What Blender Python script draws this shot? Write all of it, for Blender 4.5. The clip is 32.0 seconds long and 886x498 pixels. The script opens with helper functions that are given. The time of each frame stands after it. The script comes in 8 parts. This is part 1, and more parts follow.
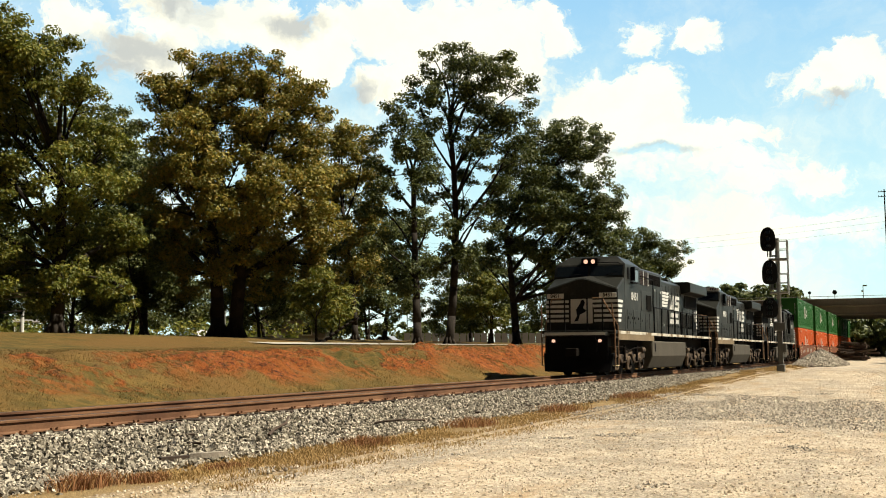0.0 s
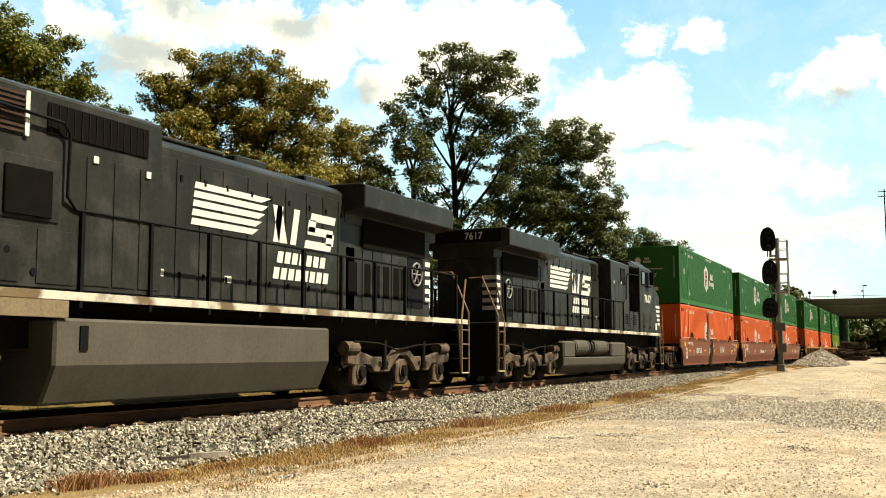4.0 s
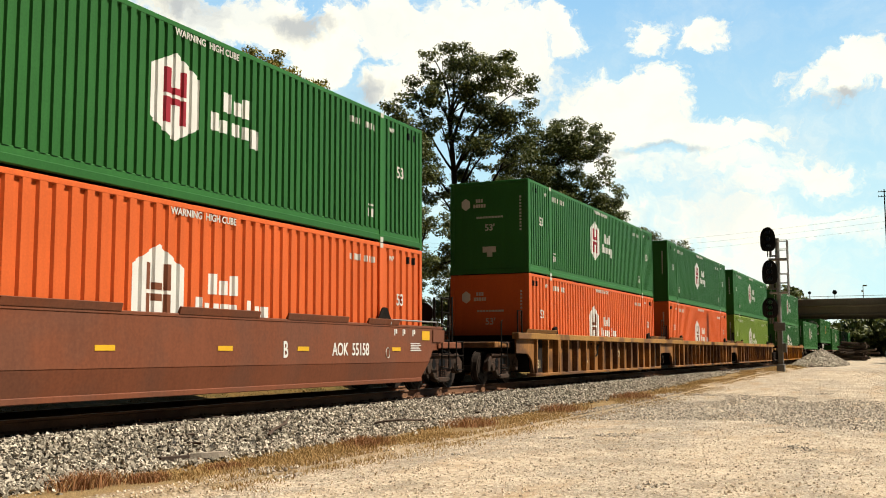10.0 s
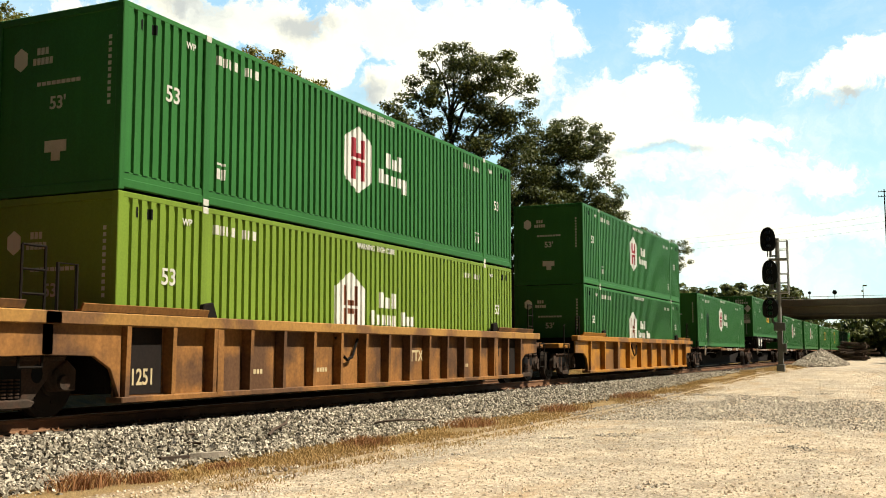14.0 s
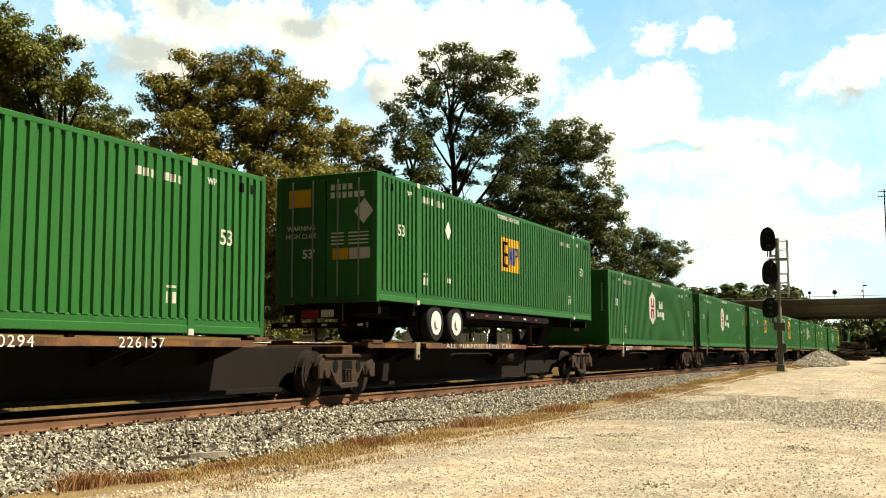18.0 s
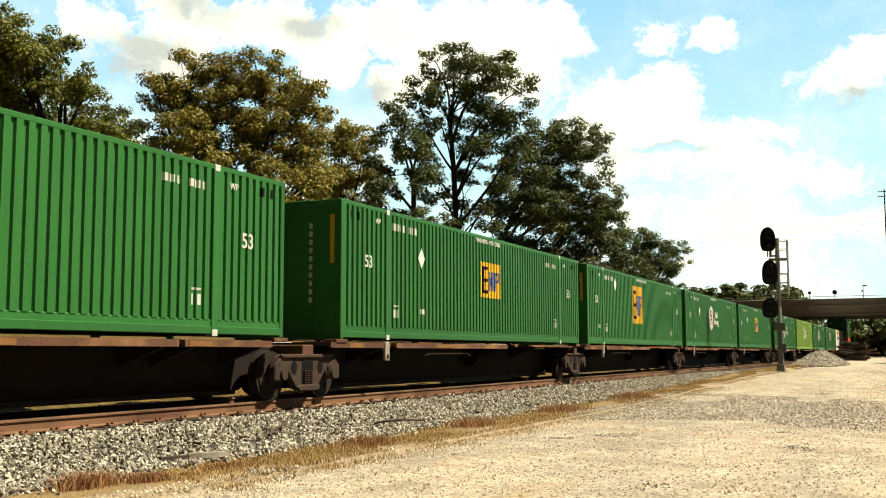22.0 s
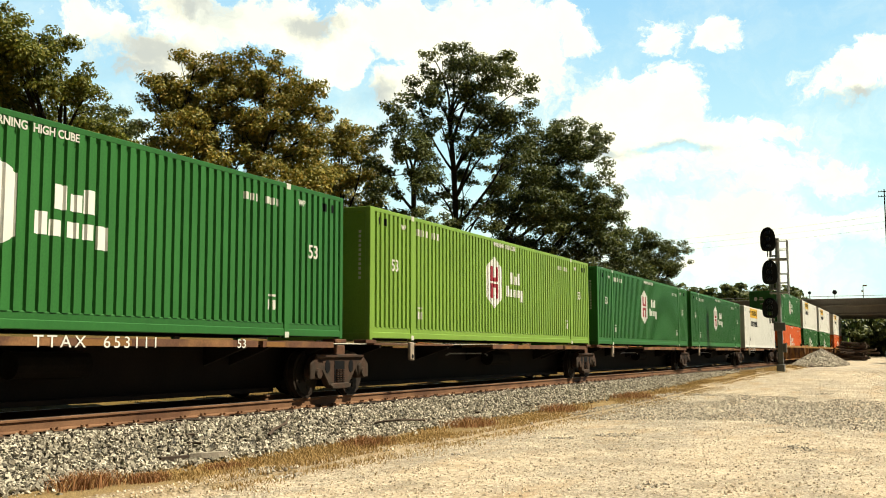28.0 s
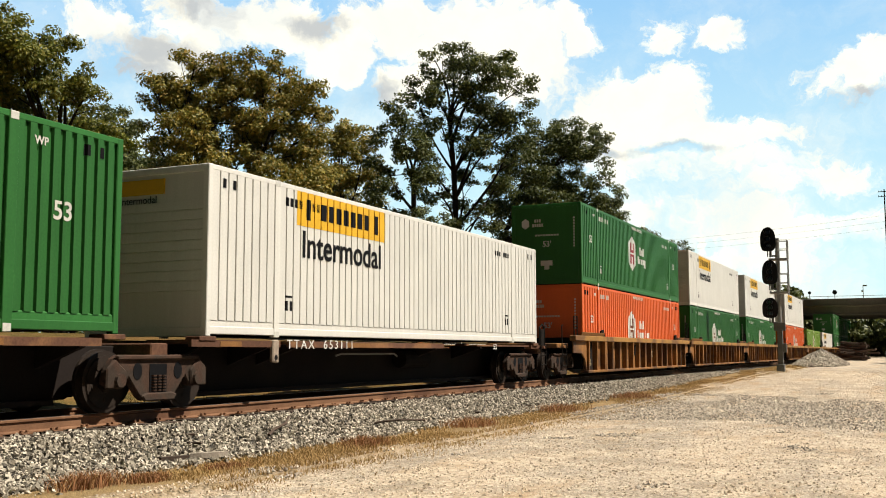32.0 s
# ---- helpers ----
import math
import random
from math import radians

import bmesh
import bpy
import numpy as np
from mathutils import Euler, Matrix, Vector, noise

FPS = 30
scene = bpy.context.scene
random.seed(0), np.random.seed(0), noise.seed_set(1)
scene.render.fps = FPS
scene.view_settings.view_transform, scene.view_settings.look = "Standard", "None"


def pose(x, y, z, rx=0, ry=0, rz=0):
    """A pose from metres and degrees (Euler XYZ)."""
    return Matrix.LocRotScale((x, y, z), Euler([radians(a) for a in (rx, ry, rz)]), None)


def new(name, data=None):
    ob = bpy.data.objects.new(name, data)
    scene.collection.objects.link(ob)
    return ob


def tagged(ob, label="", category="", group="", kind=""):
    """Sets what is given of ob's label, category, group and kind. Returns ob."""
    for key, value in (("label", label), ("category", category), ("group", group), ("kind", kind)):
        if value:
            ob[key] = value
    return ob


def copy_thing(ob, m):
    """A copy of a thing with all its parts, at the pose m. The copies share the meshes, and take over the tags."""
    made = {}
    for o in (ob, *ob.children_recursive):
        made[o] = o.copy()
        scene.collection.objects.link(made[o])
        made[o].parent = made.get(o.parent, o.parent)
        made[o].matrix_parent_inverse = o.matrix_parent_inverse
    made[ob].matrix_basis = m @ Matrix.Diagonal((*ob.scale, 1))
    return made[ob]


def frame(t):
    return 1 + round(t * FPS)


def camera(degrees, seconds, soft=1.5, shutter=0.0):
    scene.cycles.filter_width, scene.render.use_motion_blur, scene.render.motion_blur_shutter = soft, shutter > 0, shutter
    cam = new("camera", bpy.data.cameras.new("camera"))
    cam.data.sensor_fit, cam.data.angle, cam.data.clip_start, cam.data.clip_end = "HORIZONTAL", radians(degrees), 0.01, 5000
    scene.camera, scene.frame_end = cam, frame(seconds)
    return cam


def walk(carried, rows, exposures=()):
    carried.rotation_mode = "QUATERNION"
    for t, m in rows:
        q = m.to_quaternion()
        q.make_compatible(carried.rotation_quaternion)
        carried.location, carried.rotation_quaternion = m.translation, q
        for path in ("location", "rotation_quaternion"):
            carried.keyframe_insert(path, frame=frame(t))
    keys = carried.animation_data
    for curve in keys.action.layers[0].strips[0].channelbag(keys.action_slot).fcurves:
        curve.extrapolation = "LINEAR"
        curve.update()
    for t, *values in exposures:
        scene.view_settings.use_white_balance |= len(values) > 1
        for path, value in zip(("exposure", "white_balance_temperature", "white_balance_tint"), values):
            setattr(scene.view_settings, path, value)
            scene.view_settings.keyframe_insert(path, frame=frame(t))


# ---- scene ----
# camera: fixed on a tripod at the edge of a gravel lot beside the line
cam = camera(46.46, 32.0, soft=1.0)
EYE = pose(0, 0, 1.5, 95.7376, 0, 24.5734) @ pose(0, 0, 0, 0, 0, -0.13)
walk(cam, [(0.0, EYE), (32.0, EYE)], exposures=[(0, 0.83, 7200, 7), (1.6, 1.00, 7400, 3), (3, 1.01, 7400, 3), (6, 0.98, 7350, 4), (7, 0.82, 7050, 8), (8, 0.69, 6950, 10), (9, 0.72, 6950, 10), (10, 0.74, 6950, 10), (11, 0.82, 7050, 8), (12.2, 0.70, 6950, 10), (13, 0.77, 7000, 9), (14, 0.92, 7150, 7), (17, 0.98, 7400, 3), (20, 1.00, 7400, 3), (28, 0.93, 7400, 3), (30, 0.88, 7250, 6), (32, 0.77, 6850, 11)])

# world: clear sky light, one sun high over the lot side of the line
SUN_DIR = Vector((0.55, 0.20, 0.82)).normalized()
world = bpy.data.worlds.new("world")
scene.world = world
world.use_nodes = True
wn = world.node_tree
sky = wn.nodes.new("ShaderNodeTexSky")
sky.sky_type = "NISHITA"
sky.sun_disc = False
sky.sun_elevation = math.asin(SUN_DIR.z)
sky.sun_rotation = math.atan2(SUN_DIR.x, SUN_DIR.y)
wn.links.new(sky.outputs[0], wn.nodes["Background"].inputs[0])
wn.nodes["Background"].inputs[1].default_value = 0.005
sun = new("sun", bpy.data.lights.new("sun", "SUN"))
sun.data.energy = 5.0
sun.data.angle = radians(0.55)
sun.data.color = (1.0, 0.95, 0.86)
sun.matrix_basis = SUN_DIR.to_track_quat("Z", "Y").to_matrix().to_4x4()

# plan: the line runs along y; rail heads at RAIL, track centre at TX
TX = -11.85
RAIL = 0.62
TRAVEL = [(0, 0.0), (4, 55.87), (8, 111.77), (12, 167.84), (16, 224.12), (20, 280.55), (24, 337.03), (25, 351.37), (26, 365.78), (27, 380.24), (28, 394.73), (29, 409.29), (30, 424.0), (31, 438.48), (32, 453.06)]


# ---- small mesh kit ----
class Kit:
    """Collects verts and faces of one mesh."""

    def __init__(self):
        self.v, self.f = [], []

    def add(self, verts, faces):
        n = len(self.v)
        self.v += [tuple(p) for p in verts]
        self.f += [tuple(i + n for i in q) for q in faces]
        return self

    def box(self, x0, x1, y0, y1, z0, z1):
        return self.add([(x, y, z) for x in (x0, x1) for y in (y0, y1) for z in (z0, z1)],
                        [(0, 1, 3, 2), (4, 6, 7, 5), (0, 4, 5, 1), (2, 3, 7, 6), (0, 2, 6, 4), (1, 5, 7, 3)])

    def slab(self, outline, axis, a, b):
        """A flat outline (list of 2D points) drawn out along an axis from a to b."""
        n = len(outline)
        put = {"x": lambda p, q: (q, p[0], p[1]), "y": lambda p, q: (p[0], q, p[1]), "z": lambda p, q: (p[0], p[1], q)}[axis]
        vs = [put(p, a) for p in outline] + [put(p, b) for p in outline]
        fs = [tuple(range(n))[::-1], tuple(range(n, 2 * n))]
        fs += [(i, (i + 1) % n, (i + 1) % n + n, i + n) for i in range(n)]
        return self.add(vs, fs)

    def tube(self, p, q, r, n=8, r2=None):
        p, q = Vector(p), Vector(q)
        r2 = r if r2 is None else r2
        m = (q - p).to_track_quat("Z", "Y").to_matrix()
        ring = [(math.cos(2 * math.pi * i / n), math.sin(2 * math.pi * i / n)) for i in range(n)]
        vs = [p + m @ Vector((c * r, s * r, 0)) for c, s in ring] + [q + m @ Vector((c * r2, s * r2, 0)) for c, s in ring]
        fs = [(i, (i + 1) % n, (i + 1) % n + n, i + n) for i in range(n)]
        fs += [tuple(range(n))[::-1], tuple(range(n, 2 * n))]
        return self.add(vs, fs)

    def pipe(self, points, r, n=6):
        """One bent tube through all the points."""
        pts = [Vector(p) for p in points]
        vs, fs = [], []
        for i, p in enumerate(pts):
            d = (pts[min(i + 1, len(pts) - 1)] - pts[max(i - 1, 0)]).normalized()
            up = Vector((0, 0, 1)) if abs(d.z) < 0.9 else Vector((1, 0, 0))
            a = d.cross(up).normalized()
            b = a.cross(d)
            vs += [p + a * (r * math.cos(2 * math.pi * j / n)) + b * (r * math.sin(2 * math.pi * j / n)) for j in range(n)]
        for i in range(len(pts) - 1):
            fs += [(i * n + j, i * n + (j + 1) % n, (i + 1) * n + (j + 1) % n, (i + 1) * n + j) for j in range(n)]
        m = (len(pts) - 1) * n
        fs += [tuple(range(n))[::-1], tuple(range(m, m + n))]
        return self.add(vs, fs)

    def bevelled(self, w, segments=1):
        me = bpy.data.meshes.new("shape")
        me.from_pydata(self.v, [], self.f)
        bm = bmesh.new()
        bm.from_mesh(me)
        bmesh.ops.recalc_face_normals(bm, faces=bm.faces)
        es = [e for e in bm.edges if len(e.link_faces) == 2 and e.calc_face_angle(0) > 0.5]
        bmesh.ops.bevel(bm, geom=es, offset=w, segments=segments, affect="EDGES", clamp_overlap=True)
        bm.to_mesh(me)
        bm.free()
        return me

    def mesh(self, smooth=False):
        me = bpy.data.meshes.new("shape")
        me.from_pydata(self.v, [], self.f)
        bm = bmesh.new()
        bm.from_mesh(me)
        bmesh.ops.recalc_face_normals(bm, faces=bm.faces)
        bm.to_mesh(me)
        bm.free()
        if smooth:
            me.shade_smooth()
        return me


def part(name, shape, material, parent=None, label="", m=None, bevel=0.0, smooth=False):
    """One mesh object, under a thing or a part."""
    if isinstance(shape, Kit):
        shape = shape.bevelled(bevel) if bevel else shape.mesh(smooth)
    if material is not None and not shape.materials:
        shape.materials.append(material)
    shape.name = name
    ob = new(name, shape)
    ob.parent = parent
    if m is not None:
        ob.matrix_basis = m
    return tagged(ob, label)


def thing(name, label, category, group="", m=None, kind=""):
    ob = new(name)
    ob.empty_display_size = 0.2
    if m is not None:
        ob.matrix_basis = m
    return tagged(ob, label, category, group, kind)


LETTERS = {}


def lettering(text, height, parent, m, material, name="lettering", bold=0.0, squeeze=1.0, spacing=1.0):
    """Readable writing as a flat mesh; m takes its x to the right and y up."""
    key = (text, height, material.name, bold, squeeze, spacing)
    if key not in LETTERS:
        def cut(weight):
            cu = bpy.data.curves.new("type", "FONT")
            cu.body, cu.size, cu.align_x, cu.align_y = text, height * 1.4, "CENTER", "CENTER"
            cu.extrude, cu.offset, cu.space_character = 0.002, weight, spacing
            ob = new("type", cu)
            me = bpy.data.meshes.new_from_object(ob.evaluated_get(bpy.context.evaluated_depsgraph_get()))
            bpy.data.objects.remove(ob)
            return me, sum(p.area for p in me.polygons if abs(p.normal.z) > 0.9)

        me, plain = cut(0.0)
        if bold:
            # the heaviest weight at which no letter folds over itself
            gain = (cut(0.002)[1] - plain) / 0.002
            for part_of in (1.0, 0.8, 0.6, 0.45, 0.3):
                heavy, area = cut(bold * part_of)
                if area > plain + 0.9 * gain * bold * part_of:
                    me = heavy
                    break
        me.transform(Matrix.Diagonal((squeeze, 1, 1, 1)))
        me.materials.clear()
        me.materials.append(material)
        LETTERS[key] = me
    ob = new(name, LETTERS[key])
    ob.parent = parent
    ob.matrix_basis = m
    return tagged(ob, kind="stuff")


# reading poses: lettering on the side that faces the lot (+x), and on the end that faces -y
def on_side(x, y, z):
    return Matrix.Translation((x, y, z)) @ Matrix(((0, 0, 1, 0), (1, 0, 0, 0), (0, 1, 0, 0), (0, 0, 0, 1)))


def on_front(x, y, z):
    return Matrix.Translation((x, y, z)) @ Matrix(((1, 0, 0, 0), (0, 0, -1, 0), (0, 1, 0, 0), (0, 0, 0, 1)))


# ---- materials ----
LEVEL = 0.72


def dulled(c):
    """A colour cut to a common share: less light bounces, so shade goes darker."""
    return tuple(LEVEL * q for q in c)


def material(name, color, rough=0.6, metal=0.0, vary=0.12, scale=3.0, grain=60.0, bump=0.0, second=None, second_amount=0.5,
             second_scale=1.0, by_object=0.0, streak=0.0, spec=0.16):
    """A surface with variation at two scales, optional second colour in patches, vertical streaks, and relief."""
    mat = bpy.data.materials.new(name)
    mat.use_nodes = True
    nt = mat.node_tree
    N, Lk = nt.nodes, nt.links
    b = N["Principled BSDF"]
    b.inputs["Roughness"].default_value = rough
    b.inputs["Metallic"].default_value = metal
    b.inputs["Specular IOR Level"].default_value = spec
    co = N.new("ShaderNodeTexCoord")
    n1 = N.new("ShaderNodeTexNoise")
    n1.inputs["Scale"].default_value = scale
    n1.inputs["Detail"].default_value = 5
    n2 = N.new("ShaderNodeTexNoise")
    n2.inputs["Scale"].default_value = grain
    n2.inputs["Detail"].default_value = 3
    Lk.new(co.outputs["Object"], n1.inputs["Vector"])
    Lk.new(co.outputs["Object"], n2.inputs["Vector"])
    base = N.new("ShaderNodeRGB")
    base.outputs[0].default_value = (*dulled(color), 1)
    out = base.outputs[0]
    if second:
        r = N.new("ShaderNodeMapRange")
        r.inputs["From Min"].default_value = 0.62 - 0.3 * second_amount
        r.inputs["From Max"].default_value = 0.74 - 0.3 * second_amount
        n3 = N.new("ShaderNodeTexNoise")
        n3.inputs["Scale"].default_value = second_scale
        n3.inputs["Detail"].default_value = 7
        Lk.new(co.outputs["Object"], n3.inputs["Vector"])
        Lk.new(n3.outputs["Fac"], r.inputs["Value"])
        mx = N.new("ShaderNodeMix")
        mx.data_type = "RGBA"
        mx.inputs[7].default_value = (*dulled(second), 1)
        Lk.new(r.outputs[0], mx.inputs[0])
        Lk.new(out, mx.inputs[6])
        out = mx.outputs[2]
    if streak:
        mp = N.new("ShaderNodeMapping")
        mp.inputs["Scale"].default_value = (9, 9, 0.5)
        n4 = N.new("ShaderNodeTexNoise")
        n4.inputs["Scale"].default_value = 1.0
        n4.inputs["Detail"].default_value = 4
        Lk.new(co.outputs["Object"], mp.inputs[0])
        Lk.new(mp.outputs[0], n4.inputs["Vector"])
        m4 = N.new("ShaderNodeMapRange")
        m4.inputs["To Min"].default_value = 1 - streak
        m4.inputs["To Max"].default_value = 1 + streak
        Lk.new(n4.outputs["Fac"], m4.inputs["Value"])
        v4 = N.new("ShaderNodeVectorMath")
        v4.operation = "MULTIPLY"
        Lk.new(out, v4.inputs[0])
        Lk.new(m4.outputs[0], v4.inputs[1])
        out = v4.outputs[0]
    add = N.new("ShaderNodeMath")
    add.operation = "ADD"
    Lk.new(n1.outputs["Fac"], add.inputs[0])
    Lk.new(n2.outputs["Fac"], add.inputs[1])
    mr = N.new("ShaderNodeMapRange")
    mr.inputs["From Min"].default_value = 0.5
    mr.inputs["From Max"].default_value = 1.5
    mr.inputs["To Min"].default_value = 1 - 2 * vary
    mr.inputs["To Max"].default_value = 1 + 2 * vary
    Lk.new(add.outputs[0], mr.inputs["Value"])
    vm = N.new("ShaderNodeVectorMath")
    vm.operation = "MULTIPLY"
    Lk.new(out, vm.inputs[0])
    Lk.new(mr.outputs[0], vm.inputs[1])
    out = vm.outputs[0]
    if by_object:
        oi = N.new("ShaderNodeObjectInfo")
        m5 = N.new("ShaderNodeMapRange")
        m5.inputs["To Min"].default_value = 1 - by_object
        m5.inputs["To Max"].default_value = 1 + by_object
        Lk.new(oi.outputs["Random"], m5.inputs["Value"])
        v5 = N.new("ShaderNodeVectorMath")
        v5.operation = "MULTIPLY"
        Lk.new(out, v5.inputs[0])
        Lk.new(m5.outputs[0], v5.inputs[1])
        out = v5.outputs[0]
    Lk.new(out, b.inputs["Base Color"])
    if bump:
        bp = N.new("ShaderNodeBump")
        bp.inputs["Strength"].default_value = bump
        bp.inputs["Distance"].default_value = 0.02
        Lk.new(add.outputs[0], bp.inputs["Height"])
        Lk.new(bp.outputs[0], b.inputs["Normal"])
    return mat


def island_material(name, colors, rough=0.8, spread=0.3, translucent=0.0, spec=0.3):
    """Colour picked piece by piece (leaves, stones, blades) between the given colours."""
    mat = bpy.data.materials.new(name)
    mat.use_nodes = True
    N, Lk = mat.node_tree.nodes, mat.node_tree.links
    b = N["Principled BSDF"]
    b.inputs["Roughness"].default_value = rough
    b.inputs["Specular IOR Level"].default_value = spec
    g = N.new("ShaderNodeNewGeometry")
    cr = N.new("ShaderNodeValToRGB")
    el = cr.color_ramp.elements
    for i, c in enumerate(colors):
        if i > 1:
            el.new(1.0)
    for i, e in enumerate(sorted(el, key=lambda q: q.position)):
        e.position = i / (len(colors) - 1)
    for i, c in enumerate(colors):
        el[i].color = (*dulled(c), 1)
    Lk.new(g.outputs["Random Per Island"], cr.inputs[0])
    co = N.new("ShaderNodeTexCoord")
    n = N.new("ShaderNodeTexNoise")
    n.inputs["Scale"].default_value = 0.35
    n.inputs["Detail"].default_value = 3
    Lk.new(co.outputs["Object"], n.inputs["Vector"])
    mr = N.new("ShaderNodeMapRange")
    mr.inputs["To Min"].default_value = 1 - spread
    mr.inputs["To Max"].default_value = 1 + spread
    Lk.new(n.outputs["Fac"], mr.inputs["Value"])
    vm = N.new("ShaderNodeVectorMath")
    vm.operation = "MULTIPLY"
    Lk.new(cr.outputs[0], vm.inputs[0])
    Lk.new(mr.outputs[0], vm.inputs[1])
    Lk.new(vm.outputs[0], b.inputs["Base Color"])
    if translucent:
        t = N.new("ShaderNodeBsdfTranslucent")
        Lk.new(vm.outputs[0], t.inputs["Color"])
        mixs = N.new("ShaderNodeMixShader")
        mixs.inputs[0].default_value = translucent
        Lk.new(b.outputs[0], mixs.inputs[1])
        Lk.new(t.outputs[0], mixs.inputs[2])
        Lk.new(mixs.outputs[0], N["Material Output"].inputs["Surface"])
    return mat


def glow(name, color, strength):
    mat = bpy.data.materials.new(name)
    mat.use_nodes = True
    b = mat.node_tree.nodes["Principled BSDF"]
    b.inputs["Base Color"].default_value = (*color, 1)
    b.inputs["Emission Color"].default_value = (*color, 1)
    b.inputs["Emission Strength"].default_value = strength
    return mat


GREEN = material("container_green", (0.031, 0.149, 0.035), 0.5, vary=0.10, scale=0.6, grain=30, streak=0.14, by_object=0.16)
STENCIL = material("worn_white_stencil", (0.62, 0.61, 0.56), 0.7, vary=0.14, scale=3, grain=50)
LIME = material("container_lime", (0.182, 0.280, 0.036), 0.5, vary=0.10, scale=0.6, grain=30, streak=0.12, by_object=0.08)
ORANGE = material("container_orange", (0.72, 0.140, 0.036), 0.5, vary=0.08, scale=0.6, grain=30, streak=0.12, by_object=0.06)
LIME_FRESH = material("container_fresh_lime", (0.205, 0.350, 0.058), 0.5, vary=0.10, scale=0.6, grain=30, streak=0.12)
WHITE_BOX = material("container_white", (0.74, 0.73, 0.68), 0.5, vary=0.06, scale=0.7, grain=30, streak=0.10, by_object=0.05)
WHITE = material("white_paint", (0.80, 0.80, 0.76), 0.55, vary=0.06, scale=2, grain=50)
RED = material("red_paint", (0.36, 0.03, 0.045), 0.5, vary=0.08)
YELLOW = material("yellow_paint", (0.78, 0.45, 0.03), 0.5, vary=0.08)
BLUE = material("blue_paint", (0.05, 0.10, 0.30), 0.5)
EMBLEM_BROWN = material("emblem_brown", (0.20, 0.07, 0.035), 0.6, vary=0.1)
INK = material("black_paint", (0.010, 0.010, 0.011), 0.6, spec=0.05)
GOLD = material("old_gold_stripe", (0.62, 0.50, 0.30), 0.6, vary=0.14, scale=2, grain=30)
SLAT_GREY = material("grey_louvre_slat", (0.075, 0.072, 0.060), 0.6, vary=0.15, scale=6)
LOUVRE = material("brown_louvre", (0.060, 0.034, 0.024), 0.7, vary=0.2, scale=6)
LOCO_DUST = material("tan_dusty_casting", (0.15, 0.108, 0.074), 0.85, vary=0.26, scale=3, grain=30, second=(0.045, 0.033, 0.025), second_amount=0.5, second_scale=2.5)
LOCO_BLACK = material("locomotive_black", (0.029, 0.030, 0.026), 0.42, vary=0.22, scale=0.9, grain=18, streak=0.25, second=(0.05, 0.048, 0.044), second_amount=0.35, second_scale=1.6, spec=0.12)
TRUCK_DUST = material("brake_dust_steel", (0.068, 0.038, 0.026), 0.85, vary=0.28, scale=4, grain=30, second=(0.05, 0.035, 0.026), second_amount=0.55, second_scale=3)
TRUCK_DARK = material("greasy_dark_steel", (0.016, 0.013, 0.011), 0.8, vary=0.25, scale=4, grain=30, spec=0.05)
PALE_STEEL = material("pale_worn_steel", (0.36, 0.29, 0.23), 0.75, vary=0.2, scale=6, grain=30)
FADED = material("faded_reflector", (0.24, 0.115, 0.04), 0.7, vary=0.25, scale=3)
WHEEL = material("wheel_steel", (0.030, 0.021, 0.016), 0.7, 0.0, vary=0.2, scale=5)
GLASS = material("tinted_cab_glass", (0.012, 0.016, 0.018), 0.06, vary=0.02, spec=0.9)
GRILLE = material("dark_grille", (0.008, 0.007, 0.006), 0.8, vary=0.2, scale=6, spec=0.03)
BROWN_CAR = material("oxide_brown_car", (0.215, 0.072, 0.036), 0.62, vary=0.13, scale=0.7, grain=20, streak=0.14, second=(0.185, 0.072, 0.042), second_amount=0.5, second_scale=0.8)
TAN_CHORD = material("ochre_top_chord", (0.38, 0.20, 0.058), 0.7, vary=0.2, scale=0.8, grain=20, second=(0.20, 0.10, 0.045), second_amount=0.45, second_scale=1.1)
TAN_CAR = material("weathered_tan_car", (0.31, 0.142, 0.045), 0.7, vary=0.22, scale=0.8, grain=20, streak=0.3, second=(0.125, 0.064, 0.034), second_amount=0.55, second_scale=0.9)
YELLOW_CAR = material("yellow_car", (0.46, 0.205, 0.035), 0.6, vary=0.16, scale=0.8, grain=20, streak=0.25, second=(0.22, 0.11, 0.045), second_amount=0.5, second_scale=0.9)
SPINE = material("rusty_spine_car", (0.13, 0.062, 0.038), 0.78, vary=0.25, scale=1.2, grain=25, second=(0.26, 0.13, 0.06), second_amount=0.42, second_scale=1.3)
# under-deck shade is put into the sill colour; the end sheets are really dark
SILL_SHADE_SHEET = material("sill_shade_and_dark_sheet", (0.016, 0.011, 0.009), 0.85, vary=0.25, scale=1.5, grain=25)
SILL_WHITE = material("white_sill_stripe", (0.70, 0.66, 0.56), 0.6, vary=0.16, scale=2, grain=30, second=(0.20, 0.14, 0.08), second_amount=0.5, second_scale=1.6)
SKIRT = material("dusty_tan_skirt", (0.25, 0.19, 0.12), 0.8, vary=0.2, scale=1.2, grain=25, streak=0.2)
TANK = material("dusty_tank", (0.098, 0.086, 0.068), 0.75, vary=0.16, scale=1.0, grain=25, streak=0.12)
GRAB = material("copper_grab_rail", (0.30, 0.175, 0.10), 0.6, vary=0.15, scale=4)
RUST = material("rail_rust", (0.23, 0.12, 0.066), 0.7, vary=0.18, scale=2, grain=40, second=(0.13, 0.062, 0.036), second_amount=0.4, second_scale=0.6)
RAIL_TOP = material("worn_rail_head", (0.30, 0.27, 0.25), 0.28, 0.85, vary=0.08, scale=2)
TIE = material("weathered_tie", (0.085, 0.060, 0.045), 0.85, vary=0.25, scale=2, grain=20, by_object=0.3, bump=0.3)
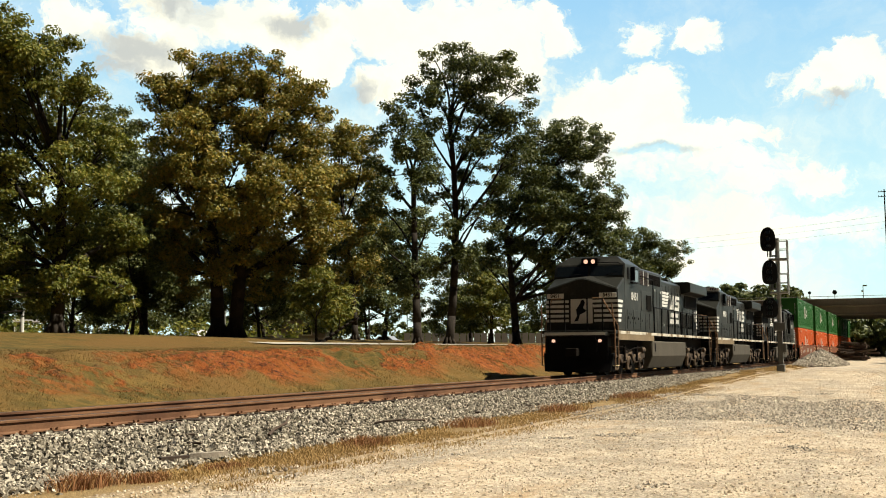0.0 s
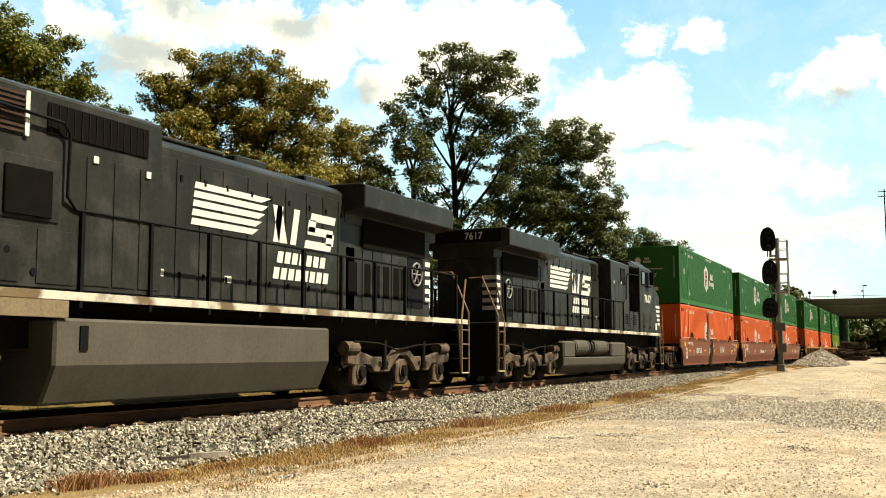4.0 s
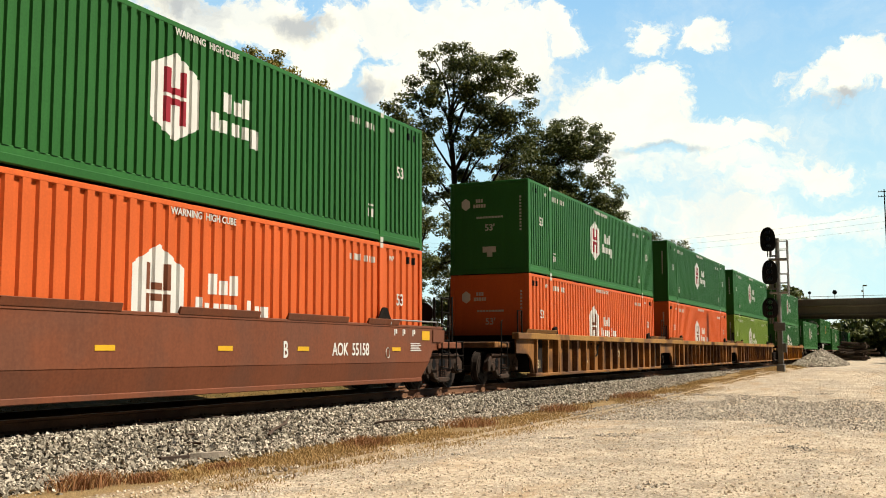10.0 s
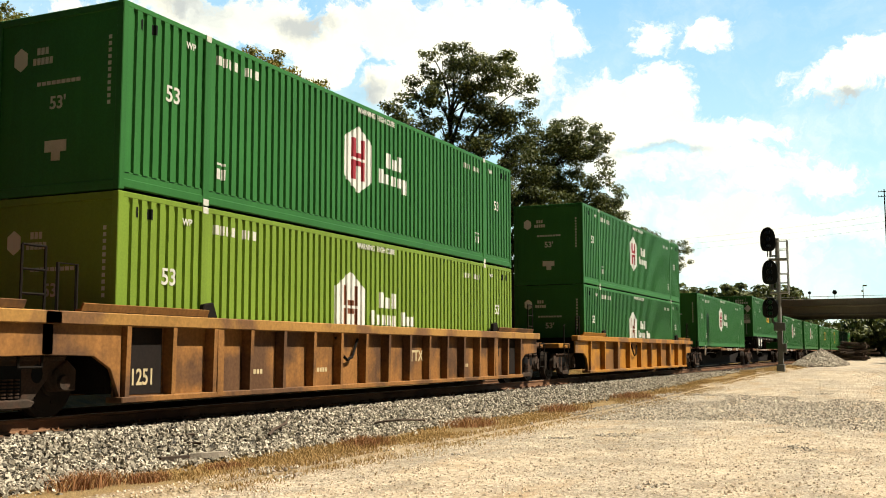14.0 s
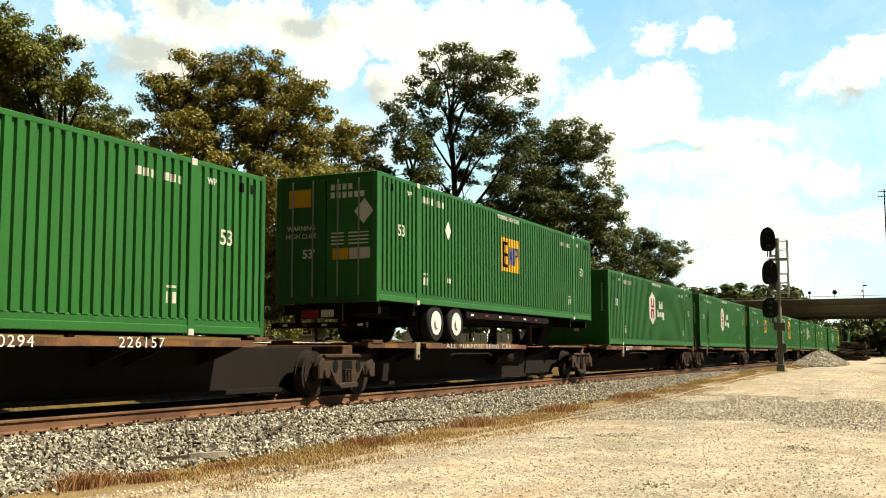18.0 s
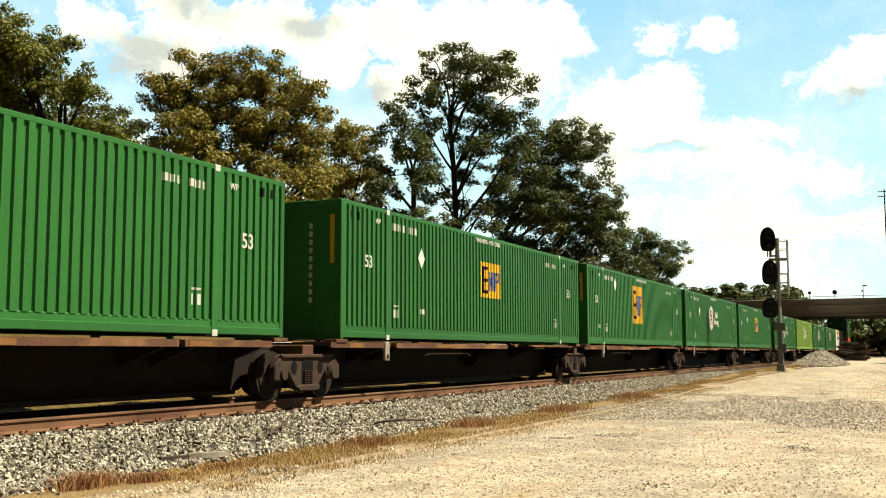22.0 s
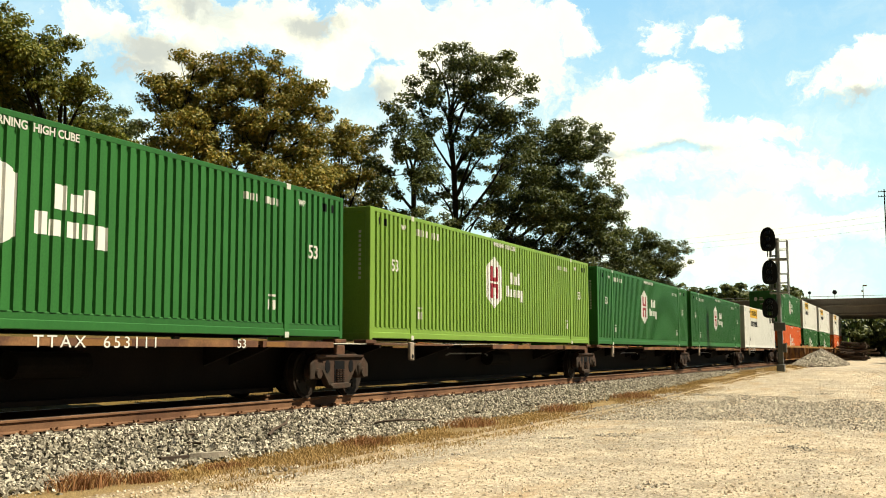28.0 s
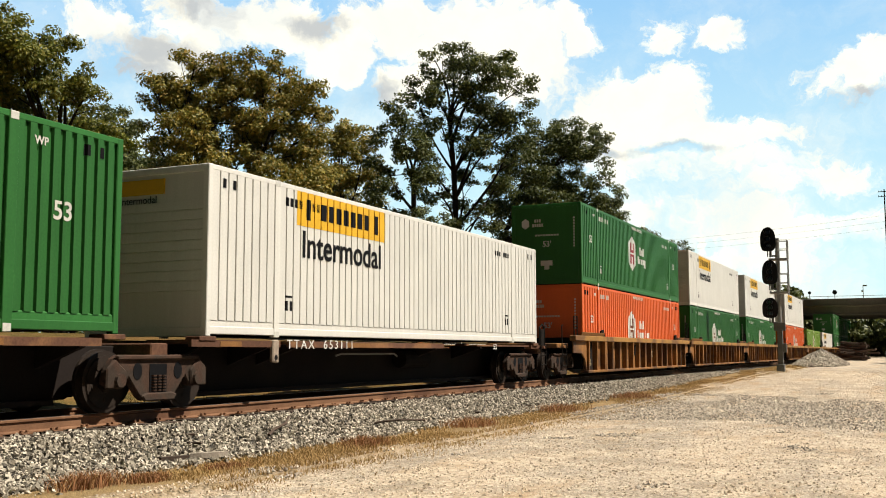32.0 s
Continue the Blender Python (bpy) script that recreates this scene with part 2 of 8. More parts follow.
TYRE = material("tyre_rubber", (0.022, 0.021, 0.020), 0.8, vary=0.15, scale=6)
CONCRETE = material("bridge_concrete", (0.25, 0.23, 0.205), 0.85, vary=0.14, scale=0.25, grain=5, streak=0.08, second=(0.19, 0.175, 0.155), second_amount=0.4, second_scale=0.12)
GALV = material("galvanised_steel", (0.36, 0.36, 0.35), 0.5, 0.4, vary=0.12, scale=4)
MAST = material("grey_signal_mast", (0.15, 0.15, 0.145), 0.6, 0.2, vary=0.14, scale=3)
BARK = material("grey_brown_bark", (0.036, 0.029, 0.023), 0.9, vary=0.3, scale=3, grain=18, bump=0.6, streak=0.25)
DEADWOOD = material("bleached_wood", (0.36, 0.31, 0.25), 0.85, vary=0.22, scale=5, grain=30, bump=0.3)
SIGNAL_BLACK = material("signal_black", (0.012, 0.012, 0.014), 0.35, vary=0.1, scale=5)
LEAF_A = island_material("oak_leaves", [(0.10, 0.115, 0.020), (0.24, 0.225, 0.040), (0.38, 0.31, 0.055), (0.46, 0.30, 0.06)], 0.5, 0.40, 0.28)
LEAF_B = island_material("dark_green_leaves", [(0.040, 0.062, 0.018), (0.105, 0.130, 0.032), (0.215, 0.225, 0.060)], 0.5, 0.40, 0.26)
LEAF_C = island_material("yellow_green_leaves", [(0.085, 0.115, 0.018), (0.185, 0.20, 0.030), (0.30, 0.26, 0.042)], 0.5, 0.35, 0.30)
# ---- ground: one sheet, with the lot, the track bed, the cut bank and the lawn ----
def smooth(a, b, x):
    t = min(1.0, max(0.0, (x - a) / (b - a)))
    return t * t * (3 - 2 * t)


def lot_z(y):
    return 0.42 * smooth(22, 62, y) + 0.22 * smooth(60, 120, y)


def bank_top(y):
    return 1.42 + 0.45 * smooth(12, 60, y)


def ground_z(x, y):
    lot = lot_z(y)
    if x > -7.2:
        return lot + 0.02 * noise.noise((x * 0.3, y * 0.3, 0))
    if x > -10.2:
        t = smooth(-8.9, -10.2, x)
        base = lot + 0.06
        return base + (RAIL - 0.25 - base) * t + 0.03 * noise.noise((x * 1.1, y * 0.8, 3))
    if x > -13.5:
        return RAIL - 0.25
    if x > -15.2:
        return RAIL - 0.25 - 0.30 * smooth(-13.5, -14.8, x)
    top = bank_top(y)
    t = smooth(-15.2, -19.2, x + 0.5 * noise.noise((y * 0.11, 0.3, 0)) * 1.6)
    z = 0.06 + RAIL - 0.36 + (top - RAIL + 0.30) * t
    z += (2.42 - top) * smooth(-19.0, -36.0, x)
    if x > -20:
        z += (0.10 + 0.16 * smooth(-16.6, -17.6, x) * smooth(-19.9, -19.2, x)) * noise.fractal((x * 1.1, y * 1.3, 5), 0.8, 2.1, 5) * smooth(-15.2, -16.2, x)
    return z


def spaced(stops):
    out = []
    for a, b, n in stops:
        out += [a + (b - a) * i / n for i in range(n)]
    return out + [stops[-1][1]]


xs = spaced([(-2500, -400, 5), (-400, -100, 8), (-100, -40, 12), (-40, -20, 16), (-20, -15, 26), (-15, -13, 8), (-13, -10.4, 4), (-10.4, -7, 18), (-7, 4, 12), (4, 40, 9), (40, 400, 6), (400, 2500, 4)])
ys = spaced([(-2500, -200, 4), (-200, -20, 6), (-20, 4, 12), (4, 75, 240), (75, 180, 60), (180, 500, 14), (500, 2800, 6)])
gk = Kit()
gk.v = [(x, y, ground_z(x, y)) for y in ys for x in xs]
w = len(xs)
gk.f = [(j * w + i, j * w + i + 1, (j + 1) * w + i + 1, (j + 1) * w + i) for j in range(len(ys) - 1) for i in range(w - 1)]


def ground_material():
    mat = bpy.data.materials.new("ground")
    mat.use_nodes = True
    N, Lk = mat.node_tree.nodes, mat.node_tree.links
    b = N["Principled BSDF"]
    b.inputs["Roughness"].default_value = 0.95
    b.inputs["Specular IOR Level"].default_value = 0.15
    co = N.new("ShaderNodeTexCoord").outputs["Object"]
    sep = N.new("ShaderNodeSeparateXYZ")
    Lk.new(co, sep.inputs[0])

    def nz(scale, detail=4, rough=0.55, stretch=None):
        n = N.new("ShaderNodeTexNoise")
        n.inputs["Scale"].default_value = scale
        n.inputs["Detail"].default_value = detail
        n.inputs["Roughness"].default_value = rough
        if stretch:
            mp = N.new("ShaderNodeMapping")
            mp.inputs["Scale"].default_value = stretch
            Lk.new(co, mp.inputs[0])
            Lk.new(mp.outputs[0], n.inputs["Vector"])
        else:
            Lk.new(co, n.inputs["Vector"])
        return n.outputs["Fac"]

    def math_node(op, a, c):
        m = N.new("ShaderNodeMath")
        m.operation = op
        for i, q in enumerate((a, c)):
            if isinstance(q, (int, float)):
                m.inputs[i].default_value = q
            else:
                Lk.new(q, m.inputs[i])
        return m.outputs[0]

    def ramp(value, a, c):
        r = N.new("ShaderNodeMapRange")
        r.inputs["From Min"].default_value = a
        r.inputs["From Max"].default_value = c
        Lk.new(value, r.inputs["Value"])
        return r.outputs[0]

    def rgb(c):
        n = N.new("ShaderNodeRGB")
        n.outputs[0].default_value = (*dulled(c), 1)
        return n.outputs[0]

    def mix(f, a, c):
        m = N.new("ShaderNodeMix")
        m.data_type = "RGBA"
        Lk.new(f, m.inputs[0])
        Lk.new(a if not isinstance(a, tuple) else rgb(a), m.inputs[6])
        Lk.new(c if not isinstance(c, tuple) else rgb(c), m.inputs[7])
        return m.outputs[2]

    fine, mid, big = nz(38, 3, 0.7), nz(2.2, 5), nz(0.22, 4)
    along = nz(0.5, 5, 0.6, (1.0, 0.18, 1.0))
    wob = math_node("MULTIPLY", math_node("SUBTRACT", mid, 0.5), 1.6)
    x = math_node("ADD", sep.outputs[0], wob)
    def cells(scale, seed=0.0):
        v = N.new("ShaderNodeTexVoronoi")
        v.inputs["Scale"].default_value = scale
        Lk.new(co, v.inputs["Vector"])
        sp = N.new("ShaderNodeSeparateXYZ")
        Lk.new(v.outputs["Color"], sp.inputs[0])
        return sp.outputs[0], v.outputs["Distance"]

    c1, d1 = cells(24)
    c2, d2 = cells(9)
    # pale crushed stone with tan worn tracks and greyer coarse patches
    lot = mix(ramp(along, 0.45, 0.56), (0.64, 0.51, 0.37), (0.46, 0.385, 0.30))
    lot = mix(ramp(mid, 0.50, 0.72), lot, (0.70, 0.56, 0.415))
    coarse = ramp(along, 0.46, 0.58)
    # a band of coarser grey stone lies across the lot, with paler worn tracks on both sides
    across = math_node("ADD", math_node("ADD", sep.outputs[1], math_node("MULTIPLY", sep.outputs[0], 0.5)), math_node("MULTIPLY", math_node("SUBTRACT", along, 0.5), 14.0))
    strips = math_node("MULTIPLY", ramp(across, 18.0, 22.0), ramp(across, 33.0, 29.0))
    lot = mix(math_node("MULTIPLY", strips, 0.75), lot, (0.36, 0.325, 0.28))
    lot = mix(math_node("MULTIPLY", ramp(c1, 0.70, 0.80), 0.55), lot, (0.27, 0.22, 0.16))
    lot = mix(math_node("MULTIPLY", ramp(c1, 0.30, 0.22), 0.7), lot, (0.74, 0.655, 0.51))
    lot = mix(math_node("MULTIPLY", math_node("MULTIPLY", ramp(c2, 0.70, 0.78), 0.4), coarse), lot, (0.24, 0.205, 0.16))
    lot = mix(math_node("MULTIPLY", ramp(fine, 0.60, 0.74), 0.7), lot, (0.30, 0.24, 0.17))
    # tan worn patches drawn out along the lot
    worn = nz(1.1, 6, 0.65, (1.0, 0.30, 1.0))
    lot = mix(math_node("MULTIPLY", ramp(worn, 0.52, 0.66), 0.75), lot, (0.50, 0.345, 0.20))
    lot = mix(math_node("MULTIPLY", ramp(nz(5.0, 5, 0.7), 0.56, 0.70), 0.5), lot, (0.36, 0.29, 0.21))
    patch = math_node("ADD", math_node("MULTIPLY", nz(0.8, 8, 0.74), 0.70), math_node("MULTIPLY", nz(8.0, 4, 0.7), 0.30))
    lot = mix(math_node("MULTIPLY", ramp(patch, 0.52, 0.60), 0.75), lot, (0.33, 0.27, 0.20))
    lot = mix(math_node("MULTIPLY", ramp(patch, 0.48, 0.41), 0.7), lot, (0.80, 0.66, 0.49))
    # unseen ground past the lot, coloured dark so less light bounces onto the train
    lot = mix(ramp(sep.outputs[0], 1.6, 2.6), lot, (0.13, 0.105, 0.05))
    strip = mix(ramp(mid, 0.4, 0.6), (0.38, 0.26, 0.12), (0.30, 0.20, 0.09))
    strip = mix(ramp(fine, 0.5, 0.7), strip, (0.20, 0.13, 0.065))
    # bed colour is kept dark to stand for shadow gaps between the stones
    bed = mix(ramp(fine, 0.4, 0.62), (0.15, 0.14, 0.125), (0.045, 0.041, 0.036))
    clay = mix(ramp(nz(3.0, 6, 0.7), 0.35, 0.65), (0.42, 0.125, 0.030), (0.27, 0.078, 0.020))
    clay = mix(ramp(nz(4.0, 7, 0.78), 0.50, 0.60), clay, (0.085, 0.030, 0.014))
    clay = mix(ramp(nz(1.3, 5, 0.7), 0.52, 0.66), clay, (0.48, 0.165, 0.044))
    turf = mix(ramp(nz(1.3, 7, 0.74), 0.42, 0.58), (0.22, 0.136, 0.038), (0.080, 0.070, 0.018))
    turf = mix(ramp(big, 0.42, 0.62), turf, (0.20, 0.112, 0.034))
    turf = mix(ramp(fine, 0.5, 0.7), turf, (0.07, 0.05, 0.02))
    # clay shows on the steep upper part of the bank in torn patches
    tear = math_node("ADD", nz(0.34, 5, 0.65, (1.0, 0.5, 1.0)), math_node("MULTIPLY", math_node("SUBTRACT", nz(1.5, 5, 0.7), 0.5), 0.55))
    band = math_node("MULTIPLY", ramp(sep.outputs[0], -20.0, -19.0), ramp(math_node("ADD", sep.outputs[0], math_node("MULTIPLY", math_node("SUBTRACT", big, 0.5), 5.0)), -16.4, -17.6))
    bare = math_node("MULTIPLY", ramp(tear, 0.42, 0.51), band)
    bank = mix(bare, turf, clay)
    lawn_or_bank = bank
    bedmix = mix(ramp(x, -15.4, -14.4), lawn_or_bank, bed)
    withstrip = mix(ramp(x, -9.3, -8.5), bedmix, strip)
    full = mix(ramp(x, -7.7, -6.7), withstrip, lot)
    far = mix(ramp(sep.outputs[1], 150, 210), full, (0.16, 0.12, 0.06))
    Lk.new(far, b.inputs["Base Color"])
    bp = N.new("ShaderNodeBump")
    bp.inputs["Strength"].default_value = 0.7
    bp.inputs["Distance"].default_value = 0.04
    Lk.new(math_node("ADD", math_node("ADD", math_node("ADD", fine, mid), math_node("MULTIPLY", d1, -0.8)), math_node("MULTIPLY", math_node("MULTIPLY", bare, nz(4.0, 7, 0.75)), 12.0)), bp.inputs["Height"])
    Lk.new(bp.outputs[0], b.inputs["Normal"])
    return mat


ground = part("ground", gk.mesh(smooth=True), ground_material(), label="gravel lot, track bed, red clay bank and dry lawn")
tagged(ground, category="ground", kind="structure")

# ---- track ----
track = thing("railway_track", "single track of rusty rails on weathered ties and grey ballast", "railway track", m=pose(TX, 0, RAIL), kind="structure")
RAIL_OUT = [(-0.076, -0.19), (0.076, -0.19), (0.076, -0.175), (0.014, -0.155), (0.012, -0.05), (0.037, -0.038), (0.037, -0.012), (0.030, -0.004), (-0.030, -0.004), (-0.037, -0.012), (-0.037, -0.038), (-0.012, -0.05), (-0.014, -0.155), (-0.076, -0.175)]
for side in (-1, 1):
    c = side * 0.7556
    rail = part("rail", Kit().slab([(c + p, z) for p, z in RAIL_OUT], "y", -40, 420), RUST, track, "rusty steel rail with a worn head")
    part("rail_head", Kit().box(c - 0.028, c + 0.028, -40, 420, -0.006, 0), RAIL_TOP, rail, "polished running surface")
tie_mesh = Kit().box(-1.30, 1.30, -0.115, 0.115, -0.36, -0.19).bevelled(0.012)
tie_mesh.materials.append(TIE)
plate = Kit()
for c in (-0.7556, 0.7556):
    plate.box(c - 0.18, c + 0.18, -0.09, 0.09, -0.192, -0.176)
    for dx in (-0.11, 0.11):
        for dy in (-0.05, 0.05):
            plate.box(c + dx - 0.02, c + dx + 0.02, dy - 0.015, dy + 0.015, -0.18, -0.145)
plate_mesh = plate.mesh()
plate_mesh.materials.append(RUST)
rnd = random.Random(4)
y = 4.0
TIE_YS = []
while y < 150:
    TIE_YS.append(y)
    y += 0.545 + rnd.uniform(-0.03, 0.03)
for y in TIE_YS:
    tie = new("tie", tie_mesh)
    tie.parent = track
    tie.matrix_basis = pose(rnd.uniform(-0.05, 0.05), y, rnd.uniform(-0.012, 0.008), 0, rnd.uniform(-0.6, 0.6), rnd.uniform(-2, 2))
    pl = new("tie_plate", plate_mesh)
    pl.parent = tie
    pl.matrix_basis = pose(0, 0, 0.004)


# ---- loose stone, as stuff ----
def stone_field(name, label, count, place, size, mat, seed, category):
    rg = np.random.default_rng(seed)
    base = np.array([(-1, -1, -1), (1, -1, -1), (1, 1, -1), (-1, 1, -1), (-1, -1, 1), (1, -1, 1), (1, 1, 1), (-1, 1, 1)], float) * 0.5
    faces = np.array([(0, 3, 2, 1), (4, 5, 6, 7), (0, 1, 5, 4), (1, 2, 6, 5), (2, 3, 7, 6), (3, 0, 4, 7)])
    ctr = np.array([place(rg) for _ in range(count)])
    s = rg.uniform(size[0], size[1], (count, 1, 1)) * rg.uniform(0.6, 1.25, (count, 1, 3))
    v = base[None] * s * rg.uniform(0.55, 1.15, (count, 8, 1))
    q = rg.normal(size=(count, 4))
    q /= np.linalg.norm(q, axis=1, keepdims=True)
    a, b, c, d = q.T
    R = np.stack([1 - 2 * (c * c + d * d), 2 * (b * c - a * d), 2 * (b * d + a * c), 2 * (b * c + a * d), 1 - 2 * (b * b + d * d), 2 * (c * d - a * b),
                  2 * (b * d - a * c), 2 * (c * d + a * b), 1 - 2 * (b * b + c * c)], 1).reshape(-1, 3, 3)
    v = np.einsum("nij,nkj->nki", R, v) + ctr[:, None]
    f = faces[None] + 8 * np.arange(count)[:, None, None]
    me = bpy.data.meshes.new(name)
    me.from_pydata(v.reshape(-1, 3).tolist(), [], f.reshape(-1, 4).tolist())
    me.materials.append(mat)
    ob = new(name, me)
    return tagged(ob, label, category, kind="stuff")


STONE = island_material("ballast_stone", [(0.07, 0.06, 0.047), (0.33, 0.288, 0.22), (0.74, 0.665, 0.535), (0.16, 0.136, 0.104)], 0.85, 0.12)
GREY_GRAVEL = island_material("grey_gravel", [(0.26, 0.225, 0.185), (0.48, 0.42, 0.345), (0.72, 0.64, 0.52), (0.34, 0.29, 0.23)], 0.9, 0.1)
PEBBLE = island_material("lot_gravel", [(0.52, 0.415, 0.30), (0.70, 0.575, 0.43), (0.88, 0.75, 0.585), (0.42, 0.34, 0.245)], 0.9, 0.1)


def shoulder(rg):
    y = 6 + 50 * rg.random() ** 1.5
    x = rg.uniform(-10.52, -8.5) + 0.2 * rg.normal() * (rg.random() < 0.3)
    return x, y, ground_z(x, y) + rg.uniform(-0.025, 0.06)


def bed(rg):
    y = 6 + 74 * rg.random() ** 1.7
    x = rg.uniform(-14.6, -10.5)
    return x, y, ground_z(x, y) + rg.uniform(-0.02, 0.045)


stone_field("ballast", "grey crushed stone ballast on the track shoulder", 58000, shoulder, (0.022, 0.054), STONE, 1, "ballast")
stone_field("ballast", "grey crushed stone ballast between the ties", 15000, bed, (0.03, 0.07), STONE, 2, "ballast")


def lot_spot(rg):
    y = 5 + 60 * rg.random() ** 2.2
    x = -7.6 + rg.random() ** 1.15 * (7.9 + 0.10 * y)
    return x, y, ground_z(x, y) + rg.uniform(-0.006, 0.006)


def strip_of_stone(rg):
    """A band of coarser stone across the lot, with thin patches elsewhere."""
    while True:
        x, y, z = lot_spot(rg)
        q = y + 0.5 * x + 6.0 * noise.noise((x * 0.4, y * 0.25, 4.0))
        if 19.0 < q < 31.0 or noise.noise((x * 0.9, y * 0.6, 9.0)) > 0.62:
            return x, y, z + 0.004


stone_field("lot_gravel", "loose pale gravel scattered over the lot", 50000, lot_spot, (0.010, 0.030), PEBBLE, 3, "gravel")
stone_field("lot_gravel", "coarser grey stone in strips over the lot", 14000, strip_of_stone, (0.018, 0.045), GREY_GRAVEL, 5, "gravel")


# ---- dry grass and weeds, as stuff ----
def grass_field(name, label, count, place, height, mat, seed):
    rg = np.random.default_rng(seed)
    p = np.array([place(rg) for _ in range(count)])
    a = rg.uniform(0, 2 * math.pi, count)
    h = rg.uniform(height[0], height[1], count)
    lean = rg.normal(size=(count, 2)) * 0.45 * h[:, None]
    w_ = rg.uniform(0.003, 0.008, count)
    side = np.stack([np.cos(a) * w_, np.sin(a) * w_, np.zeros(count)], 1)
    mid_ = p + np.stack([lean[:, 0] * 0.35, lean[:, 1] * 0.35, h * 0.6], 1)
    tip = p + np.stack([lean[:, 0], lean[:, 1], h], 1)
    v = np.stack([p - side, p + side, mid_ + side * 0.8, mid_ - side * 0.8, tip], 1).reshape(-1, 3)
    k = 5 * np.arange(count)[:, None]
    faces = (k + np.array([0, 1, 2, 3])).tolist() + (k + np.array([3, 2, 4])).tolist()
    me = bpy.data.meshes.new(name)
    me.from_pydata(v.tolist(), [], faces)
    me.materials.append(mat)
    return tagged(new(name, me), label, "grass", kind="stuff")


STRAW = island_material("dry_grass", [(0.48, 0.30, 0.11), (0.40, 0.24, 0.085), (0.58, 0.40, 0.17), (0.33, 0.21, 0.075)], 0.8, 0.3, 0.2)
TURF = island_material("tired_lawn", [(0.19, 0.125, 0.036), (0.26, 0.160, 0.050), (0.13, 0.105, 0.028)], 0.8, 0.3, 0.2)


def strip_spot(rg):
    while True:
        y = 7 + 70 * rg.random() ** 1.5
        x = rg.normal(-7.85, 0.58)
        if noise.noise((x * 1.3, y * 0.35, 7.0)) + 0.10 > rg.uniform(-0.12, 0.25) and y > 9.5:
            return x, y, ground_z(x, y) - 0.01


def bank_spot(rg):
    while True:
        y, x = rg.uniform(12, 75), rg.uniform(-23, -15.4)
        if noise.noise((x * 0.8, y * 0.5, 2.0)) > rg.uniform(-0.35, 0.45):
            return x, y, ground_z(x, y) - 0.01


grass_field("dry_grass", "straw-coloured dry grass along the foot of the ballast", 62000, strip_spot, (0.02, 0.075), STRAW, 21)
grass_field("bank_grass", "tired brown-green grass on the bank", 80000, bank_spot, (0.02, 0.085), TURF, 22)


# ---- small dead weeds at the edge of the lot ----
WEED = island_material("dead_weed", [(0.40, 0.19, 0.08), (0.30, 0.13, 0.06), (0.50, 0.31, 0.13)], 0.85, 0.3, 0.2)
for i, (wx, wy, r, hgt) in enumerate(((-8.25, 8.75, 0.20, 0.20), (-7.95, 9.35, 0.13, 0.13), (-8.0, 10.9, 0.15, 0.09), (-8.0, 14.6, 0.28, 0.16), (-8.1, 19.0, 0.35, 0.20), (-8.05, 24.5, 0.4, 0.22), (-7.9, 31.0, 0.5, 0.25))):
    grass_field("dry_weed", "clump of rust-brown dead weed in the gravel", 800, lambda rg, q=(wx, wy, r): ((lambda a, b: (a, b, ground_z(a, b) - 0.01))(q[0] + rg.normal() * q[2] * 0.6, q[1] + rg.normal() * q[2])), (hgt * 0.4, hgt), WEED, 61 + i)


# ---- litter on the ballast ----
def litter(name, label, x, y, rz, build, mat, lift=0.0):
    o = part(name, build, mat, label=label, m=pose(x, y, ground_z(x, y) + lift, 0, 0, rz))
    return tagged(o, category=name.replace("_", " "))


rl_ = random.Random(77)
litter("broken_plank", "bleached split plank lying on the ballast edge", -8.62, 11.35, 62, Kit().slab([(-0.26, 0.0), (-0.20, 0.06), (0.06, 0.09), (0.24, 0.06), (0.28, 0.0), (0.12, -0.05), (-0.12, -0.04)], "z", 0.03, 0.10), DEADWOOD, 0.03)
litter("broken_plank", "dark rotten piece of tie on the ballast", -8.9, 11.0, 70, Kit().box(-0.22, 0.20, -0.05, 0.05, 0.0, 0.06), TIE, 0.04)
litter("stick", "dark crooked stick on the ballast", -9.35, 14.2, 100, Kit().pipe([(-0.5, 0, 0.06), (-0.2, 0.05, 0.12), (0.1, -0.02, 0.2), (0.4, 0.06, 0.28)], 0.025), TIE, 0.02)
litter("stick", "dark fallen branch on the ballast", -9.1, 17.5, 40, Kit().pipe([(-0.6, 0, 0.05), (-0.2, 0.1, 0.1), (0.2, 0.02, 0.14), (0.7, 0.1, 0.12)], 0.02), TIE, 0.02)
for i in range(9):
    yy = rl_.uniform(8, 30)
    xx = rl_.uniform(-9.8, -8.6)
    litter("wood_chip", "small dark piece of rotten tie", xx, yy, rl_.uniform(0, 180), Kit().box(-0.16, 0.14, -0.025, 0.025, 0, 0.03), TIE, 0.035)
# ---- containers ----
CL, CW, CH = 16.15, 2.59, 2.87
POST = 2.03
MOVERS = []


def ribs(y0, y1, pitch, deep=0.036, flat=0.62):
    """Corrugation profile along a side: (y, depth) pairs; the broad faces stand out, the narrow ones lie back."""
    n = max(1, round((y1 - y0) / pitch))
    p = (y1 - y0) / n
    out = []
    for i in range(n):
        a = y0 + i * p
        s = p * (1 - flat) / 2
        out += [(a, 0.0), (a + p * flat, 0.0), (a + p * flat + s * 0.38, deep), (a + p - s * 0.38, deep)]
    return out + [(y1, 0.0)]


def side_profile(pitch, deep, flat):
    a, b = CL / 2 - 0.09, CL / 2 - POST
    return ribs(-a, -b - 0.07, pitch, deep, flat) + ribs(-b + 0.07, b - 0.07, pitch, deep, flat) + ribs(b + 0.07, a, pitch, deep, flat)


